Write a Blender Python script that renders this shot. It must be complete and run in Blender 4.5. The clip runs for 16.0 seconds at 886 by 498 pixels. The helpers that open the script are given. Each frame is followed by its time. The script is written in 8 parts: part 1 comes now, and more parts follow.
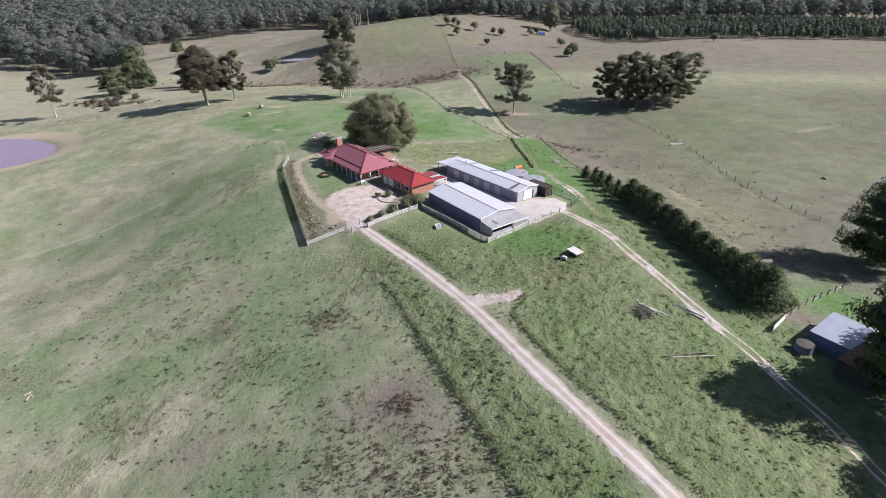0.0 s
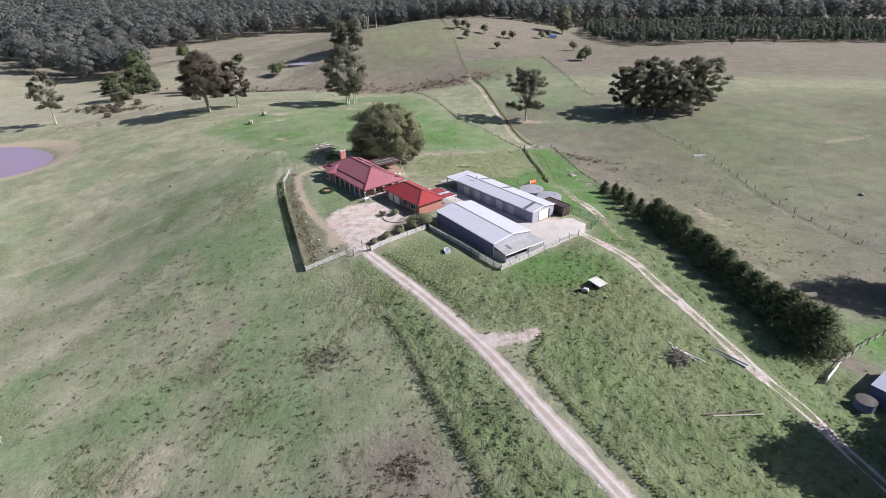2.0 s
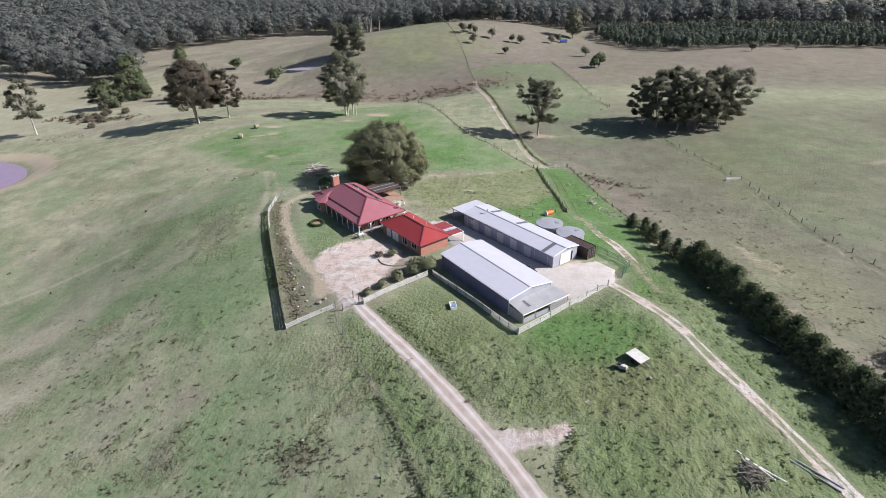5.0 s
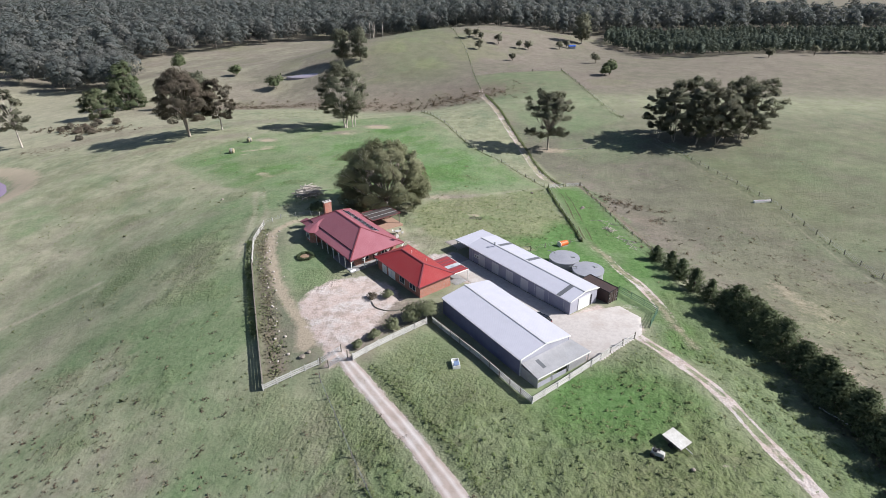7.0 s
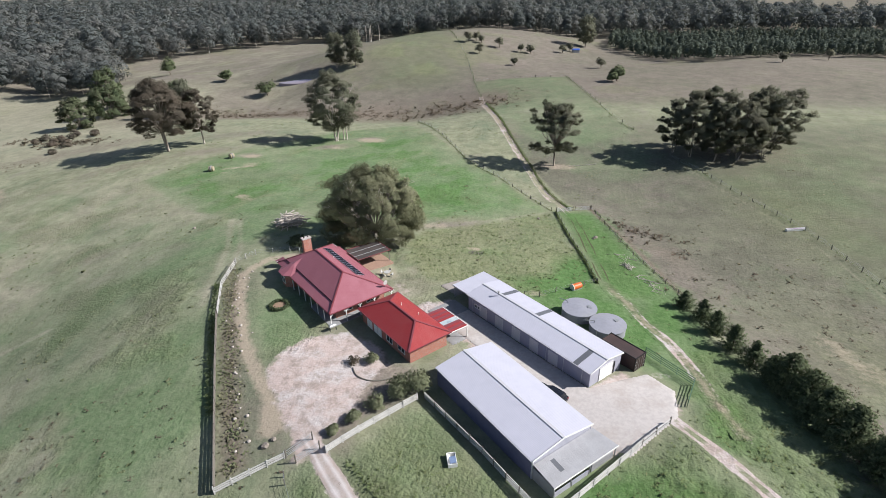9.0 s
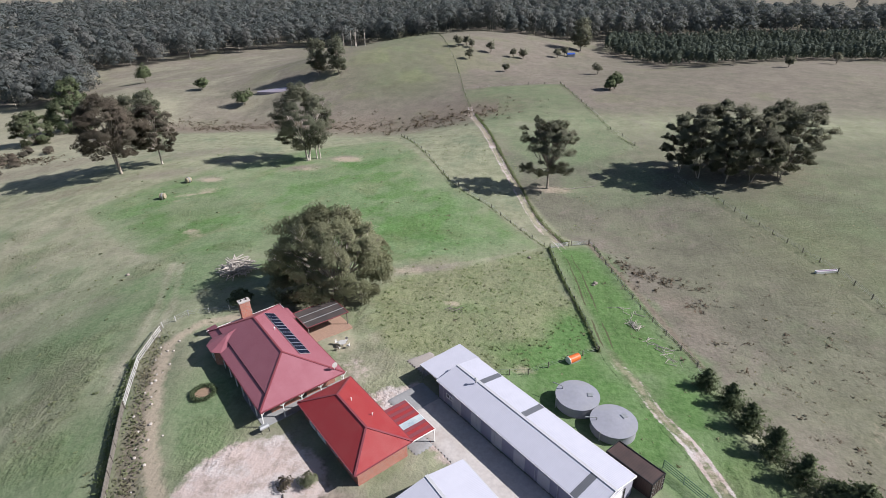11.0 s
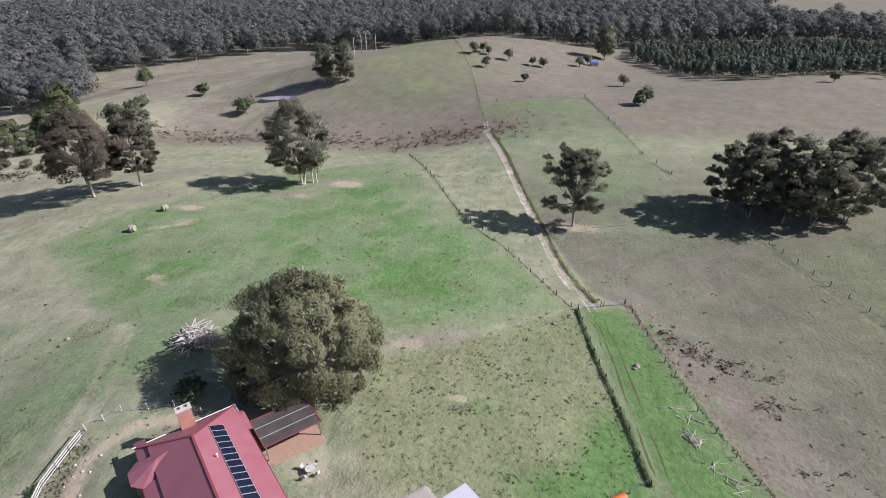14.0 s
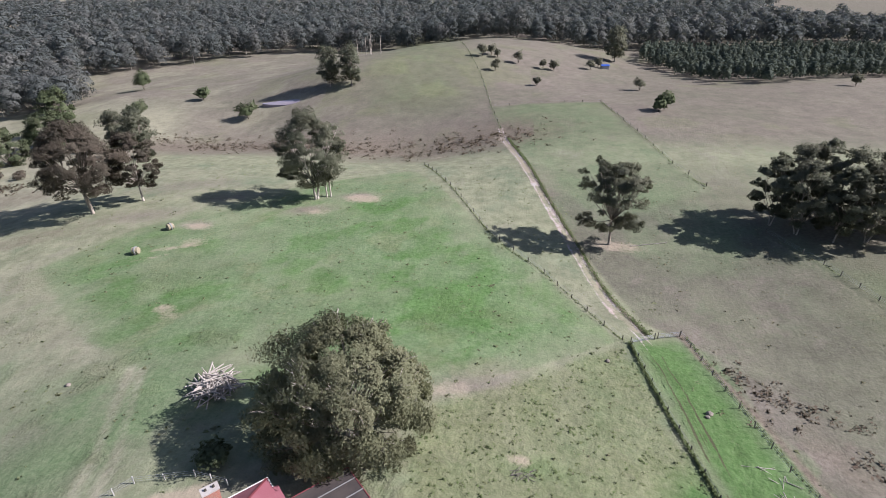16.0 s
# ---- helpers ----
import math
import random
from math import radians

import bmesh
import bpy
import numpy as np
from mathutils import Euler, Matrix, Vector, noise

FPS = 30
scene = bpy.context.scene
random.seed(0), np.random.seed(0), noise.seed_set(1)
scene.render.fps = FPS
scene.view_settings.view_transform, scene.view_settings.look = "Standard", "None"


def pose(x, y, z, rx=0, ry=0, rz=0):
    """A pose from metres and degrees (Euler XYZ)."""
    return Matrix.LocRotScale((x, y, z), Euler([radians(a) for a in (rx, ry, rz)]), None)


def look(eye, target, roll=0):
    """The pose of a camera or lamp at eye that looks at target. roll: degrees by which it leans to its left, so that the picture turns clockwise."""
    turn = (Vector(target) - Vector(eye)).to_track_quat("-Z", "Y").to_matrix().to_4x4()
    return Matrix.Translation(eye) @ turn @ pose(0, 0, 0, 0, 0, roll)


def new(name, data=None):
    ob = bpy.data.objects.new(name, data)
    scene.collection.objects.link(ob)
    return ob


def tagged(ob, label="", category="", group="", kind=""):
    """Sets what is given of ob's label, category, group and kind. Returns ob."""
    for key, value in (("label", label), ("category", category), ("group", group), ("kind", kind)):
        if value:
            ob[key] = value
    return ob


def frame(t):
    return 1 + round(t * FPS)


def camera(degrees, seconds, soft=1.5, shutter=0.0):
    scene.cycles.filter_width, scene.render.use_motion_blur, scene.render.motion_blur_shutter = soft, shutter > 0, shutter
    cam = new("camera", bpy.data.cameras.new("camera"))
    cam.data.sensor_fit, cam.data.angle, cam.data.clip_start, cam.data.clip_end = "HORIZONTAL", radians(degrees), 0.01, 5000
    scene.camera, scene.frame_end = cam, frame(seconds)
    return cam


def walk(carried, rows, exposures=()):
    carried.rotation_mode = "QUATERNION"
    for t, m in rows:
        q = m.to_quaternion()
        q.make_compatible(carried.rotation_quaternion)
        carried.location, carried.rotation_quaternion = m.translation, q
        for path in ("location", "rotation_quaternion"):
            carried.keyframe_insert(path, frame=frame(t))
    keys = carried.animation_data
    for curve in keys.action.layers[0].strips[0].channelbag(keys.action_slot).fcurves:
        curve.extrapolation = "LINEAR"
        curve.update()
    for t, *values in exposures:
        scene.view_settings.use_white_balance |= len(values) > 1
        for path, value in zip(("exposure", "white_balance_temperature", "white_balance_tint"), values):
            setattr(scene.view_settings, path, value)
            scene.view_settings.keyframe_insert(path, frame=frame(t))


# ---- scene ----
cam = camera(78.6, 16.0, soft=0.65)
PATH = [
    (0, (6.834, 14.975, 52.041), (6.672, 16.728, 51.091), -0.9),
    (0.5, (6.605, 17.31, 52.198), (6.434, 19.062, 51.248), -0.9),
    (1, (6.383, 19.793, 52.23), (6.204, 21.544, 51.281), -1.0),
    (1.5, (6.019, 22.396, 52.22), (5.833, 24.147, 51.273), -1.0),
    (2, (5.754, 25.109, 52.22), (5.562, 26.861, 51.274), -1.1),
    (2.5, (5.285, 27.772, 52.172), (5.092, 29.525, 51.229), -1.0),
    (3, (4.983, 30.746, 52.32), (4.785, 32.497, 51.375), -1.0),
    (3.5, (4.48, 33.809, 52.168), (4.281, 35.562, 51.226), -0.9),
    (4, (4.032, 37.241, 52.141), (3.835, 38.992, 51.194), -0.9),
    (6.5, (3.019, 54.238, 52.566), (2.793, 55.992, 51.632), -1.1),
    (7, (2.601, 57.991, 52.408), (2.375, 59.745, 51.475), -1.1),
    (7.5, (2.172, 62.033, 52.627), (1.947, 63.786, 51.691), -1.1),
    (8, (1.715, 66.093, 52.81), (1.49, 67.845, 51.873), -1.1),
    (8.5, (1.451, 70.304, 52.898), (1.225, 72.057, 51.962), -1.0),
    (9, (1.487, 74.932, 52.751), (1.259, 76.687, 51.818), -1.2),
    (11.5, (4.228, 101.546, 52.916), (4.014, 103.303, 51.984), -1.4),
    (12, (4.763, 106.266, 53.076), (4.548, 108.023, 52.144), -1.3),
    (12.5, (4.896, 110.372, 53.275), (4.676, 112.128, 52.344), -1.2),
    (13, (4.313, 113.962, 53.261), (4.079, 115.717, 52.331), -1.1),
    (13.5, (3.223, 117.166, 53.293), (2.966, 118.919, 52.364), -0.9),
    (14, (1.672, 120.184, 53.219), (1.412, 121.937, 52.29), -0.8),
    (14.5, (-0.199, 122.904, 53.199), (-0.455, 124.657, 52.271), -0.8),
    (15, (-2.452, 125.506, 53.282), (-2.704, 127.259, 52.353), -0.8),
    (15.5, (-5.042, 127.913, 53.285), (-5.29, 129.666, 52.355), -0.7),
    (16, (-7.704, 130.052, 53.27), (-7.947, 131.807, 52.342), -0.8),
]
walk(cam, [(t, look(eye, target, roll)) for t, eye, target, roll in PATH], [(0, 0.72, 6300, 15), (4, 0.72, 6300, 14), (7, 0.7, 6300, 11), (9, 0.62, 6300, 11), (11.5, 0.56, 6250, 14), (13, 0.6, 6200, 17), (16, 0.68, 6150, 18)])

# ---- light ----
SUN_EL, SUN_AZ = 37.0, 5.0  # elevation; bearing of the sun, from +x towards +y
world = bpy.data.worlds.new("world")
scene.world = world
world.use_nodes = True
sky = world.node_tree.nodes.new("ShaderNodeTexSky")
sky.sky_type, sky.sun_disc = "NISHITA", False
sky.sun_elevation, sky.sun_rotation = radians(SUN_EL), radians(90 - SUN_AZ)
sky.altitude, sky.air_density, sky.dust_density = 200, 1.0, 1.5
bg = world.node_tree.nodes["Background"]
bg.inputs["Strength"].default_value = 0.06
world.node_tree.links.new(sky.outputs[0], bg.inputs["Color"])
sun = new("sun", bpy.data.lights.new("sun", "SUN"))
sun.data.energy, sun.data.angle, sun.data.color = 5.2, radians(0.5), (1.0, 0.965, 0.91)
toward = Vector((math.cos(radians(SUN_EL)) * math.cos(radians(SUN_AZ)), math.cos(radians(SUN_EL)) * math.sin(radians(SUN_AZ)), math.sin(radians(SUN_EL))))
sun.matrix_world = look(toward * 100, (0, 0, 0))


# ---- materials ----
class Nodes:
    """A few short words for node trees."""

    def __init__(self, name):
        self.mat = bpy.data.materials.new(name)
        self.mat.use_nodes = True
        self.tree = self.mat.node_tree
        self.bsdf = self.tree.nodes["Principled BSDF"]
        self.out = self.tree.nodes["Material Output"]

    def add(self, kind, **values):
        node = self.tree.nodes.new(kind)
        for key, value in values.items():
            node.inputs[key].default_value = value
        return node

    def link(self, a, b):
        self.tree.links.new(a, b)

    def put(self, value, socket):
        if isinstance(value, bpy.types.NodeSocket):
            self.link(value, socket)
        else:
            socket.default_value = value

    def where(self, which="position"):
        if which == "position":
            return self.add("ShaderNodeNewGeometry").outputs["Position"]
        return self.add("ShaderNodeTexCoord").outputs["Object"]

    def noise(self, at, scale, detail=3.0, rough=0.55, stretch=None):
        if stretch:
            mapping = self.add("ShaderNodeMapping")
            mapping.inputs["Scale"].default_value = stretch
            self.link(at, mapping.inputs["Vector"])
            at = mapping.outputs[0]
        node = self.add("ShaderNodeTexNoise", Scale=scale, Detail=detail, Roughness=rough)
        self.link(at, node.inputs["Vector"])
        return node.outputs["Fac"]

    def ramp(self, value, low, high, a=0.0, b=1.0):
        node = self.add("ShaderNodeMapRange")
        node.inputs["From Min"].default_value, node.inputs["From Max"].default_value = low, high
        node.inputs["To Min"].default_value, node.inputs["To Max"].default_value = a, b
        self.link(value, node.inputs["Value"])
        return node.outputs[0]

    def math(self, kind, a, b=0.0):
        node = self.add("ShaderNodeMath")
        node.operation = kind
        self.put(a, node.inputs[0])
        self.put(b, node.inputs[1])
        return node.outputs[0]

    def mix(self, fac, a, b, how="MIX"):
        node = self.add("ShaderNodeMix")
        node.data_type, node.blend_type = "RGBA", how
        self.put(fac, node.inputs[0])
        for value, socket in ((a, node.inputs[6]), (b, node.inputs[7])):
            self.put(value if isinstance(value, bpy.types.NodeSocket) else (*value, 1), socket)
        return node.outputs[2]

    def bump(self, height, strength, distance):
        node = self.add("ShaderNodeBump", Strength=strength, Distance=distance)
        self.link(height, node.inputs["Height"])
        self.link(node.outputs[0], self.bsdf.inputs["Normal"])

    def done(self, colour, rough=0.9, metal=0.0, spec=0.3):
        self.put(colour if isinstance(colour, bpy.types.NodeSocket) else (*colour, 1), self.bsdf.inputs["Base Color"])
        self.put(rough, self.bsdf.inputs["Roughness"])
        self.bsdf.inputs["Metallic"].default_value = metal
        self.bsdf.inputs["Specular IOR Level"].default_value = spec
        return self.mat


def gravel_colour(n, at):
    """Pale crushed stone with pinkish clay worn through."""
    fine, broad, mid = n.noise(at, 5.0, 3), n.noise(at, 0.22, 4, 0.65), n.noise(at, 0.6, 5, 0.68)
    pale = n.mix(n.ramp(fine, 0.3, 0.7), (0.39, 0.358, 0.352), (0.5, 0.466, 0.462))
    clay = n.mix(n.ramp(broad, 0.34, 0.56), pale, (0.42, 0.345, 0.32))
    return n.mix(n.ramp(mid, 0.46, 0.64, 0, 0.7), clay, (0.24, 0.2, 0.17))


def ground_material():
    """Pasture whose covering is named by three layers of the ground's own masks."""
    n = Nodes("pasture")
    at = n.where()
    layers = []
    for key in ("cover", "growth", "tone"):
        node = n.add("ShaderNodeAttribute")
        node.attribute_name = key
        split = n.add("ShaderNodeSeparateColor")
        n.link(node.outputs["Color"], split.inputs[0])
        layers.append((*split.outputs, node.outputs["Alpha"]))
    (bare, lush, dry, crest), (rank, scrub, sand, rut), (pink, cream, olive, vivid) = layers
    blade, tuft, clump = n.noise(at, 3.5, 3, 0.6), n.noise(at, 1.3, 3, 0.6), n.noise(at, 0.4, 4, 0.62)
    field = n.noise(at, 0.09, 6, 0.65, (1.0, 0.62, 1.0))

    def over(colour, mask, a, b, how=clump, ragged=0.7, soft=0.4):
        """Lay a two-toned covering over the colour, with a ragged margin."""
        m = n.math("ADD", mask, n.math("MULTIPLY", n.math("SUBTRACT", how, 0.5), ragged))
        return n.mix(n.ramp(m, 0.5 - soft, 0.5 + soft), colour, n.mix(n.ramp(tuft, 0.33, 0.67), a, b))

    colour = n.mix(n.ramp(clump, 0.36, 0.64), (0.2, 0.212, 0.142), (0.28, 0.28, 0.195))
    colour = n.mix(n.ramp(field, 0.52, 0.68, 0, 0.6), colour, (0.138, 0.172, 0.12))
    colour = n.mix(n.ramp(field, 0.44, 0.3, 0, 0.6), colour, (0.24, 0.222, 0.184))
    colour = over(colour, dry, (0.113, 0.107, 0.087), (0.158, 0.147, 0.122))
    colour = over(colour, pink, (0.175, 0.142, 0.13), (0.235, 0.196, 0.182))
    colour = over(colour, cream, (0.265, 0.248, 0.185), (0.35, 0.328, 0.258))
    colour = over(colour, lush, (0.112, 0.165, 0.085), (0.175, 0.225, 0.128), field, 1.1)
    colour = over(colour, olive, (0.138, 0.154, 0.082), (0.215, 0.22, 0.134))
    colour = over(colour, vivid, (0.06, 0.13, 0.038), (0.11, 0.195, 0.072), clump, 0.8)
    # hummocks: straw-green crowns; the shade between them painted as darker hollows
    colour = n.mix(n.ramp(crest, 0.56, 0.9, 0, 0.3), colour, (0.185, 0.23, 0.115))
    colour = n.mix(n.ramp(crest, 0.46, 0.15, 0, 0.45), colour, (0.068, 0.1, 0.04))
    colour = n.mix(n.math("MULTIPLY", n.ramp(tuft, 0.54, 0.68, 0, 0.35), rank), colour, (0.07, 0.1, 0.045))
    colour = n.mix(n.math("MULTIPLY", rank, 0.62), colour, (0.1, 0.112, 0.05))
    speck = n.ramp(n.noise(at, 0.9, 4, 0.8), 0.64, 0.7)
    colour = n.mix(n.math("MULTIPLY", speck, 0.65), colour, (0.07, 0.085, 0.045))
    straw = n.ramp(n.noise(at, 2.3, 4, 0.8), 0.6, 0.7)
    colour = n.mix(n.math("MULTIPLY", n.ramp(n.noise(at, 0.28, 6, 0.78), 0.54, 0.66, 0, 0.5), rank), colour, (0.09, 0.09, 0.06))
    colour = n.mix(n.math("MULTIPLY", straw, 0.18), colour, (0.28, 0.262, 0.2))
    colour = n.mix(n.ramp(blade, 0.3, 0.6, 0.14, 0.0), colour, (0.065, 0.082, 0.045))
    mottle = n.ramp(n.noise(at, 0.16, 5, 0.7), 0.3, 0.7, 0.82, 1.16)
    colour = n.mix(1.0, colour, mottle, "MULTIPLY")
    colour = over(colour, scrub, (0.128, 0.106, 0.084), (0.2, 0.17, 0.136), n.noise(at, 0.3, 5, 0.7), 1.2, 0.4)
    edge = n.math("ADD", n.math("MULTIPLY", n.math("SUBTRACT", tuft, 0.5), 0.6), n.math("MULTIPLY", n.math("SUBTRACT", clump, 0.5), 0.7))
    sand_m = n.ramp(n.math("ADD", sand, edge), 0.35, 0.85)
    colour = n.mix(n.math("MULTIPLY", sand_m, 0.75), colour, (0.35, 0.29, 0.228))
    bare_m = n.ramp(n.math("ADD", bare, edge), 0.4, 0.66)
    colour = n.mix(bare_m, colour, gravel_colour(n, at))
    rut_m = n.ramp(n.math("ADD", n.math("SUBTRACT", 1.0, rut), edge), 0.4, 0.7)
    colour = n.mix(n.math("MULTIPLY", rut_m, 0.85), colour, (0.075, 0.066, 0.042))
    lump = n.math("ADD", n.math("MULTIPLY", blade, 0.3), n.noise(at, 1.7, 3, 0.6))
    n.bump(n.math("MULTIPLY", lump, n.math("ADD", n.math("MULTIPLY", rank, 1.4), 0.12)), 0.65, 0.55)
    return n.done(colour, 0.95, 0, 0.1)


def gravel_material():
    """Driveway stone: two paler wheel lines with darker stone and weeds between."""
    n = Nodes("gravel")
    at = n.where()
    lane = n.add("ShaderNodeAttribute")
    lane.attribute_name = "lane"
    mid = n.noise(at, 1.2, 5, 0.75)
    worn = n.math("ADD", lane.outputs["Fac"], n.math("MULTIPLY", n.math("SUBTRACT", mid, 0.5), 1.6))
    n.bump(n.noise(at, 5.0, 4, 0.7), 0.5, 0.06)
    col = n.mix(n.ramp(worn, 0.2, 0.8, 0.45, 0.0), gravel_colour(n, at), (0.33, 0.28, 0.245))
    return n.done(n.mix(n.ramp(worn, 0.4, 1.15, 0, 0.65), col, (0.62, 0.585, 0.585)), 0.95, 0, 0.15)


def plain(name, colour, rough=0.7, metal=0.0, vary=0.25, grain=6.0, bump=0.15, spec=0.35, dirt=None, at="object", per_piece=0.0):
    n = Nodes(name)
    at = n.where(at)
    fine, broad = n.noise(at, grain, 4, 0.65), n.noise(at, grain * 0.13, 4, 0.6)
    dark = tuple(c * (1 - vary) for c in colour)
    col = n.mix(n.ramp(fine, 0.3, 0.7), dark, colour)
    if dirt:
        col = n.mix(n.ramp(broad, 0.48, 0.75, 0, 0.7), col, dirt)
    if per_piece:
        info = n.add("ShaderNodeObjectInfo")
        col = n.mix(n.ramp(info.outputs["Random"], 0, 1, 0, per_piece), col, tuple(c * 0.45 for c in colour))
    if bump:
        n.bump(fine, bump, 0.03)
    return n.done(col, n.ramp(broad, 0.2, 0.8, max(rough - 0.1, 0.05), min(rough + 0.1, 1)), metal, spec)


def sheet(name, colour, rough=0.4, metal=0.0, pitch=0.2, axis="x", rust=None, fade=None, spec=0.45):
    """Ribbed roofing or cladding sheet; the ribs run across the given axis of the thing."""
    n = Nodes(name)
    at = n.where("object")
    xyz = n.add("ShaderNodeSeparateXYZ")
    n.link(at, xyz.inputs[0])
    along = {"x": xyz.outputs[0], "y": xyz.outputs[1], "z": xyz.outputs[2]}[axis]
    rib = n.math("SINE", n.math("MULTIPLY", along, 2 * math.pi / pitch))
    seam = n.math("FRACT", n.math("MULTIPLY", along, 1 / 0.76))
    broad, mid = n.noise(at, 0.5, 5, 0.6), n.noise(at, 3.0, 4, 0.7)
    col = n.mix(n.ramp(broad, 0.35, 0.7), colour, fade or tuple(c * 0.82 for c in colour))
    col = n.mix(n.ramp(seam, 0.95, 1.0, 0, 0.14), col, tuple(c * 0.6 for c in colour))
    col = n.mix(n.ramp(mid, 0.6, 0.8, 0, 0.25), col, tuple(c * 0.65 for c in colour))
    if rust:
        col = n.mix(n.ramp(n.noise(at, 0.8, 5, 0.7), 0.45, 0.62), col, rust)
    n.bump(rib, 0.18, 0.02)
    return n.done(col, n.ramp(broad, 0.3, 0.7, rough - 0.06, rough + 0.1), metal, spec)


def bark(name, pale, dark):
    n = Nodes(name)
    at = n.where("object")
    col = n.mix(n.ramp(n.noise(at, 1.3, 5, 0.7, (1, 1, 0.25)), 0.35, 0.65), dark, pale)
    n.bump(n.noise(at, 4, 4, 0.7, (1, 1, 0.2)), 0.5, 0.05)
    return n.done(col, 0.9, 0, 0.2)


def foliage(name, dark, light, warm, fleck=0.7, thin_part=0.3):
    n = Nodes(name)
    geo = n.add("ShaderNodeNewGeometry")
    tint = n.add("ShaderNodeAttribute")
    tint.attribute_name = "tint"
    col = n.mix(n.ramp(geo.outputs["Random Per Island"], 0, 1, 0.5 - fleck / 2, 0.5 + fleck / 2), dark, light)
    col = n.mix(n.math("MULTIPLY", tint.outputs["Fac"], 0.75), col, warm)
    n.done(col, 0.7, 0, 0.1)
    thin = n.add("ShaderNodeBsdfTranslucent")
    n.link(n.mix(0.3, col, (0.12, 0.14, 0.05)), thin.inputs["Color"])
    both = n.add("ShaderNodeMixShader", Fac=thin_part)
    n.link(n.bsdf.outputs[0], both.inputs[1])
    n.link(thin.outputs[0], both.inputs[2])
    n.link(both.outputs[0], n.out.inputs["Surface"])
    return n.mat


def brick(name, colour):
    n = Nodes(name)
    at = n.where("object")
    mapping = n.add("ShaderNodeMapping")
    mapping.inputs["Rotation"].default_value = (radians(90), 0, 0)
    n.link(at, mapping.inputs["Vector"])
    tex = n.add("ShaderNodeTexBrick", Scale=1.0)
    for key, value in (("Mortar Size", 0.008), ("Brick Width", 0.24), ("Row Height", 0.086)):
        tex.inputs[key].default_value = value
    tex.inputs["Color1"].default_value = (*colour, 1)
    tex.inputs["Color2"].default_value = (*(c * 0.75 for c in colour), 1)
    tex.inputs["Mortar"].default_value = (0.3, 0.27, 0.24, 1)
    n.link(mapping.outputs[0], tex.inputs["Vector"])
    col = n.mix(n.ramp(n.noise(at, 0.9, 4), 0.4, 0.7, 0, 0.4), tex.outputs["Color"], tuple(c * 0.6 for c in colour))
    n.bump(tex.outputs["Fac"], -0.3, 0.01)
    return n.done(col, 0.9, 0, 0.2)


def glass(name, colour=(0.03, 0.04, 0.05)):
    n = Nodes(name)
    return n.done(n.mix(n.ramp(n.noise(n.where("object"), 0.8), 0.4, 0.6), colour, tuple(c * 1.6 for c in colour)), 0.08, 0, 0.6)


PASTURE, GRAVEL = ground_material(), gravel_material()
RED_ROOF = sheet("faded_red_roof_sheet", (0.25, 0.088, 0.11), 0.45, 0, 0.076, "y", fade=(0.28, 0.108, 0.134))
RED_ROOF_END = sheet("faded_red_roof_sheet_end", (0.25, 0.088, 0.11), 0.45, 0, 0.076, "x", fade=(0.28, 0.108, 0.134))
BRIGHT_RED = sheet("bright_red_roof_sheet", (0.26, 0.028, 0.03), 0.42, 0, 0.076, "y", fade=(0.27, 0.042, 0.042))
BRIGHT_RED_END = sheet("bright_red_roof_sheet_end", (0.26, 0.028, 0.03), 0.42, 0, 0.076, "x", fade=(0.27, 0.042, 0.042))
RED_TRIM = plain("red_painted_steel", (0.21, 0.055, 0.066), 0.45, vary=0.15)
SHADED_RED = plain("shaded_red_flashing", (0.1, 0.02, 0.025), 0.5)
ZINC = sheet("zinc_roof_sheet", (0.44, 0.44, 0.51), 0.5, 0.0, 0.19, "y", fade=(0.41, 0.41, 0.48))
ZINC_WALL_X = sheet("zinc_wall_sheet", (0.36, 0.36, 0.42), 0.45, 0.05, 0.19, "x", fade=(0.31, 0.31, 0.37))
# the same zinc for side walls, darkened to hold their shade
SHADED_ZINC_WALL_Y = sheet("shaded_zinc_wall_sheet_side", (0.31, 0.31, 0.38), 0.45, 0.05, 0.19, "y", fade=(0.26, 0.26, 0.33))
# front shed's sides: their shade is put into this darker, bluer sheet
SHADED_BLUE_WALL_Y = sheet("shaded_blue_wall_sheet_side", (0.15, 0.15, 0.235), 0.45, 0.05, 0.19, "y", fade=(0.12, 0.12, 0.195))
GREEN_STEEL = plain("green_painted_steel", (0.06, 0.12, 0.075), 0.5, vary=0.25)
ZINC_TRIM = plain("zinc_flashing", (0.55, 0.55, 0.57), 0.4, 0.2, vary=0.12)
OLD_SHEET = sheet("weathered_grey_sheet", (0.34, 0.34, 0.36), 0.5, 0.15, 0.076, "x", fade=(0.27, 0.27, 0.28))
RUST_SHEET = sheet("rusty_roof_sheet", (0.16, 0.1, 0.075), 0.75, 0.1, 0.076, "x", rust=(0.14, 0.05, 0.025))
SMOKED = sheet("smoked_plastic_sheet", (0.05, 0.042, 0.042), 0.6, 0, 0.076, "x", fade=(0.08, 0.065, 0.06))
SKYLIGHT = sheet("weathered_skylight_sheet", (0.12, 0.125, 0.14), 0.35, 0, 0.19, "y")
CLEAR_SHEET = sheet("clear_plastic_sheet", (0.3, 0.36, 0.4), 0.3, 0, 0.076, "y", fade=(0.5, 0.52, 0.52))
WHITE = plain("white_paint", (0.72, 0.72, 0.7), 0.55, vary=0.1, grain=3)
GREY_WHITE = plain("weathered_white_timber", (0.56, 0.55, 0.53), 0.85, vary=0.3, grain=5, dirt=(0.28, 0.26, 0.23), per_piece=0.35)
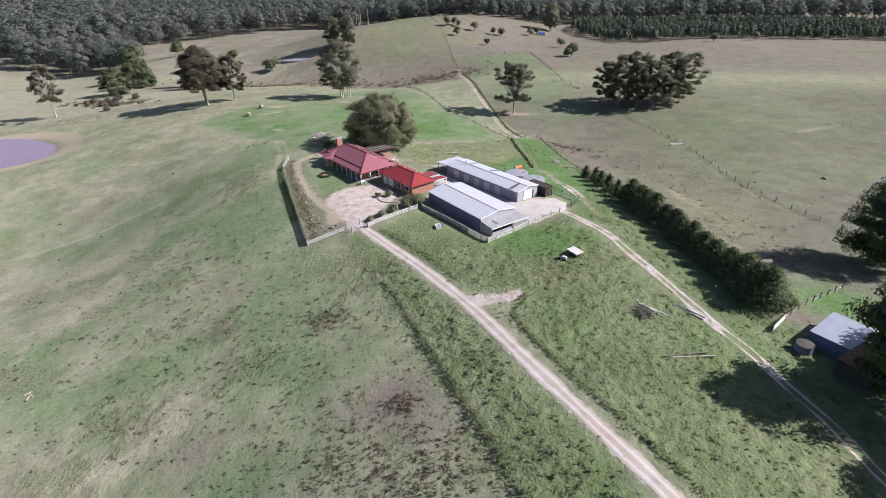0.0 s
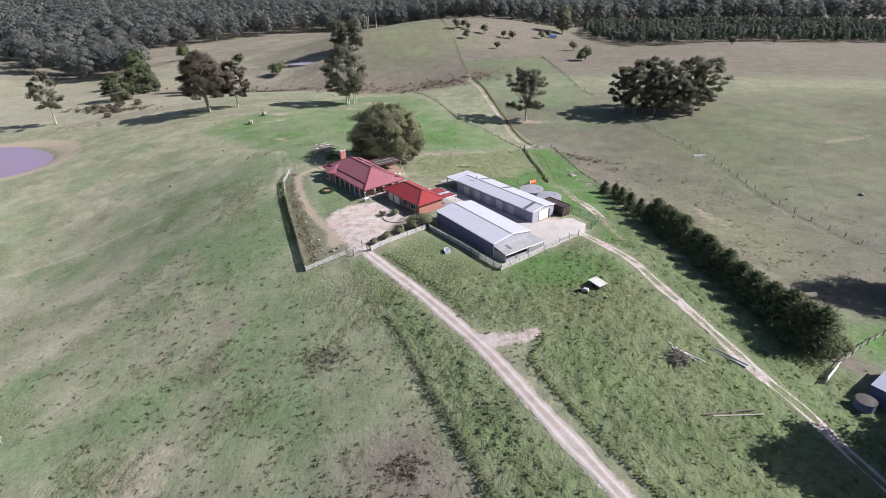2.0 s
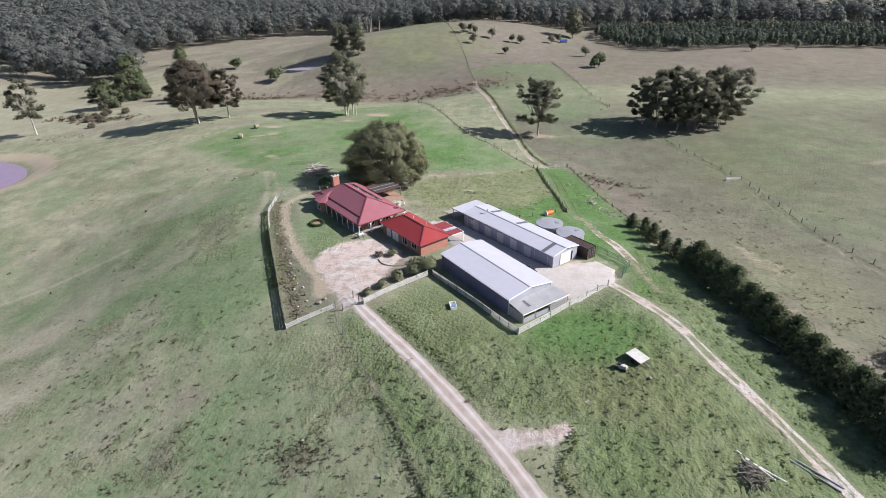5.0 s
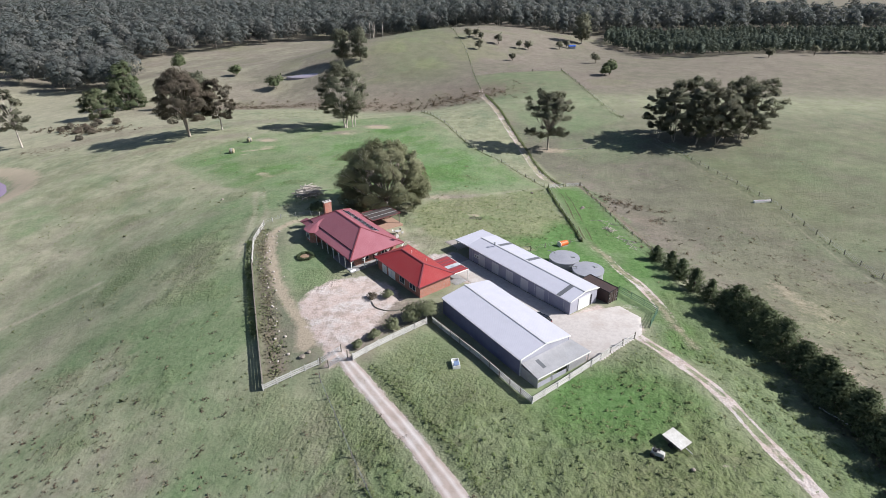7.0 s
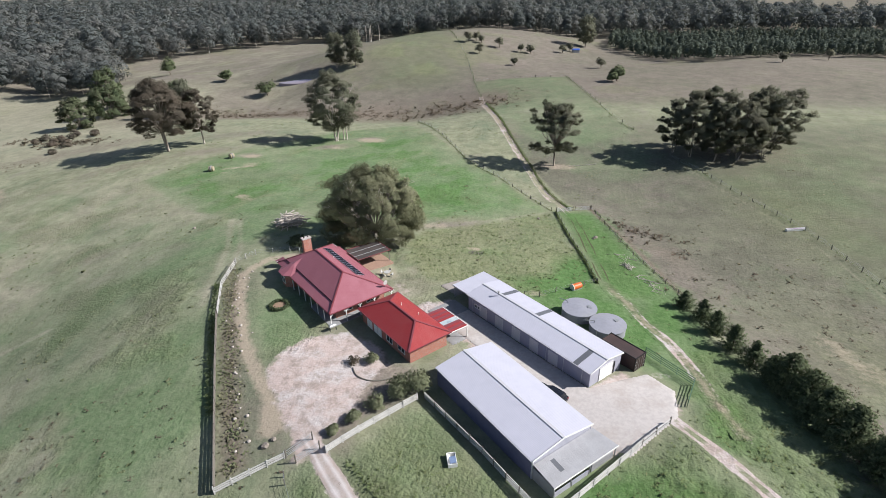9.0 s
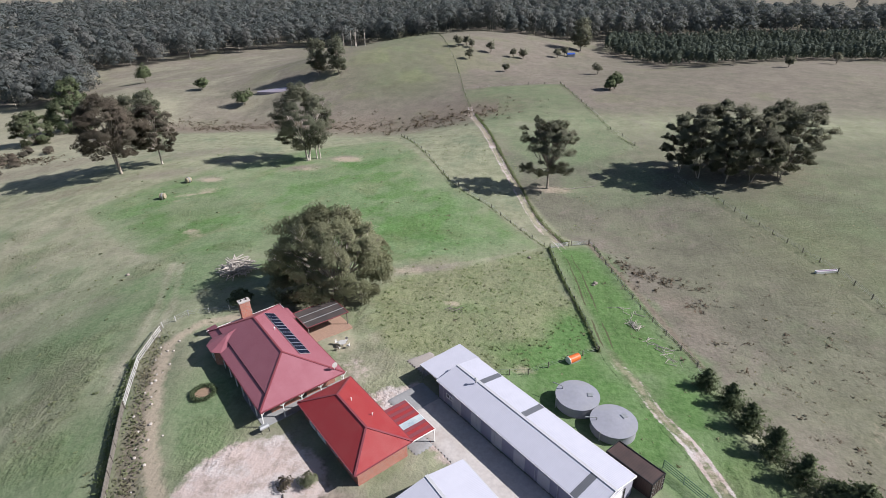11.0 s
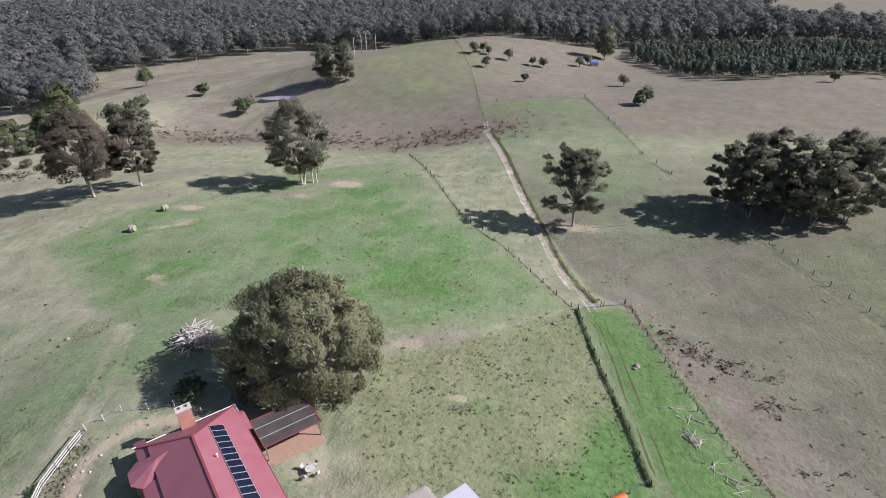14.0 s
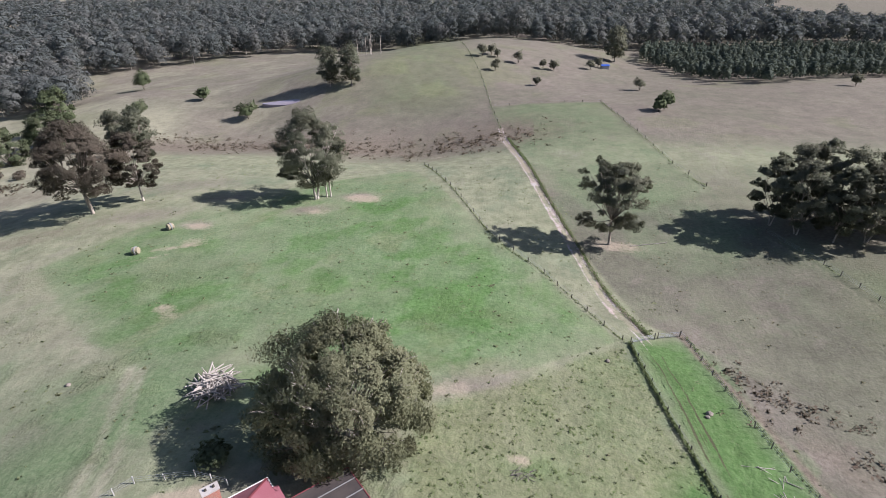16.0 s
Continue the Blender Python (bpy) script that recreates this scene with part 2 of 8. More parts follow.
TIMBER = plain("weathered_grey_timber", (0.21, 0.19, 0.165), 0.9, vary=0.4, grain=5, per_piece=0.5)
DARK_TIMBER = plain("dark_weathered_timber", (0.075, 0.065, 0.055), 0.9, vary=0.4, grain=5, per_piece=0.4)
BLEACHED = plain("bleached_wood", (0.5, 0.45, 0.41), 0.9, vary=0.35, grain=3, per_piece=0.5)
STEEL = plain("galvanised_steel", (0.42, 0.43, 0.44), 0.45, 0.5, vary=0.2)
BRICK = brick("red_brick", (0.36, 0.15, 0.105))
PALE_BRICK = brick("salmon_brick", (0.42, 0.17, 0.125))
CONCRETE = plain("pale_concrete", (0.47, 0.435, 0.42), 0.9, vary=0.2, grain=2, dirt=(0.31, 0.265, 0.235), at="position")
GREY_SLAB = plain("grey_slab", (0.27, 0.27, 0.275), 0.9, vary=0.15, grain=3, dirt=(0.2, 0.19, 0.18), at="position")
TANK = plain("tank_concrete", (0.26, 0.265, 0.31), 0.75, vary=0.12, grain=2, dirt=(0.26, 0.26, 0.265))
BLACK_STEEL = sheet("dark_brown_container_steel", (0.045, 0.03, 0.028), 0.55, 0, 0.28, "y", fade=(0.075, 0.045, 0.04))
BLACK = plain("black_rubber", (0.018, 0.018, 0.02), 0.7)
GLASS = glass("window_glass")
BLUE_CELL = plain("solar_cell", (0.012, 0.016, 0.035), 0.15, vary=0.2, bump=0, spec=0.6)
ALLOY = plain("aluminium", (0.6, 0.6, 0.62), 0.35, 0.6, vary=0.1)
ORANGE = plain("orange_plastic", (0.62, 0.13, 0.03), 0.5, vary=0.15)
BLUE = plain("blue_plastic", (0.2, 0.27, 0.42), 0.5, vary=0.2)
BALE = plain("pale_straw", (0.36, 0.31, 0.22), 0.95, vary=0.4, grain=9, bump=0.5)
STONE = plain("pale_stone", (0.3, 0.26, 0.225), 0.95, vary=0.35, grain=4, bump=0.4, per_piece=0.5)
WATER = plain("muddy_water", (0.245, 0.175, 0.25), 0.2, vary=0.1, grain=0.4, bump=0.02, spec=0.5, at="position")
EARTH = plain("dry_earth", (0.26, 0.18, 0.125), 0.95, vary=0.3, grain=2, bump=0.4, at="position")
GUM_BARK = bark("gum_bark", (0.4, 0.35, 0.3), (0.2, 0.165, 0.135))
PALE_BARK = bark("pale_gum_bark", (0.55, 0.5, 0.45), (0.3, 0.26, 0.22))
DARK_BARK = bark("dark_bark", (0.14, 0.11, 0.085), (0.065, 0.05, 0.04))
GUM_LEAF = foliage("gum_leaf", (0.122, 0.13, 0.094), (0.19, 0.2, 0.146), (0.185, 0.17, 0.128), 0.7, 0.42)
OLIVE_LEAF = foliage("olive_gum_leaf", (0.165, 0.175, 0.108), (0.27, 0.275, 0.172), (0.255, 0.235, 0.16), 0.7, 0.42)
RUSSET_LEAF = foliage("russet_gum_leaf", (0.095, 0.084, 0.068), (0.148, 0.132, 0.107), (0.142, 0.11, 0.088), 0.7, 0.4)
CONIFER_LEAF = foliage("conifer_leaf", (0.06, 0.082, 0.045), (0.12, 0.148, 0.08), (0.16, 0.182, 0.1))
BUSH_LEAF = foliage("shrub_leaf", (0.055, 0.078, 0.042), (0.125, 0.155, 0.085), (0.15, 0.145, 0.095))
# distance haze is put into this leaf colour as a blue-grey tint
HAZED_FOREST_LEAF = foliage("hazed_forest_leaf", (0.08, 0.092, 0.094), (0.126, 0.141, 0.138), (0.152, 0.15, 0.142), 0.5, 0.3)
PINE_LEAF = foliage("pine_leaf", (0.05, 0.066, 0.056), (0.08, 0.1, 0.08), (0.1, 0.115, 0.085), 0.6, 0.2)
FEATHER_LEAF = foliage("feathery_shrub_leaf", (0.17, 0.205, 0.11), (0.255, 0.29, 0.165), (0.27, 0.275, 0.185), 0.6, 0.5)
GRASS_LEAF = foliage("rank_grass", (0.105, 0.15, 0.062), (0.17, 0.215, 0.095), (0.21, 0.21, 0.12), 0.6, 0.4)
TUFT_LEAF = foliage("tussock", (0.175, 0.205, 0.11), (0.245, 0.27, 0.15), (0.25, 0.21, 0.155), 0.6, 0.45)
WEED_LEAF = foliage("dry_weed", (0.095, 0.082, 0.06), (0.165, 0.14, 0.103), (0.14, 0.1, 0.08))

# ---- the lie of the land ----
HILLS = [  # x, y, reach and height of each rise or hollow of the land
    (68, 308, 230, 12.34), (26, 103, 34, 8.02), (-50, 522, 52, 14.69), (-55, 158, 34, 7.45), (-300, 416, 85, -13.07),
    (-55, 348, 34, -9.98), (-110, 457, 34, 8.81), (-137, 375, 34, -10.68), (-110, 130, 34, -8.11), (26, 239, 34, -4.98),
    (26, 22, 34, 15.31), (26, 457, 34, -2.11), (-246, 430, 34, 7.21), (26, 566, 34, 5.08), (116, 273, 52, -1.39),
    (244, 8, 85, 11.85), (-300, 144, 85, -9.43), (-110, 239, 34, 2.83), (162, 430, 34, 2.72), (-1, 158, 34, 2.09),
    (81, 511, 34, -2.62), (-28, 620, 34, 8.28), (-28, 103, 34, 2.12), (-55, 49, 34, -2.51), (108, 76, 34, 6.15),
]


def land(x, y):
    """Height of the ground, for numbers or arrays."""
    z = -16.0 + 0 * x
    for hx, hy, reach, height in HILLS:
        z = z + height * np.exp(-((x - hx) ** 2 + (y - hy) ** 2) / (2 * reach * reach))
    # levelled pads for the homestead and for the shed at the bottom of the lane, and the hollow of the dam
    for px, py, rx, ry, turn, level in ((-9, 136, 34, 17, -44, 0.5), (60, 84, 9, 7, 45, 1.2)):
        c, s = math.cos(radians(turn)), math.sin(radians(turn))
        a, b = ((x - px) * c + (y - py) * s) / rx, (-(x - px) * s + (y - py) * c) / ry
        k = 1 / (1 + (a * a + b * b) ** 3)
        z = z + (level - z) * k
    k = 1 / (1 + (((x + 190) / 28) ** 2 + ((y - 203) / 19) ** 2) ** 4)
    return z + (-15.2 - z) * k


def height(x, y):
    return float(land(np.float64(x), np.float64(y)))


B = radians(44.6)  # the homestead's bearing
OX, OY = -26.1, 144.2  # the house's front corner


def yard(v, u):
    """A place in the homestead's own square: v along the house's end, u along its front."""
    return OX + v * math.cos(B) - u * math.sin(B), OY + v * math.sin(B) + u * math.cos(B)


def spread(points, step=1.0):
    """A polyline, smoothed through its points, at even steps."""
    pts = [Vector((*p[:2], 0)) for p in points]
    out = []
    for i in range(len(pts) - 1):
        a, b, c, d = pts[max(i - 1, 0)], pts[i], pts[i + 1], pts[min(i + 2, len(pts) - 1)]
        for k in range(n := max(2, int((c - b).length / step))):
            t = k / n
            out.append(0.5 * (2 * b + (c - a) * t + (2 * a - 5 * b + 4 * c - d) * t * t + (3 * b - a - 3 * c + d) * t**3))
    return [(p.x, p.y) for p in out] + [tuple(points[-1][:2])]


def near_line(x, y, line):
    """Distance of each place from a polyline."""
    best = np.full(x.shape, 1e9)
    for (ax, ay), (bx, by) in zip(line, line[1:]):
        dx, dy = bx - ax, by - ay
        t = np.clip(((x - ax) * dx + (y - ay) * dy) / (dx * dx + dy * dy + 1e-9), 0, 1)
        best = np.minimum(best, np.hypot(x - ax - t * dx, y - ay - t * dy))
    return best


def inside(x, y, ring, soft):
    """1 well inside a ring of corners, 0 well outside it, soft over the given metres."""
    odd = np.zeros(x.shape, bool)
    for (ax, ay), (bx, by) in zip(ring, ring[1:] + ring[:1]):
        odd ^= ((ay > y) != (by > y)) & (x < (bx - ax) * (y - ay) / (by - ay + 1e-9) + ax)
    far = near_line(x, y, ring + ring[:1])
    return np.clip(0.5 + np.where(odd, far, -far) / soft, 0, 1)


def spot(x, y, px, py, rx, ry=None, turn=0.0):
    c, s = math.cos(radians(turn)), math.sin(radians(turn))
    a, b = ((x - px) * c + (y - py) * s) / rx, (-(x - px) * s + (y - py) * c) / (ry or rx)
    return np.exp(-(a * a + b * b))


DRIVE = spread([(62, -25), (45, 12), (34, 36), (26, 52.5), (22.9, 58.3), (17.3, 68.3), (12.7, 76), (7, 85.5), (2.6, 92), (-6.2, 103.5), (-13, 111.3), (-19.2, 118.3), (-22.6, 122.2)])
LANE = spread([(62, -20), (55.5, 18), (53, 40), (49.7, 58.2), (48.8, 65.1), (46.7, 71.8), (44.7, 79.1), (41.6, 86.1), (37.6, 97.5), (34, 107.5), (31.4, 116), (28, 122.1), (23.4, 128.6)])
BACK_LANE = spread([(31.6, 126), (30.2, 133), (29.3, 140), (27.8, 147.4), (25.4, 153), (23.6, 160), (21.6, 166), (20.6, 180), (19.6, 200), (17.6, 214), (12.5, 229), (7.6, 252), (1.5, 277), (-5, 310), (-12, 345), (-14, 362)])
TURNOUT = [(2.5, 92.6), (6.3, 92.6), (9.5, 92.5), (12.4, 93.8), (13.5, 92.5), (11.5, 90.3), (8.4, 90.0), (6.3, 89.2), (4.5, 88.6)]
COURT = [(-31.9, 138.2), (-28.5, 141.9), (-22.6, 143.3), (-17.4, 140.4), (-14.2, 136.0), (-16.3, 131.0), (-17.2, 126.4), (-20.2, 122.5), (-20.6, 119.5), (-22.6, 118.3), (-25.8, 123.5), (-29.2, 127.8), (-32.9, 133.5)]
YARD_SOIL = [(-17.5, 141), (-13.5, 138.5), (-8, 132), (-9.8, 130), (-14, 125.6), (-19.2, 120.6), (-21, 124), (-20, 132)]
APRON = [(7.2, 127.2), (9.3, 135.2), (13.8, 133.5), (18.6, 138), (25, 131.5), (24.6, 129.3), (22.5, 127.3), (13.8, 121)]


def value_noise(x, y, seed):
    """Smooth lattice noise, 0 to 1, for arrays."""
    table = np.random.default_rng(seed).uniform(0, 1, (257, 257))
    i, j = np.floor(x).astype(int), np.floor(y).astype(int)
    fx, fy = x - i, y - j
    fx, fy = fx * fx * (3 - 2 * fx), fy * fy * (3 - 2 * fy)
    i, j = i % 256, j % 256
    a, b, c, d = table[i, j], table[i + 1, j], table[i, j + 1], table[i + 1, j + 1]
    return a + (b - a) * fx + (c - a) * fy + (a - b - c + d) * fx * fy


def axis_steps(parts):
    out = []
    for a, b, step in parts:
        out += list(np.arange(a, b - step * 0.3, step))
    return out + [parts[-1][1]]


def fractal(x, y, size, seed, octaves=4):
    """Layered lattice noise, about 0 to 1, whose largest forms have the given size."""
    out, weight, total = 0 * x, 1.0, 0.0
    for k in range(octaves):
        out = out + weight * value_noise(x / size + 17.3 * k, y / size + 9.1 * k, seed + k)
        total, weight, size = total + weight, weight * 0.55, size / 2.1
    return np.clip(0.5 + (out / total - 0.5) * 1.6, 0, 1)


def step(v, low, high):
    v = np.clip((v - low) / (high - low), 0, 1)
    return v * v * (3 - 2 * v)


HOME = [(1, 96), (13, 92.5), (12, 86), (45, 20), (53, 20), (50, 50), (47, 70), (42.5, 84), (37, 97), (33, 107), (24, 126), (8, 111), (-8, 127), (-17, 119)]
VERGE = [(-22, 115), (-15, 103), (-4, 84), (6, 65), (13, 49), (26, 22), (38, 22), (25, 50), (16, 67), (4, 87), (-8, 103), (-20, 116.5)]
ROUGH = [(-16, 189), (13, 211), (15.5, 205), (19, 168), (5, 158), (-14, 162), (-20, 176)]
GARDEN = [(-31.3, 114.3), (-25, 119), (-27, 125), (-34, 134), (-35, 141), (-38, 152), (-45, 161), (-52, 163.6), (-47, 147), (-36.7, 125)]
PADDOCK = [(-112, 222), (-90, 262), (-62, 290), (-42, 306), (-14, 256), (0, 237), (13.3, 213), (-17, 190), (-38, 186), (-62, 188), (-85, 200)]
HEDGE_STRIP = [(80, 20), (50, 20), (48, 46), (46, 70), (44, 80), (36, 104), (31, 119), (27, 129), (30, 146), (34, 152), (42, 130), (47, 108), (53, 90), (58, 78), (80, 70)]


def covering(x, y):
    """What grows where: the masks of the pasture, layer by layer."""
    shift = (fractal(x, y, 6, 40, 3) - 0.5) * 3.0  # margins wander
    xs, ys = x + shift, y + (fractal(x, y, 6, 44, 3) - 0.5) * 3.0
    drive, lane, back = near_line(x, y, DRIVE[::2]), near_line(x, y, LANE[::2]), near_line(x, y, BACK_LANE[::3])
    bare = np.clip(1.2 - drive / 1.7, 0, 1)
    bare = np.maximum(bare, np.clip(0.5 - lane / 2.4, 0, 1))
    bare = np.maximum(bare, np.where((y > 167) & (y < 211), 0, np.clip(0.6 - back / 3.0, 0, 1)))
    for ring, soft in ((TURNOUT, 2.2), (COURT, 3.0), (APRON, 2.5)):
        bare = np.maximum(bare, inside(x, y, ring, soft))
    court2 = [yard(*p) for p in ((12.5, -2), (21, -5), (21, -36), (14, -36), (14, -16), (12.5, -9))]
    bare = np.maximum(bare, 0.72 * inside(x, y, court2, 3))
    bare = np.maximum(bare - 0.42 * spot(x, y, -16.5, 132, 5, 5), 0.5 * spot(x, y, -17, 156, 4, 5) + 0.3 * spot(x, y, -23, 163, 4.5, 4))
    bare = np.maximum(bare, 0.6 * spot(x, y, 28, 147, 2.2, 4) + 0.5 * spot(x, y, 24, 138, 3, 1.6) + 0.4 * spot(x, y, 28.5, 103, 2.5, 1.5) + 0.4 * spot(x, y, 16, 97.5, 2.5, 1.2))
    garden, home, verge = inside(x, y, GARDEN, 4), inside(xs, ys, HOME, 5), inside(xs, ys, VERGE, 6)
    rough, paddock, strip = inside(xs, ys, ROUGH, 3), inside(xs, ys, PADDOCK, 20) * step(inside(x, y, PADDOCK, 3), 0.2, 0.8), inside(xs, ys, HEDGE_STRIP, 4)
    along = (x * 0.6 + y * 0.8, -x * 0.8 + y * 0.6)
    big, mid, streak = fractal(x, y, 42, 60), fractal(x, y, 15, 70), fractal(along[0] / 2.0, along[1], 6, 80)
    slope = step(-x, -2, 16) * step(250 - y, 0, 60) * (1 - garden)
    # left slope: mottled greens, tan and grey-brown, drawn out along the fall
    lush = slope * (0.28 * step(streak, 0.5, 0.85) * step(mid, 0.25, 0.65) + 0.3 * step(fractal(x, y, 10, 66), 0.5, 0.85) + 0.16)
    pink = slope * (0.3 * step(fractal(along[0] / 1.5, along[1], 7, 90), 0.55, 0.85) * step(big, 0.66, 0.4) + 0.4 * step(mid, 0.66, 0.9))
    cream = slope * (0.38 * step(fractal(x, y, 12, 100), 0.5, 0.85) + 0.42 * step(-x, 40, 90) + 0.25 * step(-x, 30, 60) * step(150 - y, 0, 60))
    dry = slope * 0.45 * step(fractal(x, y, 8, 110), 0.52, 0.8)
    for px, py, rx, ry in ((-66, 101, 9, 6), (-100, 131, 18, 9), (-34, 91, 6, 9), (-22, 78, 4, 10), (-50, 121, 9, 11), (-60, 74, 8, 5), (-63, 132, 14, 7), (-46, 132, 8, 18), (-75, 160, 24, 14), (-60, 182, 24, 12)):
        lush = lush + 0.5 * spot(x, y, px, py, rx, ry, 35)
    for px, py, rx, ry in ((-52, 101, 12, 2.6), (-40, 92, 9, 3.5), (-88, 102, 10, 6), (-41, 70, 7, 3), (0, 65, 5, 7), (-62, 116, 6, 2.5), (-12, 70, 8, 5), (-22, 88, 5, 4)):
        pink = pink + 0.62 * spot(x, y, px, py, rx, ry, 40)
    for px, py, rx, ry in ((-75, 97, 9, 5), (-42, 70, 6, 4), (-112, 121, 16, 6), (-44, 62, 7, 3), (-86, 118, 10, 3)):
        cream, lush = cream + 0.6 * spot(x, y, px, py, rx, ry, 40), lush - 0.4 * spot(x, y, px, py, rx, ry, 40)
    for px, py, rx, ry in ((-32, 64.5, 6, 3), (-5, 70, 6, 5), (-52, 93.5, 6, 4), (-41, 100, 5, 4), (-38, 89, 4, 6), (-70, 175, 14, 5)):
        pink, lush = pink + 0.5 * spot(x, y, px, py, rx, ry, 40), lush - 0.3 * spot(x, y, px, py, rx, ry, 40)
    for px, py, rx, ry in ((-78, 85, 8, 6), (-23.5, 58, 5, 3), (-47, 83, 6, 6), (-31.5, 105, 7, 6), (-22.5, 91, 5, 8)):
        lush = lush + 0.5 * spot(x, y, px, py, rx, ry, 30)
    lush = lush + 0.15 * slope * step(110 - y, 0, 30)
    # home paddock and verge
    vivid = 1.1 * spot(x, y, 15, 114, 7, 6) + 0.7 * spot(x, y, 21, 112, 6, 6) + 0.35 * spot(x, y, -40, 130, 3, 10, 25)
    green = np.maximum(home, np.maximum(verge, strip))
    lush = np.maximum(lush * (1 - green), green * (0.72 + 0.45 * (mid - 0.5)))
    pink, cream, dry = pink * (1 - green), cream * (1 - green), dry * (1 - green)
    vivid = vivid + green * 0.12 + green * 0.25 * step(fractal(x, y, 9, 120), 0.5, 0.85) + 0.3 * verge * step(streak, 0.5, 0.8)
    dry = dry + 0.15 * home
    olive = home * (0.2 + 0.25 * step(fractal(x, y, 8, 130), 0.52, 0.8) + 0.55 * spot(x, y, 18, 98, 8, 5) + 0.4 * spot(x, y, 26, 104, 5, 8)) + 0.35 * verge * step(mid, 0.55, 0.8)
    dry = dry + 0.6 * garden + 0.15 * strip * step(mid, 0.45, 0.7) + 0.5 * home * step(fractal(x, y, 11, 140), 0.6, 0.85)
    yard_soil = inside(xs, ys, COURT, 9)
    lush, vivid, dry, pink = lush * (1 - yard_soil), vivid * (1 - yard_soil), dry + 0.5 * yard_soil, pink + 0.55 * yard_soil
    # behind the homestead
    lush = np.maximum(lush, paddock * (0.72 + 0.75 * (fractal(x, y, 16, 150) - 0.35)))
    vivid = vivid + paddock * (0.1 + 0.5 * step(fractal(along[0] / 1.8, along[1], 6, 160), 0.45, 0.8) + 0.3 * spot(x, y, -28, 222, 24, 20, 35) + 0.3 * spot(x, y, -10, 215, 16, 12, 30) + 0.35 * spot(x, y, -108, 228, 8, 4) + 0.3 * spot(x, y, -45, 262, 14, 12) + 0.3 * spot(x, y, -80, 216, 12, 7) + 0.25 * spot(x, y, -98, 268, 10, 5))
    olive = olive + paddock * 0.45 * step(fractal(x, y, 9, 170), 0.55, 0.85)
    for px, py, rx, ry, k in ((-87, 246, 5, 3.5, 0.7), (-63, 260, 8, 4, 0.7), (-53, 273, 7, 3.5, 0.75), (-106, 250, 14, 5, 0.6), (-88, 266, 9, 4, 0.5), (-107, 277, 20, 8, 0.5), (-12, 192, 9, 7, 0.7), (-22, 172, 10, 6, 0.3)):
        pink = pink + k * spot(x, y, px, py, rx, ry, 20)
        lush, vivid = lush - 0.9 * k * spot(x, y, px, py, rx, ry, 20), vivid - 0.7 * k * spot(x, y, px, py, rx, ry, 20)
    olive = np.maximum(olive, rough * (0.7 + 0.3 * (mid - 0.5)))
    cream = cream + 0.35 * rough * step(fractal(x, y, 9, 186), 0.3, 0.7)
    lush = np.maximum(lush, rough * (0.35 + 0.5 * step(fractal(x, y, 7, 180), 0.5, 0.8)))
    vivid = vivid + 1.3 * spot(x, y, 15.5, 172, 4, 9, -12) + 0.9 * spot(x, y, 9, 165, 7, 3.5) + 0.5 * spot(x, y, -3.5, 178, 5, 2.5) + 0.7 * spot(x, y, 16, 157, 9, 6) + 0.75 * spot(x, y, 22.5, 147, 3, 8, -30) + 0.7 * spot(x, y, 30, 128, 4, 5) + 0.6 * spot(x, y, 30, 156, 3, 9)
    dry = dry + 0.7 * spot(x, y, -3.4, 177, 2.2, 1.2) + 0.5 * spot(x, y, 4, 162, 4, 2)
    track = np.clip(1.25 - np.abs(x - (22.6 - (y - 190) * 0.16)) / 5.5, 0, 1) * step(y, 160, 168) * step(217 - y, 0, 6)
    vivid = np.maximum(vivid, track * (0.95 + 0.4 * (mid - 0.5)))
    olive = np.maximum(olive, 0.5 * track * step(mid, 0.5, 0.75))
    lush = np.maximum(lush, 0.6 * spot(x, y, 27, 148, 4, 9) + 0.75 * spot(x, y, 66, 93, 8, 7) + 0.6 * spot(x, y, 26, 160, 5, 7))
    vivid = vivid + 0.9 * spot(x, y, 66, 96, 8, 7)
    back = inside(xs, ys, [(-6, 152), (3, 160), (20, 168), (22, 216), (26, 214), (36, 166), (35, 150), (31, 128), (23, 138), (8, 150)], 4)
    lush, olive, vivid = np.maximum(lush, 0.85 * back), olive + 0.25 * back * step(mid, 0.5, 0.8), vivid + 0.3 * back
    # dry eastern paddock, pinker beside the lane fence
    east = step(x - (26 - 40 * step(y, 206, 222) + 9 * step(160 - y, 0, 30) + 8 * step(130 - y, 0, 40)), -2, 4) * step(y, 70, 100) * step(330 - y, 0, 70)
    east = east * step(x - np.where(y < 215, 25.3 - (y - 215) * 0.18, 25.3 - (y - 215) * 0.3) + 6 * step(y, 213, 222), 0, 2)
    near_fence = np.clip(1.3 - near_line(x, y, [(26, 214), (31, 184), (35.5, 166), (42, 145), (50, 118), (56, 100)]) / 11, 0, 1)
    dry = dry + east * (0.9 + 0.5 * (mid - 0.5) - 0.3 * spot(x, y, 110, 225, 45, 70) - 0.2 * spot(x, y, 35, 240, 10, 30))
    pink = pink + east * (0.7 * near_fence * (0.6 + 0.8 * (mid - 0.3)) + 0.35 * step(streak, 0.6, 0.85))
    lush = lush + east * (0.32 * spot(x, y, 105, 240, 40, 45) + 0.3 * spot(x, y, 40, 262, 14, 30) + 0.2 * step(big, 0.6, 0.8))
    olive = olive + east * (0.45 * spot(x, y, 60, 140, 14, 26) + 0.4 * spot(x, y, 75, 215, 18, 30))
    # the hill: pink-tan flanks, a greener middle, a fenced green field, dry grass beyond
    hill = step(y, 312, 352)
    spine = np.exp(-(((x + 62 + 0.12 * (y - 440)) / 34) ** 2)) * step(y, 370, 410)
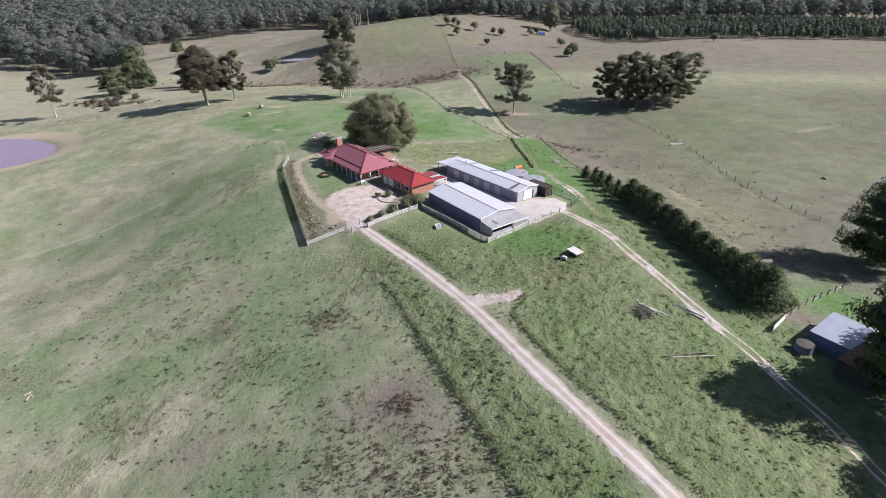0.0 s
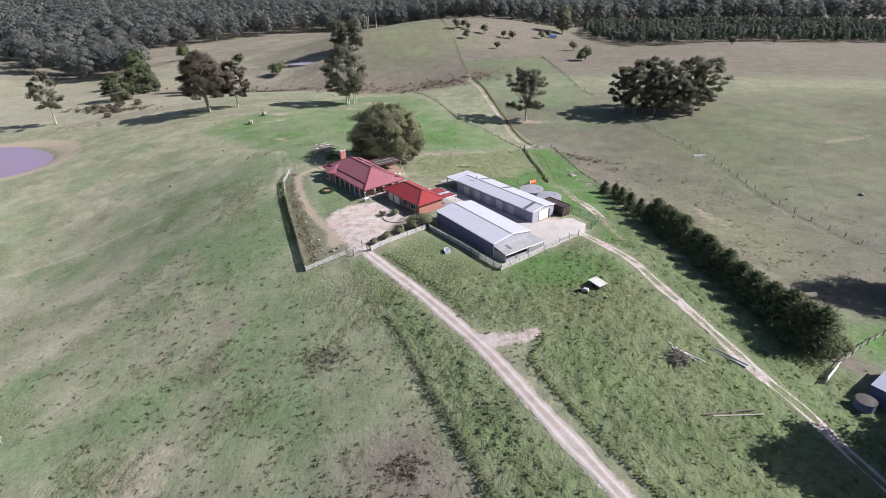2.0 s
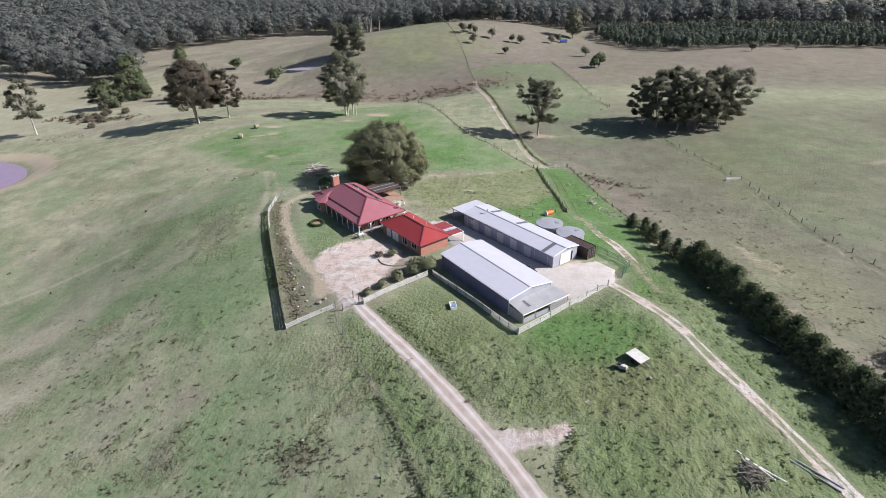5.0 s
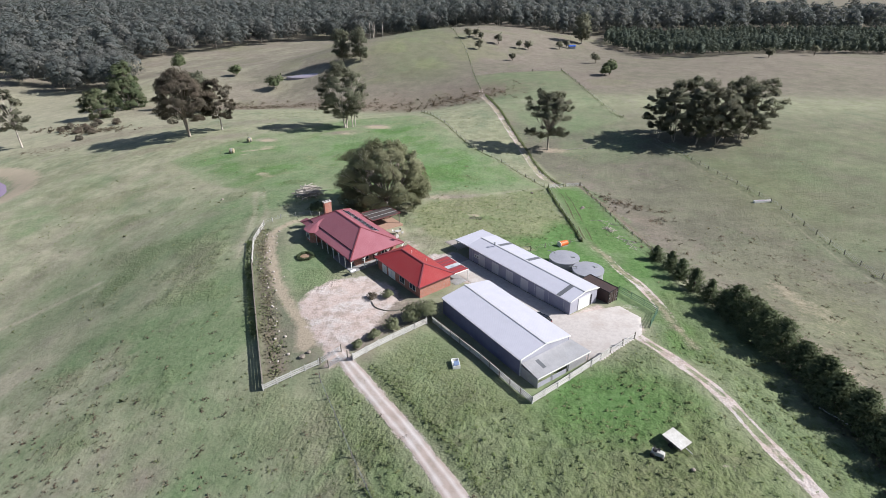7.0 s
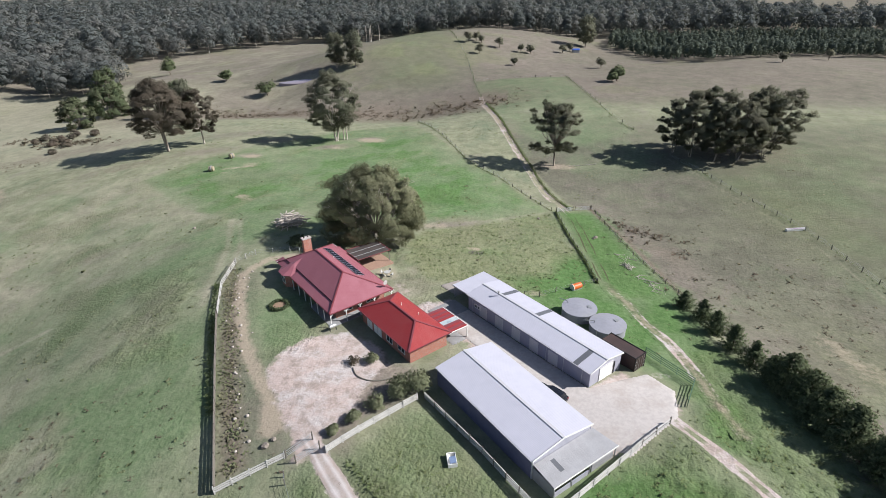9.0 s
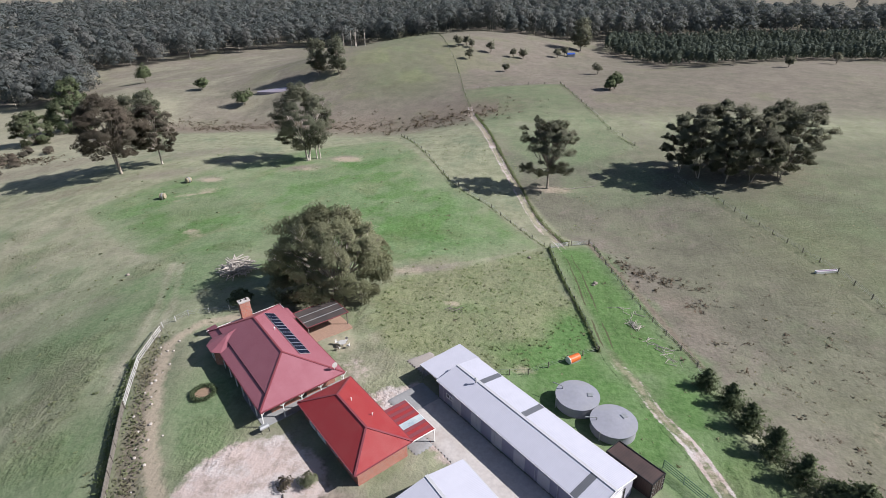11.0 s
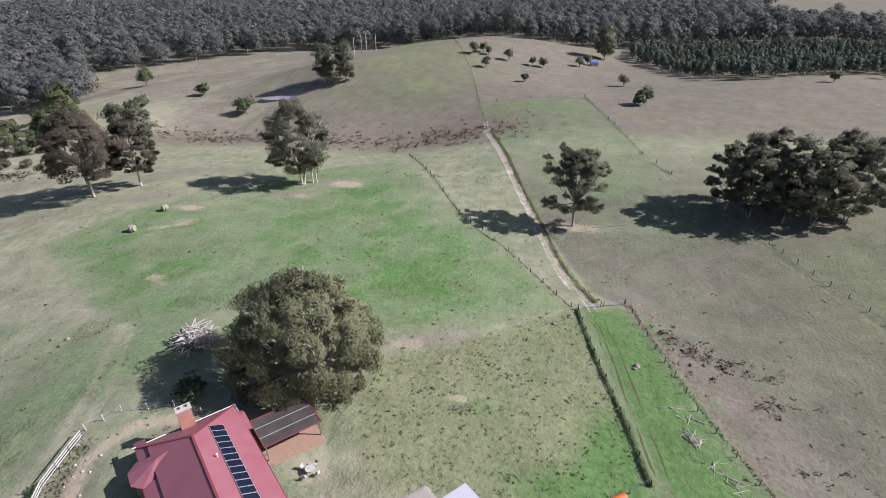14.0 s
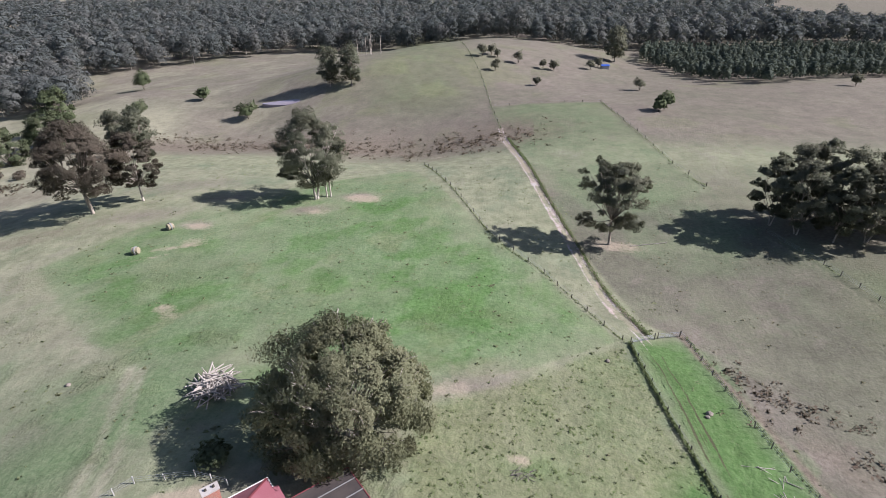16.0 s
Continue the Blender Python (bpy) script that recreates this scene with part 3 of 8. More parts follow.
    field = inside(x, y, [(-13, 345), (3, 300), (14, 262), (50, 288), (43.5, 307), (31.8, 397), (-19.5, 393)], 5)
    mott = fractal(x, y, 22, 190)
    pink = pink + hill * (1 - spine) * (1 - field) * (0.72 + 0.6 * (mott - 0.5))
    dry = dry + hill * (0.8 - 0.3 * field)
    cream = cream + hill * (1 - field) * (1 - spine) * (0.22 + 0.4 * step(fractal(x, y, 16, 200), 0.5, 0.85)) * (0.3 + 0.7 * step(-x, 30, 130))
    lush = lush * (1 - 0.9 * hill) + 0.4 * field + 0.25 * spine * step(mott, 0.3, 0.7)
    olive = olive + 0.35 * hill * step(fractal(x, y, 26, 210), 0.55, 0.8) + 0.3 * spine
    # beyond the gully, pale grass
    west = step(-x - 128 - 0.35 * (y - 270), 0, 26) * step(y, 232, 262) * (1 - step(y, 395, 440))
    cream = cream + west * (0.7 + 0.5 * (mott - 0.5)) + 0.3 * spot(x, y, -120, 290, 26, 12)
    lush, pink = lush * (1 - west), pink * (1 - 0.7 * west)
    soil = inside(xs, ys, YARD_SOIL, 3)
    lush, vivid, olive = lush * (1 - soil), vivid * (1 - soil), olive * (1 - soil)
    pink = pink + 0.6 * soil
    lawn = np.clip(spot(x, y, -35, 145, 4.5, 11, 33) * 1.4, 0, 1)
    lush, dry = lush + 0.75 * lawn, dry * (1 - 0.8 * lawn)
    scrub = 0.8 * garden * np.clip(1.3 - near_line(x, y, [(-31, 118), (-37, 129), (-44, 144), (-50, 158)]) / 2.4, 0, 1)
    gully = near_line(x, y, [(-10, 352), (-40, 346), (-80, 348), (-118, 352), (-150, 350), (-190, 330)])
    scrub = scrub + np.clip(1.0 - gully / 34, 0, 1) * (0.3 + 0.9 * mott) + 0.55 * spot(x, y, -165, 264, 36, 9, 35) + 0.5 * spot(x, y, -128, 236, 14, 5, 30)
    scrub = scrub + 0.5 * spot(x, y, 38, 186, 4, 10, 14) + 0.5 * spot(x, y, 47, 118, 5, 16) + 0.3 * spot(x, y, -3.5, 69, 6, 5) + 0.35 * spot(x, y, -21, 89, 3.6, 3)
    scrub = scrub + 1.0 * np.clip(1.2 - near_line(x, y, [(24.6, 217), (30, 193.8), (32.6, 178.6), (35, 166.2)]) / 0.9, 0, 1)
    scrub = scrub + 0.75 * np.clip(1.2 - near_line(x, y, [(18.6, 216), (14, 229), (9.1, 252), (3, 277), (-3.4, 310)]) / 0.9, 0, 1)
    scrub = scrub + 0.5 * np.clip(1.2 - near_line(x, y, [(-14.9, 102.9), (-9.1, 94.2), (-3.7, 83.7), (1.6, 74.2), (5.9, 65.1), (9.9, 56.7)]) / 0.8, 0, 1)
    pink = pink + 0.8 * spot(x, y, 56.5, 90, 3, 3)
    scrub = scrub + 0.7 * spot(x, y, 75, 264, 20, 11) + 0.45 * spot(x, y, -27, 180, 9, 7)
    sand = 0.45 * soil + 0.95 * np.clip(1.15 - near_line(x, y, [(-28.0, 123.5), (-29.6, 127.6), (-33.8, 132.6), (-39, 139.5), (-45.5, 151.7), (-48.5, 160), (-46, 166), (-40, 168.0)]) / 1.9, 0, 1) + 0.45 * spot(x, y, -28, 123, 3, 4)
    table_x, table_y = yard(16.3, 9.5)
    sand = sand + 0.75 * spot(x, y, table_x, table_y, 3.6, 4.2, 44) + 1.1 * spot(x, y, -86.4, 245.2, 4, 2.4) + 0.9 * spot(x, y, -86.3, 232.6, 7, 0.9, 25) + 0.9 * spot(x, y, -72.6, 208.6, 2.2, 1.6) + 0.7 * spot(x, y, -51, 271.6, 6, 4) + 0.7 * spot(x, y, -60, 259, 5, 3) + 0.5 * spot(x, y, 21, 253, 6, 3) + 0.6 * spot(x, y, -15, 192, 6, 4) + 0.9 * spot(x, y, -5.1, 179.1, 2.0, 1.4) + 0.8 * spot(x, y, 7.2, 160.3, 2.6, 1.6) + 0.6 * spot(x, y, -82.5, 237, 4, 2.6) + 0.55 * spot(x, y, -50, 270, 6, 3) + 0.6 * spot(x, y, -70, 206, 3, 2) + 0.6 * spot(x, y, -88, 228, 8, 1.0, 25) + 0.45 * spot(x, y, 58, 142, 5, 9)
    sand = sand + 0.9 * 1.2 * np.clip(1.3 - abs(np.hypot((x + 190) / 32, (y - 203) / 23) - 1.03) * 5, 0, 1) + 0.6 * spot(x, y, 126, 222, 20, 3, 25)
    sand = sand + 0.6 * spot(x, y, -36, 330, 6, 3) + 0.6 * np.clip(1.1 - near_line(x, y, [(-3, 300), (-9, 330), (-16, 352)]) / 2.5, 0, 1) + 0.5 * spot(x, y, 15, 254, 8, 3) + 0.55 * spot(x, y, 51, 126, 4, 7) + 0.5 * spot(x, y, 55, 152, 3, 6)
    # stock paths and faint wheel marks
    for line, wide, k in (([(54.5, 262), (60.6, 246), (71, 202), (74, 166), (79.4, 145), (82, 137)], 0.5, 0.4), ([(-140, 118), (-100, 141), (-86, 150)], 0.9, 0.5), ([(-66, 190), (-58, 172), (-52, 150)], 1.0, 0.4), ([(-64, 190), (-55, 172), (-49, 150)], 0.9, 0.35), ([(-83, 66), (-78, 72), (-76, 80), (-80, 90)], 0.7, 0.45)):
        path = np.clip(1.2 - near_line(x, y, line) / wide, 0, 1)
        cream, lush = cream + k * path, lush * (1 - 0.6 * path)
    rank = 0.15 + 0.25 * east * step(x, 45, 85) * step(y, 150, 200) + 0.1 * hill * step(x, 20, 80) + 0.1 * rough + 0.5 * home + 0.45 * verge + 0.4 * strip + 0.15 * hill + 0.1 * track + 0.1 * spot(x, y, 55, 190, 40, 50) + 0.35 * slope * step(fractal(x, y, 10, 220), 0.55, 0.8)
    rank = np.clip(rank - 0.5 * spot(x, y, 17, 113, 8, 6) - 0.2 * spot(x, y, 15.5, 170, 6, 10), 0.1, 1)
    return {"bare": bare, "lush": lush, "dry": dry, "rank": rank, "scrub": scrub, "sand": sand, "pink": pink, "cream": cream, "olive": olive, "vivid": vivid}


def dress(mesh, c, crest, rut):
    """Store the masks on a mesh that wears the pasture material; its fourth channels are crest, and one less the ruts."""
    for key, chans, last in (("cover", ("bare", "lush", "dry"), crest), ("growth", ("rank", "scrub", "sand"), 1 - rut), ("tone", ("pink", "cream", "olive"), np.clip(c["vivid"], 0, 1))):
        layer = mesh.attributes.new(key, "FLOAT_COLOR", "POINT")
        layer.data.foreach_set("color", np.stack([np.clip(c[k], 0, 1) for k in chans] + [last], 1).astype(np.float32).ravel())


def hummocks(x, y, c):
    """Soft tussocky relief, calm on roads, near the buildings and far away."""
    hum = (value_noise(x / 1.3, y / 1.3, 1) - 0.5) * 0.28 + (value_noise(x / 0.6, y / 0.6, 2) - 0.5) * 0.55
    calm = np.clip((near_line(x, y, DRIVE[::3]) - 1.5) / 1.0, 0, 1) * np.clip((near_line(x, y, LANE[::3]) - 1.5) / 0.8, 0, 1) * np.clip((near_line(x, y, BACK_LANE[:90:3]) - 1.4) / 0.8, 0, 1) * (1 - np.clip(inside(x, y, TURNOUT, 2) * 1.6, 0, 1))
    calm = calm * (1 - np.clip(inside(x, y, [yard(*p) for p in ((-32, -28), (-2, 30), (34, 0), (34, -40), (12, -50))], 4), 0, 1))
    calm = calm * np.clip((y - 36) / 12, 0, 1) * np.clip((225 - y) / 14, 0, 1) * np.clip((75 - np.abs(x)) / 14, 0, 1)
    calm = calm * (1 - 0.75 * step(x - (26 - (y - 215) * 0.18), -1, 3) * step(y, 125, 150))
    return hum * calm * np.clip(1.4 * c["rank"] - 0.08, 0.1, 0.9)


def build_ground():
    xs = np.array(axis_steps([(-2600, -1000, 200), (-1000, -400, 40), (-400, -150, 6), (-150, -72, 1.6), (-72, -48, 0.8), (-48, 60, 0.5), (60, 84, 0.8), (84, 150, 1.6), (150, 420, 6), (420, 1000, 40), (1000, 2600, 200)]))
    ys = np.array(axis_steps([(-600, -100, 100), (-100, 30, 6), (30, 48, 1), (48, 134, 0.5), (134, 220, 0.7), (220, 330, 1.6), (330, 480, 3), (480, 660, 6), (660, 1000, 30), (1000, 3400, 200)]))
    x, y = np.meshgrid(xs, ys)
    x, y = x.ravel(), y.ravel()
    rng = np.random.default_rng(3)
    inner = (abs(x) < 150) & (y > 0) & (y < 480)
    c = covering(x, y)
    hum = hummocks(x, y, c)
    z = land(x, y) + inner * rng.normal(0, 0.02, x.shape) + hum
    nx, ny = len(xs), len(ys)
    i = (np.arange(ny - 1)[:, None] * nx + np.arange(nx - 1)).ravel()
    quads = np.stack([i, i + 1, i + 1 + nx, i + nx], 1)
    mesh = arrays_mesh("ground", np.stack([x, y, z], 1), quads, PASTURE)
    mesh.polygons.foreach_set("use_smooth", np.ones(len(quads), bool))
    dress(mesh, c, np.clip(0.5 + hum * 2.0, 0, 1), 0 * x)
    return tagged(new("ground", mesh), "rolling pasture of green and dry tan grass", "ground", kind="structure")


# ---- building blocks ----
def arrays_mesh(name, verts, faces, material, tint=None, lie=None):
    """A mesh from numpy arrays of corners and of triangles or quads; lie: the way that each face's clump bulges, for soft shading."""
    mesh = bpy.data.meshes.new(name)
    n, k = len(faces), faces.shape[1]
    mesh.vertices.add(len(verts))
    mesh.vertices.foreach_set("co", np.asarray(verts, np.float32).ravel())
    mesh.loops.add(n * k)
    mesh.loops.foreach_set("vertex_index", np.asarray(faces, np.int32).ravel())
    mesh.polygons.add(n)
    mesh.polygons.foreach_set("loop_start", np.arange(0, n * k, k, dtype=np.int32))
    mesh.update(calc_edges=True)
    mesh.materials.append(material)
    if tint is not None:
        mesh.attributes.new("tint", "FLOAT", "POINT").data.foreach_set("value", np.asarray(tint, np.float32))
    if lie is not None:
        lie = lie / (np.linalg.norm(lie, axis=1)[:, None] + 1e-9)
        mesh.attributes.new("custom_normal", "FLOAT_VECTOR", "POINT").data.foreach_set("vector", np.repeat(lie, k, 0).astype(np.float32).ravel())
    return mesh


def thing(name, at, label, category, group="", turn=0.0):
    ob = new(name)
    ob.empty_display_size = 0.3
    ob.matrix_world = pose(*at, 0, 0, turn)
    return tagged(ob, label, category, group)


def part(name, bm, material, parent, label="", smooth=False):
    """Links a bmesh as one mesh object under a thing or a part, in that thing's own axes."""
    mesh = bpy.data.meshes.new(name)
    bmesh.ops.recalc_face_normals(bm, faces=bm.faces)
    bm.to_mesh(mesh)
    bm.free()
    mesh.materials.append(material)
    if smooth:
        mesh.polygons.foreach_set("use_smooth", np.ones(len(mesh.polygons), bool))
    ob = new(name, mesh)
    ob.parent = parent
    return tagged(ob, label)


def share(name, mesh, parent, m):
    """One more piece on a mesh that it shares with its like."""
    ob = new(name, mesh)
    ob.parent = parent
    ob.matrix_basis = m
    return ob


def hull(*solids):
    """Solids, each a list of rings of corners (bottom ring, top ring), in one bmesh."""
    bm = bmesh.new()
    for rings in solids:
        made = [[bm.verts.new(p) for p in ring] for ring in rings]
        for low, top in zip(made, made[1:]):
            for i in range(len(low)):
                j = (i + 1) % len(low)
                bm.faces.new((low[i], low[j], top[j], top[i]))
        bm.faces.new(made[0][::-1])
        bm.faces.new(made[-1])
    return bm


def block(x0, x1, y0, y1, z0, z1):
    return [[(x0, y0, z0), (x1, y0, z0), (x1, y1, z0), (x0, y1, z0)], [(x0, y0, z1), (x1, y0, z1), (x1, y1, z1), (x0, y1, z1)]]


def slab(corners, thick):
    """A sloping slab of even thickness: its top corners, and how thick it is."""
    return [[(x, y, z - thick) for x, y, z in corners], list(corners)]


def beam(a, b, w, d=None):
    """A bar of width w and depth d from a to b, as a solid for hull()."""
    a, b = Vector(a), Vector(b)
    ahead = (b - a).normalized()
    side = ahead.cross(Vector((0, 0, 1)) if abs(ahead.z) < 0.95 else Vector((1, 0, 0))).normalized()
    up = side.cross(ahead)
    s, t = side * w / 2, up * (d or w) / 2
    return [[tuple(p + k * s + l * t) for k, l in ((-1, -1), (1, -1), (1, 1), (-1, 1))] for p in (a, b)]


def rod(a, b, r0, r1=None, sides=8):
    a, b = Vector(a), Vector(b)
    ahead = (b - a).normalized()
    side = ahead.cross(Vector((0, 0, 1)) if abs(ahead.z) < 0.95 else Vector((1, 0, 0))).normalized()
    up = side.cross(ahead)
    return [[tuple(p + r * (math.cos(t) * side + math.sin(t) * up)) for t in [2 * math.pi * k / sides for k in range(sides)]] for p, r in ((a, r0), (b, r1 if r1 is not None else r0))]


def bend(points, radii, sides=7):
    """A tapering tube through points."""
    rings = []
    pts = [Vector(p) for p in points]
    for i, p in enumerate(pts):
        ahead = (pts[min(i + 1, len(pts) - 1)] - pts[max(i - 1, 0)]).normalized()
        side = ahead.cross(Vector((0.3, 1, 0.1))).normalized()
        up = side.cross(ahead)
        rings.append([tuple(p + radii[i] * (math.cos(t) * side + math.sin(t) * up)) for t in [2 * math.pi * k / sides for k in range(sides)]])
    return rings


def gable_end(v0, v1, u, z0, z1, apex, thick=0.12):
    """A wall with a pointed top across u."""
    mid = (v0 + v1) / 2
    ring = [(v0, z0), (v1, z0), (v1, z1), (mid, apex), (v0, z1)]
    return [[(a, u, b) for a, b in ring], [(a, u + thick, b) for a, b in ring]]


# ---- roads and water ----
def ribbon(name, line, width, material, label, lift=0.035, lanes=9, seed=1):
    """A strip of road laid on the land, with a wandering edge."""
    rng = np.random.default_rng(seed)
    pts = np.array(line)
    ahead = np.gradient(pts, axis=0)
    ahead /= np.linalg.norm(ahead, axis=1)[:, None]
    side = np.stack([ahead[:, 1], -ahead[:, 0]], 1)
    wander = 1 + 0.22 * np.convolve(rng.normal(0, 1, len(pts) + 8), np.ones(5) / 5, "same")[: len(pts)]
    across = np.linspace(-1, 1, lanes)
    xy = pts[:, None] + side[:, None] * across[None, :, None] * (width / 2 * wander)[:, None, None]
    x, y = xy[..., 0].ravel(), xy[..., 1].ravel()
    crown = lift * (1 - 0.75 * np.tile(across, len(pts)) ** 4)
    verts = np.stack([x, y, land(x, y) + crown + 0.01], 1)
    i = (np.arange(len(pts) - 1)[:, None] * lanes + np.arange(lanes - 1)).ravel()
    mesh = arrays_mesh(name, verts, np.stack([i, i + 1, i + 1 + lanes, i + lanes], 1), material)
    mesh.polygons.foreach_set("use_smooth", np.ones(len(mesh.polygons), bool))
    off = np.abs(np.tile(across, len(pts)))
    wheel = np.clip(1.15 - np.abs(off - 0.5) / 0.38, 0, 1) if material is GRAVEL else np.clip(1.2 - np.abs(off - 0.5) / 0.22, 0, 1)
    if material is GRAVEL:
        mesh.attributes.new("lane", "FLOAT", "POINT").data.foreach_set("value", wheel.astype(np.float32))
    else:
        c = covering(x, y)
        patchy = fractal(x, y, 5, 300)
        green = np.where(name == "back_lane", step(y, 163, 172) * step(215 - y, 0, 8), 0.0)
        worn = 0.5 * wheel + 0.7 * (patchy - 0.45) + 0.28 * (1 - off) + 0.07 + np.where(y > 216, 0.12, 0.0)
        if name == "farm_lane":
            worn = worn + 0.22 * wheel + 0.06 + 0.17 * step(y, 92, 104) * np.clip(1.3 - off, 0, 1) + 0.5 * (patchy - 0.5) + 0.03 + 0.2 * step(66 - y, 0, 10)
        c["bare"] = np.clip(worn * (1 - green) * np.clip((1.05 - off) * 4, 0, 1), 0, 1)
        c["sand"] = c["sand"] + (0.15 + 0.4 * (name == "back_lane") * step(190 - y, 0, 20)) * (1 - green) * np.clip(1.1 - off, 0, 1)
        c["scrub"] = c["scrub"] + 0.45 * (name == "back_lane") * step(190 - y, 0, 20) * (1 - green) * np.clip(1.1 - off, 0, 1)
        c["bare"] = c["bare"] * np.where((name == "back_lane") & (y < 170), 0.55 + 0.6 * spot(x, y, 28, 145, 4, 8), 1.0)
        if name == "back_lane":
            c["bare"] = c["bare"] * np.where(y > 216, 0.8, 1.0)
            c["sand"] = c["sand"] + np.where(y > 216, 0.45, 0.0) * np.clip(1.15 - off, 0, 1)
        dress(mesh, c, 0.5 + 0 * x, np.clip(green * (np.clip(1.2 - np.abs(off - 0.5) / 0.16, 0, 1) + 0.6 * np.clip(1.2 - np.abs(off - 0.1) / 0.09, 0, 1)) * (0.35 + 0.8 * patchy), 0, 1))
    return tagged(new(name, mesh), label, "road", kind="structure")


def patch(name, ring, material, label, lift=0.04, category="road"):
    """An area of the given outline that follows the land, with a turned-down edge."""
    xs, ys = [p[0] for p in ring], [p[1] for p in ring]
    step = 0.4
    gx, gy = np.arange(min(xs) - 1, max(xs) + 1, step), np.arange(min(ys) - 1, max(ys) + 1, step)
    x, y = np.meshgrid(gx, gy)
    x, y = x.ravel(), y.ravel()
    inn = inside(x, y, ring, 0.9)
    z = land(x, y) + lift + 0.06 - 0.4 * (1 - np.clip(inn * 2, 0, 1))
    nx = len(gx)
    i = (np.arange(len(gy) - 1)[:, None] * nx + np.arange(nx - 1)).ravel()
    quads = np.stack([i, i + 1, i + 1 + nx, i + nx], 1)
    quads = quads[(inn[quads] > 0.02).all(1)]
    mesh = arrays_mesh(name, np.stack([x, y, z], 1), quads, material)
    mesh.polygons.foreach_set("use_smooth", np.ones(len(mesh.polygons), bool))
    return tagged(new(name, mesh), label, category, kind="structure")


def build_roads():
    ribbon("driveway", DRIVE, 2.3, GRAVEL, "pale gravel driveway curving up to the homestead", seed=2)
    ribbon("farm_lane", LANE, 2.6, PASTURE, "worn two-wheel dirt lane beside the hedge", seed=3, lanes=21)
    ribbon("back_lane", BACK_LANE, 3.4, PASTURE, "worn dirt track running up the paddocks", seed=4, lanes=21)
    patch("concrete_apron", [yard(*p) for p in ((13.4, -21.5), (15.2, -21.2), (15.2, -10), (20.8, -10), (20.8, -35.6), (30, -38.6), (29.6, -43), (25, -46.2), (15.0, -46.2), (14.2, -41.6))], CONCRETE, "pale worn concrete and gravel apron between sheds", 0.05)
    patch("path_slab", [yard(*p) for p in ((12.6, -15.9), (15.1, -15.9), (15.1, -6), (20.9, -6), (20.9, -9.9), (18, -9.9), (12.6, -9.4))], GREY_SLAB, "grey concrete slab behind the garage", 0.06)
    rng = np.random.default_rng(5)
    ring = []
    for k in range(48):
        t = 2 * math.pi * k / 48
        w = 1 + 0.06 * math.sin(3 * t + 1) + 0.05 * math.sin(5 * t)
        ring.append((-190 + 29.5 * w * math.cos(t), 203 + 20.5 * w * math.sin(t)))
    bm = hull([[(x, y, -15.6) for x, y in ring], [(x, y, -13.6) for x, y in ring]])
    tagged(part("dam_water", bm, WATER, None), "still muddy mauve-brown water of a farm dam", "water", kind="structure")
    for px, py, rx, ry, label in ((-135, 414.5, 11, 3, "small shallow pond on the far paddock"), (121, 166, 6, 4, "small round farm dam in the paddock")):
        z = height(px, py) + (0.35 if rx > 10 else 0.2)
        ring = [(px + rx * math.cos(2 * math.pi * k / 32), py + ry * math.sin(2 * math.pi * k / 32)) for k in range(32)]
        pond = plain("pale_pond_water", (0.3, 0.265, 0.31), 0.2, vary=0.1, grain=0.4, bump=0.02, spec=0.5, at="position") if rx > 10 else WATER
        tagged(part("pond_water", hull([[(x, y, height(x, y) - 1) for x, y in ring], [(x, y, max(height(x, y) + 0.08, z - 0.4)) for x, y in ring]]), pond, None), label, "water", kind="structure")


# ---- trees ----
def leaf_cards(centres, sizes, rng, droop=0.0, narrow=0.55, outward=None):
    """Small leaf sprays: one bent quad at each place, turned outwards where a direction is given."""
    n = len(centres)
    a = rng.normal(0, 1, (n, 3))
    a[:, 2] -= droop
    if outward is not None:
        face = outward / (np.linalg.norm(outward, axis=1)[:, None] + 1e-9) + rng.normal(0, 0.55, (n, 3))
        face /= np.linalg.norm(face, axis=1)[:, None]
        a -= face * (a * face).sum(1)[:, None]
        a /= np.linalg.norm(a, axis=1)[:, None] + 1e-9
        b = np.cross(face, a)
    else:
        a /= np.linalg.norm(a, axis=1)[:, None]
        b = np.cross(a, rng.normal(0, 1, (n, 3)))
    b /= np.linalg.norm(b, axis=1)[:, None] + 1e-9
    a, b = a * sizes[:, None], b * (sizes * narrow)[:, None]
    verts = np.stack([centres - a, centres - b + a * 0.15, centres + a, centres + b * 0.9 - a * 0.1], 1).reshape(-1, 3)
    return verts, np.arange(4 * n).reshape(-1, 4)


def low_growth(name, pts, sizes, material, tint, label, category, rng):
    """Grass or weeds that nobody could count: leaf sprays that lie open to the sky, in one mesh."""
    out = rng.normal(0, 0.45, pts.shape) + np.array([0, 0, 1.0])
    v, f = leaf_cards(pts, sizes, rng, 0, 0.6, out)
    lie = rng.normal(0, 0.22, pts.shape) + np.array([0, 0, 1.0])
    return tagged(new(name, arrays_mesh(name, v, f, material, np.repeat(tint, 4), lie)), label, category, kind="stuff")


def in_lobe(rng, n, centre, radius, flat=0.8, hollow=0.5):
    d = rng.normal(0, 1, (n, 3))
    d /= np.linalg.norm(d, axis=1)[:, None]
    d[:, 2] = np.where(d[:, 2] < -0.35, d[:, 2] * 0.5, d[:, 2])
    r = radius * rng.uniform(hollow, 1.0, n) ** 0.7 * (1 + 0.18 * np.sin(5 * d[:, 0] + 3 * d[:, 1]) + 0.12 * np.sin(7 * d[:, 2] + 2))
    return np.asarray(centre) + d * r[:, None] * np.array([1, 1, flat])


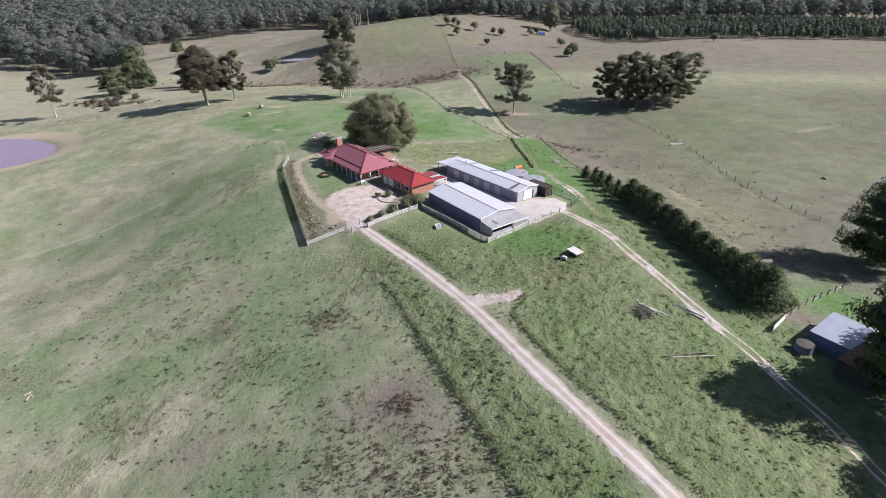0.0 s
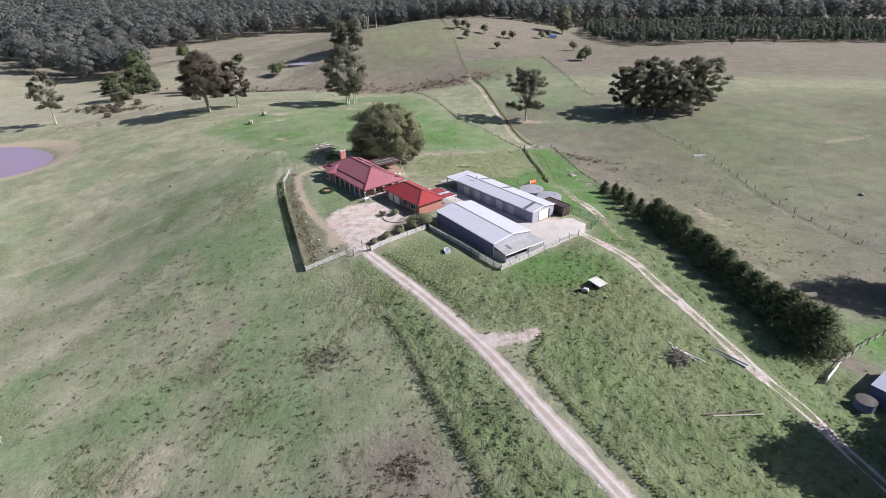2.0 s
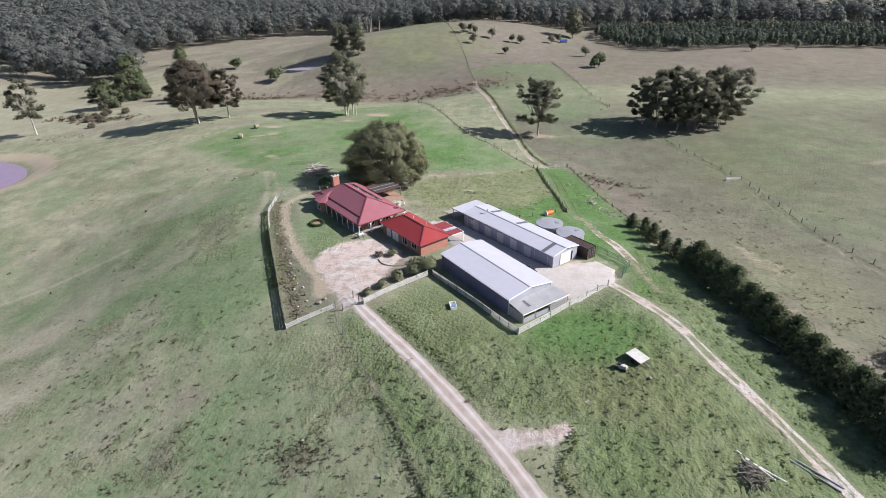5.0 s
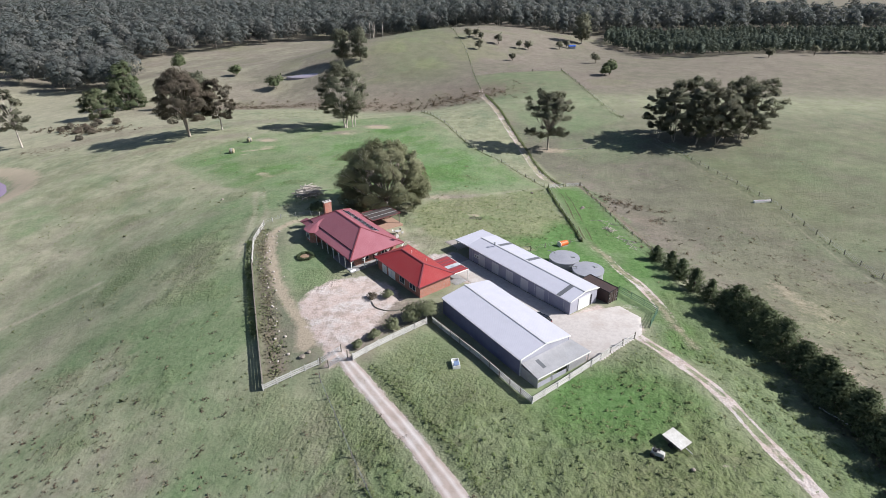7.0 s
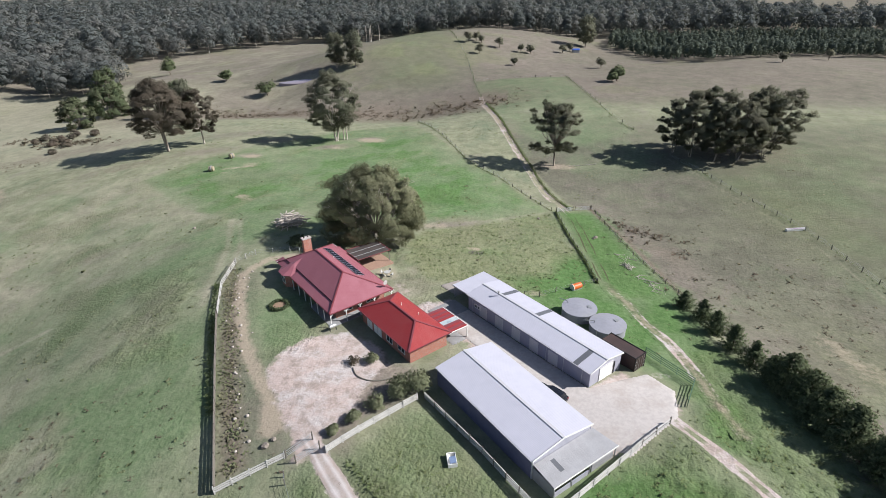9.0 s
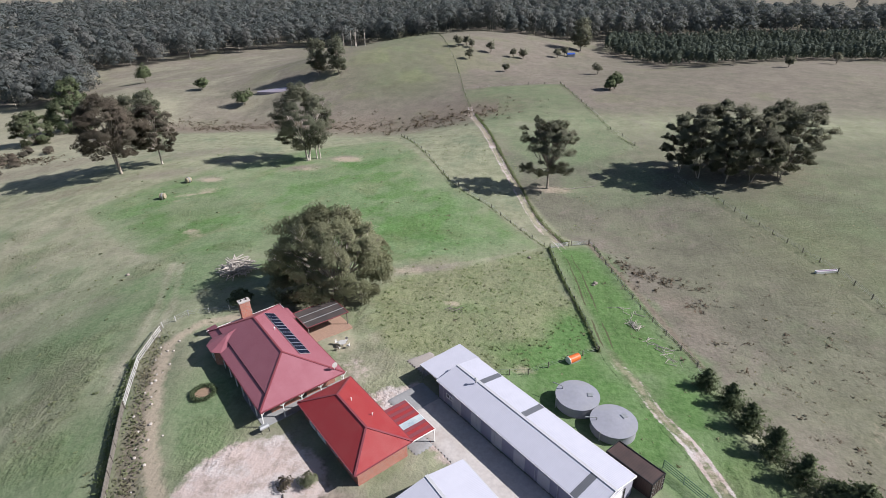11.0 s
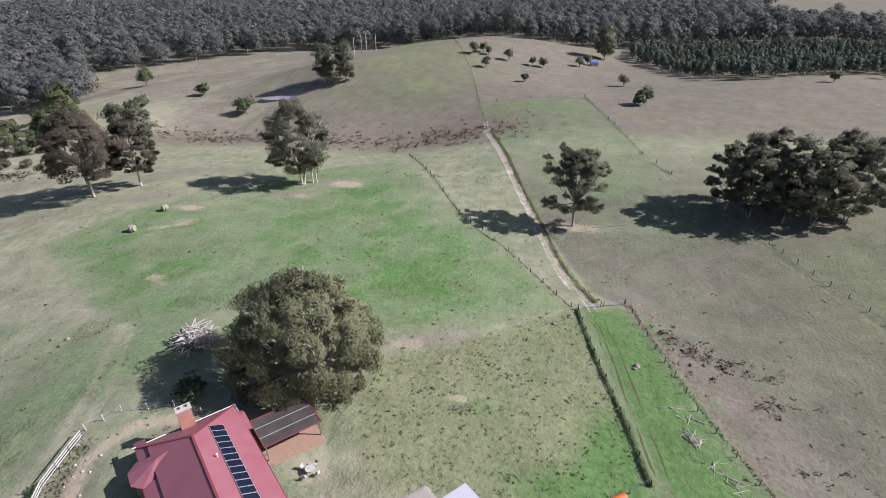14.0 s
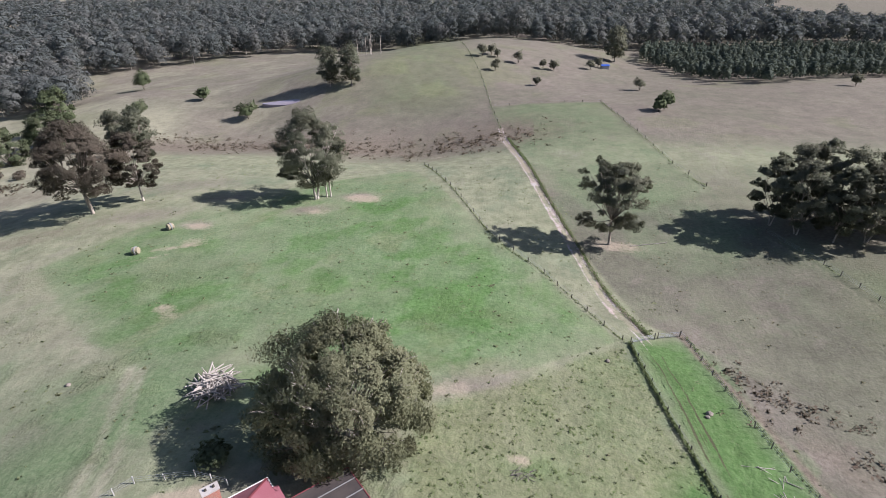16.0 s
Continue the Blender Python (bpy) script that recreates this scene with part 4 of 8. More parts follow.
def gum_tree(name, x, y, tall, wide, label, seed, leaf, bole=0.25, lobes=14, cards=9000, size=0.42, flat=0.75, stems=1, lean=0.0, wood=None, layers=None, tint=0.3, girth=None, open_crown=0.5, group="", dome=False, twigs=0):
    """A gum: forking pale trunk, limbs to each clump, and clumps of small sprays."""
    rng = np.random.default_rng(seed)
    z0 = height(x, y)
    tree = thing(name, (x, y, z0 - 0.1), label, "tree", group)
    centres = []
    for k in range(lobes):
        if layers:
            low, high, reach = layers[k % len(layers)]
            h, r = rng.uniform(low, high) * tall, wide / 2 * reach * math.sqrt(rng.uniform(0.05, 1))
        else:
            f = (k + 0.5) / lobes
            h = tall * (bole + (0.93 - bole) * f)
            r = wide / 2 * (0.96 - open_crown) * math.sqrt(max(0.06, 1 - (f**5 if dome else (2 * f - 0.85) ** 2))) * math.sqrt(rng.uniform(0.3 if dome else 0.25, 1))
        t = k * 2.39996 + rng.uniform(-0.5, 0.5)
        centres.append((r * math.cos(t) + lean * h, r * math.sin(t), h))
    share_r = wide / 2 * open_crown
    pts, tints, mids = [], [], []
    inner = 6
    for c in centres:
        rad = share_r * rng.uniform(0.65, 1.1)
        n = int(cards / lobes / inner)
        tone = tint + rng.uniform(-0.25, 0.3)
        for sub in in_lobe(rng, inner, c, rad * 0.72, flat, 0.8):
            pts.append(in_lobe(rng, n, sub, rad * rng.uniform(0.4, 0.66), 0.75, 0.45))
            mids.append(np.repeat(np.asarray(sub)[None] * 0.65 + np.array([[lean * tall * 0.5, 0, tall * (bole + 0.9) / 2]]) * 0.35, n, 0))
            tints.append(np.full(n * 4, np.clip(tone + rng.uniform(-0.15, 0.15), 0, 1)))
    pts, tints, mids = np.concatenate(pts), np.concatenate(tints), np.concatenate(mids)
    keep = pts[:, 2] > tall * bole * 0.45
    pts, tints, mids = pts[keep], tints[np.repeat(keep, 4)], mids[keep]
    out = pts - mids + np.array([0, 0, 0.15 * share_r])
    v, f = leaf_cards(pts, rng.uniform(0.55, 1.25, len(pts)) * size, rng, 0.7, 0.55, out)
    out = out / (np.linalg.norm(out, axis=1)[:, None] + 1e-9) + rng.normal(0, 0.22, out.shape)
    crown = new("crown", arrays_mesh("crown", v, f, leaf, tints, out))
    crown.parent = tree
    girth = girth or tall * 0.017
    solids = []
    for s in range(stems):
        off = (rng.uniform(-1, 1) * (stems > 1), rng.uniform(-1, 1) * (stems > 1))
        mine = [c for k, c in enumerate(centres) if k % stems == s]
        fork = (off[0] * 1.5 + lean * tall * bole, off[1] * 1.5, tall * bole * 1.05)
        solids.append(bend([(off[0] * 0.4, off[1] * 0.4, 0), (off[0] * 0.4 + 0.1, off[1] * 0.5, tall * 0.02), (off[0] * 0.9, off[1] * 0.9, tall * bole * 0.5), fork], [girth * 1.5, girth * 1.05, girth * 0.85, girth * 0.7]))
        for c in mine:
            if lobes > 30 and rng.uniform() < 0.6:
                continue
            mid = [fork[i] * 0.5 + c[i] * 0.5 + rng.uniform(-0.05, 0.05) * wide for i in range(3)]
            solids.append(bend([fork, mid, c], [girth * 0.42, girth * 0.25, girth * 0.06], 6))
            for _ in range(twigs if c[2] > tall * 0.58 else 0):
                d = (Vector(c) - Vector((0, 0, tall * 0.3))).normalized() + Vector(rng.normal(0, 0.45, 3))
                d.normalize()
                far = [c[i] + d[i] * share_r * rng.uniform(0.75, 1.05) for i in range(3)]
                kink = [c[i] + d[i] * share_r * 0.45 + rng.uniform(-0.25, 0.25) for i in range(3)]
                solids.append(bend([[c[i] * 0.9 for i in range(2)] + [c[2] - 0.3 * share_r], kink, far], [girth * 0.11, girth * 0.08, girth * 0.04], 4))
            for _ in range(2):
                tip = [c[i] + rng.uniform(-0.6, 0.6) * share_r for i in range(2)] + [c[2] + rng.uniform(0.1, 0.8) * share_r * flat]
                solids.append(bend([mid, [(mid[i] + tip[i]) / 2 + rng.uniform(-0.3, 0.3) for i in range(3)], tip], [girth * 0.2, girth * 0.12, girth * 0.03], 5))
    part("trunk", hull(*solids), wood or GUM_BARK, tree, smooth=True)
    return tree


def conifer(name, x, y, tall, wide, label, seed, leaf=None, cards=2600, size=0.32, group="", ragged=0.25, round_top=True):
    """A young cypress-like tree: a short trunk in a dense ragged cone of sprays."""
    rng = np.random.default_rng(seed)
    tree = thing(name, (x, y, height(x, y) - 0.08), label, "tree", group)
    limbs = max(40, cards // 26)
    lh = np.linspace(0.02, 0.97, limbs) ** 1.25
    lt = np.arange(limbs) * 2.39996 + rng.uniform(-0.3, 0.3, limbs)
    ll = wide / 2 * ((1 - lh**1.7) ** 0.7 if round_top else (1 - lh) ** 0.8) * (1 + ragged * rng.uniform(-1.2, 0.8, limbs)) + 0.08
    k = rng.integers(0, limbs, cards)
    u = rng.uniform(0.12, 1.0, cards) ** 0.7
    t = lt[k] + rng.normal(0, 0.16, cards) * (1.15 - 0.7 * u)
    r = ll[k] * u
    h = lh[k]
    pts = np.stack([r * np.cos(t), r * np.sin(t), h * tall * 0.95 + 0.15 + 0.32 * r + rng.normal(0, 0.05, cards) * tall * (1 - h) * 0.5], 1)
    v, f = leaf_cards(pts, rng.uniform(0.5, 1.2, cards) * size * (1.15 - 0.5 * u), rng, 0.0, 0.4, np.stack([0.6 * np.cos(t), 0.6 * np.sin(t), 0.7 + 0 * t], 1))
    lie = np.stack([0.8 * u * np.cos(t), 0.8 * u * np.sin(t), 0.35 + 0.5 * h], 1) + rng.normal(0, 0.25, (cards, 3))
    tips = np.clip(0.75 * (u - 0.62) / 0.38, 0, 1) * rng.uniform(0.5, 1.2, limbs)[k]
    crown = new("crown", arrays_mesh("crown", v, f, leaf or CONIFER_LEAF, np.repeat(np.clip(tips, 0, 1), 4), lie))
    crown.parent = tree
    part("trunk", hull(bend([(0, 0, 0), (0.03, 0, tall * 0.4), (0, 0, tall * 0.9)], [0.16, 0.1, 0.03])), DARK_BARK, tree, smooth=True)
    return tree


def bush(name, x, y, tall, wide, label, seed, leaf=None, cards=900, size=0.22, group="", tint=0.3):
    rng = np.random.default_rng(seed)
    ob = thing(name, (x, y, height(x, y) - 0.05), label, "shrub", group)
    pts, lobes = [], 7
    solids = []
    for k in range(lobes):
        t, r = k * 2.4 + seed, wide * 0.3 * math.sqrt(k / lobes)
        c = (r * math.cos(t), r * math.sin(t), tall * rng.uniform(0.35, 0.68))
        pts.append(in_lobe(rng, cards // lobes, c, wide * 0.3 * rng.uniform(0.7, 1.15), tall / wide * 0.95, 0.3))
        solids.append(bend([(0, 0, 0), (c[0] * 0.5, c[1] * 0.5, c[2] * 0.6), c], [0.05, 0.035, 0.01], 5))
    pts = np.concatenate(pts)
    pts = pts[pts[:, 2] > 0.05]
    v, f = leaf_cards(pts, rng.uniform(0.5, 1.3, len(pts)) * size, rng, 0, 0.55, pts - np.array([0, 0, tall * 0.25]))
    lie = (pts - np.array([0, 0, tall * 0.3])) / np.array([wide, wide, tall]) * 2 + rng.normal(0, 0.2, pts.shape)
    crown = new("crown", arrays_mesh("crown", v, f, leaf or BUSH_LEAF, np.repeat(np.clip(rng.normal(tint, 0.2, len(pts)), 0, 1), 4), lie))
    crown.parent = ob
    part("stems", hull(*solids), DARK_BARK, ob)
    return ob


def leaf_tris(centres, sizes, rng, outward, loose=0.25):
    """One ragged three-cornered spray at each place, for woods far off."""
    n = len(centres)
    face = outward + rng.normal(0, loose, (n, 3))
    face /= np.linalg.norm(face, axis=1)[:, None] + 1e-9
    a = np.cross(face, rng.normal(0, 1, (n, 3)))
    a /= np.linalg.norm(a, axis=1)[:, None] + 1e-9
    b = np.cross(face, a)
    s = np.asarray(sizes)[:, None]
    v = np.stack([centres + a * s * 0.62, centres - a * s * 0.38 + b * s * rng.uniform(0.35, 0.65, (n, 1)), centres - a * s * 0.3 - b * s * rng.uniform(0.35, 0.65, (n, 1))], 1)
    return v.reshape(-1, 3), np.arange(3 * n).reshape(-1, 3)


def woods(name, places, tall, wide, label, leaf, seed, lobes, cards, size, cone=False, trunks=0, low=0.3):
    """Distant trees that nobody could count: a shadowy core and loose sprays for each clump, in one mesh."""
    rng = np.random.default_rng(seed)
    n = len(places)
    x, y = places[:, 0], places[:, 1]
    z = land(x, y)
    h = tall[0] + (tall[1] - tall[0]) * np.clip(0.5 * rng.uniform(0, 1, n) + 0.5 * value_noise(x / 45, y / 45, seed), 0, 1)
    w = rng.uniform(*wide, n)
    tone = np.clip(rng.normal(0.35, 0.5, n), 0, 1)
    k = np.repeat(np.arange(n), lobes)
    lobe = np.tile(np.arange(lobes), n)
    m = n * lobes
    f = (lobe + 0.5) / lobes
    t = lobe * 2.4 + np.repeat(rng.uniform(0, 6.28, n), lobes)
    if cone:
        r, cz, rad = rng.uniform(0, 0.12, m) * w[k], h[k] * (0.2 + 0.62 * f), w[k] * (0.46 - 0.3 * f) * rng.uniform(0.85, 1.15, m)
        up = h[k] * 0.2
    else:
        r = w[k] / 2 * 0.66 * np.sqrt(np.clip(1.0 - (2 * f - 0.9) ** 2 * 0.9, 0.05, 1)) * rng.uniform(0.6, 1.2, m)
        cz = h[k] * (low + (0.86 - low) * f)
        rad = w[k] * 0.24 * rng.uniform(0.7, 1.25, m)
        up = rad * rng.uniform(0.7, 1.05, m)
    centre = np.stack([x[k] + r * np.cos(t), y[k] + r * np.sin(t), z[k] + cz], 1)
    box = np.stack([rad, rad, up], 1)
    d = rng.normal(0, 1, (m * cards, 3))
    d /= np.linalg.norm(d, axis=1)[:, None]
    d[:, 2] = np.where(d[:, 2] < -0.3, -d[:, 2], d[:, 2])
    q = np.repeat(np.arange(m), cards)
    pts = centre[q] + d * box[q] * rng.uniform(0.8, 1.1, m * cards)[:, None]
    mid = np.stack([x, y, z + h * 0.5], 1)[k][q]
    whole = (pts - mid) / np.stack([w, w, h * 0.7], 1)[k][q] * 2
    lie = 0.6 * d + 0.8 * whole + np.array([0, 0, 0.1])
    cv, cf = leaf_tris(pts, rng.uniform(0.6, 1.3, m * cards) * size, rng, lie)
    part_tone = np.clip(tone[k] + rng.normal(0, 0.18, m), 0, 1)
    ob = tagged(new(name, arrays_mesh(name, cv, cf, leaf, np.repeat(part_tone[q], 3), lie + rng.normal(0, 0.15, lie.shape))), label, "trees", kind="stuff")
    if trunks:
        solids = []
        for i in range(0, n, trunks):
            lean = rng.uniform(-0.8, 0.8, 2)
            solids.append(rod((x[i], y[i], z[i] - 0.2), (x[i] + lean[0], y[i] + lean[1], z[i] + h[i] * 0.6), 0.2, 0.1, 5))
        tagged(part(name + "_trunks", hull(*solids), PALE_BARK, None), "pale straight trunks at the edge of the woods", "trees", kind="stuff")
    return ob


def scatter(ring, spacing, seed, hole=None):
    rng = np.random.default_rng(seed)
    xs, ys = [p[0] for p in ring], [p[1] for p in ring]
    gx, gy = np.meshgrid(np.arange(min(xs), max(xs), spacing), np.arange(min(ys), max(ys), spacing))
    gx, gy = gx.ravel() + rng.uniform(-0.48, 0.48, gx.size) * spacing, gy.ravel() + rng.uniform(-0.48, 0.48, gy.size) * spacing
    keep = (inside(gx, gy, ring, 0.01) > 0.5) & (np.abs(gx) < (gy + 20) * 0.86 + 40)
    if hole:
        keep &= inside(gx, gy, hole, 0.01) < 0.5
    return np.stack([gx[keep], gy[keep]], 1)


def build_woods():
    ring = [(-2000, 470), (-408, 462), (-368, 436), (-312, 416), (-264, 405), (-252, 413), (-302, 469), (-336, 514), (-318, 534), (-290, 556), (-250, 580), (-214, 610), (-150, 610), (-60, 600), (30, 575), (58, 560), (80, 605), (330, 640), (420, 660), (900, 660), (2000, 700), (2000, 1200), (-2000, 1200)]
    clearing = [(330, 780), (480, 700), (1200, 700), (1200, 1250), (440, 1250), (300, 960)]
    spots = scatter(ring, 14.0, 11, clearing)
    d = np.hypot(spots[:, 0] + 5, spots[:, 1] - 125)
    edge = near_line(spots[:, 0], spots[:, 1], ring[1:17])
    front = (d < 660) & (edge < 40)
    woods("forest_edge", spots[front], (13, 31), (11, 19), "dense grey-green gum forest along the paddock edge", HAZED_FOREST_LEAF, 21, 12, 130, 1.0, trunks=3, low=0.16)
    mid = ~front & (d < 800)
    woods("forest", spots[mid], (13, 32), (11, 19), "dense grey-green gum forest beyond the paddocks", HAZED_FOREST_LEAF, 22, 9, 50, 1.6)
    far = ~front & ~mid
    far &= (np.arange(len(spots)) * 7919 % 10 < 5)
    woods("far_forest", spots[far], (14, 28), (17, 27), "distant forest rolling to the horizon, blue-green from painted haze", HAZED_FOREST_LEAF, 23, 7, 22, 2.8)
    pines = [(76, 540), (90, 492), (104, 452), (134, 447), (203, 486), (330, 500), (420, 520), (420, 640), (330, 630), (90, 600)]
    woods("pine_plantation", scatter(pines, 5.8, 12), (6, 14), (5, 8.5), "dense dark plantation of young pines", PINE_LEAF, 24, 4, 34, 1.1, cone=True)
    clearing_trees = np.array([(345, 800), (372, 830), (400, 795), (450, 860), (520, 820), (560, 900), (480, 960), (610, 860), (430, 1010), (640, 980), (700, 900), (380, 900)], float)
    woods("clearing_trees", clearing_trees, (12, 20), (14, 22), "scattered distant trees on a tan clearing", HAZED_FOREST_LEAF, 26, 10, 26, 2.2)
    shrubs = [(-215, 262), (-190, 258), (-160, 268), (-140, 282), (-128, 300), (-150, 318), (-185, 300), (-215, 285)]
    spots = scatter(shrubs, 7, 13)
    spots = spots[value_noise(spots[:, 0] / 14, spots[:, 1] / 14, 8) > 0.5]
    woods("gully_shrubs", spots, (1.2, 3.4), (2.5, 5), "low grey and brown shrubs along the gully", RUSSET_LEAF, 25, 8, 60, 0.45, low=0.1)


def build_trees():
    gum_tree("spreading_gum", -27.0, 179.3, 16.2, 26.5, "broad old gum with olive crown beside the house", 1, OLIVE_LEAF, bole=0.1, lobes=120, cards=140000, size=0.165, flat=0.8, girth=0.5, open_crown=0.18, tint=0.1, dome=True, wood=PALE_BARK, twigs=4)
    gum_tree("lone_gum", 16.7, 254.3, 21.5, 17, "lone slender gum with an open two-tier crown", 2, GUM_LEAF, bole=0.3, lobes=96, cards=46000, size=0.2, layers=[(0.62, 0.86, 0.95), (0.28, 0.38, 0.95), (0.76, 0.94, 0.75), (0.58, 0.8, 0.9), (0.26, 0.36, 0.8), (0.7, 0.92, 0.8), (0.8, 0.95, 0.6), (0.56, 0.7, 0.8)], girth=0.33, open_crown=0.19, wood=GUM_BARK, tint=0.3)
    gum_tree("tall_gum", -63.5, 268.6, 26, 25, "tall dense gum with pale trunks", 3, GUM_LEAF, bole=0.2, lobes=60, cards=62000, size=0.21, stems=2, girth=0.4, open_crown=0.22, wood=PALE_BARK, tint=0.2, flat=0.9)
    gum_tree("paddock_gum", -121, 252, 26, 29, "large russet-leaved gum on the paddock rise", 4, RUSSET_LEAF, bole=0.28, lobes=70, cards=80000, size=0.21, stems=3, girth=0.38, open_crown=0.2, tint=0.4)
    gum_tree("paddock_gum", -112.5, 261.5, 21, 18, "russet-leaved gum with forked pale trunk", 5, RUSSET_LEAF, bole=0.24, lobes=40, cards=40000, size=0.21, girth=0.32, open_crown=0.22, tint=0.3, wood=PALE_BARK)
    gum_tree("pale_gum", -200, 256, 25, 20, "sparse pale-limbed gum above the dam", 6, GUM_LEAF, bole=0.3, lobes=18, cards=10000, size=0.34, girth=0.36, open_crown=0.24, tint=0.6, wood=PALE_BARK)
    gum_tree("gully_tree", -203, 309, 14, 21, "round bright-green tree in the gully", 18, BUSH_LEAF, bole=0.04, lobes=22, cards=16000, size=0.36, tint=0.5, dome=True, open_crown=0.3)
    gum_tree("gully_tree", -208, 337, 15, 26, "broad green tree in the gully", 19, BUSH_LEAF, bole=0.04, lobes=26, cards=18000, size=0.38, tint=0.2, dome=True, open_crown=0.28)
    gum_tree("dark_gum", -226, 364, 23, 22, "tall dark dense gum at the gully head", 20, CONIFER_LEAF, bole=0.06, lobes=22, cards=14000, size=0.42, tint=0.5, open_crown=0.32)
    gum_tree("dark_gum", -152, 318, 20, 16, "dark dense gum at the gully", 7, GUM_LEAF, bole=0.08, lobes=18, cards=12000, size=0.4, tint=0.1)
    gum_tree("dark_gum", -170, 330, 17, 15, "grey-green dense gum at the gully", 17, GUM_LEAF, bole=0.08, lobes=16, cards=10000, size=0.4, tint=0.3)
    for k, (x, y, h) in enumerate(((58, 266, 19), (62.5, 261, 20), (65, 270, 21), (69, 257, 20), (73, 264, 22), (76, 257, 20), (81, 263, 22), (84.5, 258, 21), (90, 265, 22), (70, 271, 22), (87, 271, 21))):
        gum_tree("grove_gum", x, y, h, 15.5 + (k % 3) * 2, "gum of a dense dark grove, many forked stems", 30 + k, GUM_LEAF, bole=0.17, lobes=32, cards=21000, size=0.23, stems=2, girth=0.17, open_crown=0.22, tint=0.2 + 0.15 * (k % 3), lean=0.14 if k in (7, 8) else (-0.06 if k < 2 else 0.0), group="gums of the grove", wood=GUM_BARK)
    for x, y, h, w, s in ((-110, 425, 21, 18, 41), (-97, 423, 21, 17, 42)):
        gum_tree("far_gum", x, y, h, w, "dark gum of a pair on the far slope", s, GUM_LEAF, bole=0.14, lobes=16, cards=9000, size=0.42, tint=0.0, group="gums on the far slope")
    gum_tree("homestead_gum", 82, 112.5, 17.5, 20, "large dark gum beside the lower paddock", 8, CONIFER_LEAF, bole=0.08, lobes=36, cards=42000, size=0.25, girth=0.4, open_crown=0.32, tint=0.5)
    for k, (x, y, h, w) in enumerate(((59.6, 71.5, 18.5, 19), (70.5, 66, 18, 18), (71, 78, 16, 16), (66, 58, 17, 16))):
        gum_tree("shed_gum", x, y, h, w, "dark spreading gum shading the lower sheds", 50 + k, CONIFER_LEAF, bole=0.2, lobes=30, cards=34000 if k == 0 else 16000, size=0.3, girth=0.36, open_crown=0.4, tint=0.35, group="gums over the lower sheds")
    for k, (x, y, h) in enumerate(((33.8, 160.8, 3.6), (35.7, 156.8, 4.2), (36.4, 152.4, 4.6), (37.4, 147.6, 4.9), (38.8, 143.4, 4.8))):
        conifer("hedge_conifer", x, y, h, h * 1.1, "young spiky dark conifer at the hedge's end", 160 + k, cards=3600, size=0.26, group="conifers of the hedge", ragged=0.5, round_top=False)
    hedge = spread([(40.0, 139.5), (42, 134.5), (43.9, 127.2), (45.2, 119.3), (46.4, 112.5), (48.2, 105), (50.2, 98), (52.3, 92)], 3.5)
    rng = np.random.default_rng(6)
    for k, (x, y) in enumerate(hedge):
        grown = 0.8 + 0.2 * min(1, k / 4)
        big = 1.2 if 1 <= k <= 3 or k > 11 else 1.0
        conifer("hedge_conifer", x + rng.uniform(-0.4, 0.4), y, (5.9 + rng.uniform(-0.6, 0.9)) * grown * big, (6.0 + rng.uniform(-0.5, 0.8)) * grown * big, "dark green conifer of the boundary hedge", 60 + k, cards=int(6400 * grown), size=0.28, group="conifers of the hedge")
    bush("round_shrub", 55.5, 92.5, 3.2, 4.2, "round grey-green shrub at the hedge end", 90, BUSH_LEAF, 2200, 0.22, tint=0.7)
    for k, (x, y, h, w) in enumerate(((-256, 472, 15, 13), (-188, 428, 8, 9), (-148, 400, 9.5, 11), (-203, 390, 11, 12), (57, 381, 9, 8.5), (54, 378, 6, 6))):
        bush("paddock_tree", x, y, h, w, "small dense round tree standing in the far paddock", 100 + k, CONIFER_LEAF if k not in (3,) else BUSH_LEAF, 2200, 0.6, tint=0.5)
    for k, (x, y, h) in enumerate(((55.8, 432, 7), (-30, 484, 9), (-21, 486, 6), (-8, 480, 8), (-21, 459, 7.5), (7, 476, 6), (13.6, 476, 7), (2.7, 435, 5.5), (37, 492, 7), (43, 503, 7), (-25, 490, 7), (205, 470, 8), (163, 438, 7))):
        bush("sapling", x, y, h, h * 0.85, "small scattered sapling on the far paddock", 120 + k, GUM_LEAF, 700, 0.55, group="saplings on the hill", tint=0.6)
    gum_tree("crest_gum", 57, 530, 22, 21, "dark gum near the far cottage", 11, GUM_LEAF, bole=0.15, lobes=16, cards=4000, size=0.7, tint=0.4)
    for k, (x, y, h, w) in enumerate(((-9.6, 131.2, 3.6, 4.8), (-12.0, 130.2, 3.0, 4.0), (-14.8, 127.5, 2.1, 2.9), (-17.2, 125.0, 1.5, 2.4), (-19.3, 122.7, 1.1, 1.8))):
        bush("garden_shrub", x, y, h, w, "feathery grey-green shrub beside the rail fence", 140 + k, FEATHER_LEAF, 3600 if k < 2 else 1500, 0.15, group="shrubs beside the court", tint=0.75)
    bush("pruned_shrub", -20.2, 136.0, 1.1, 2.4, "dark sprawling shrub at the gravel court", 150, WEED_LEAF, 500, 0.14)
    bush("court_shrub", -17.4, 136.6, 1.7, 2.4, "straw-green shrub at the gravel court's edge", 152, FEATHER_LEAF, 2400, 0.1, tint=0.9)
    bush("shade_shrub", -41.7, 172, 2.6, 5, "dark low shrub in the shade of the gum", 151, CONIFER_LEAF, 1600, 0.25, tint=0.6)


# ---- buildings ----
FLOOR = 0.5  # level of the homestead's pad


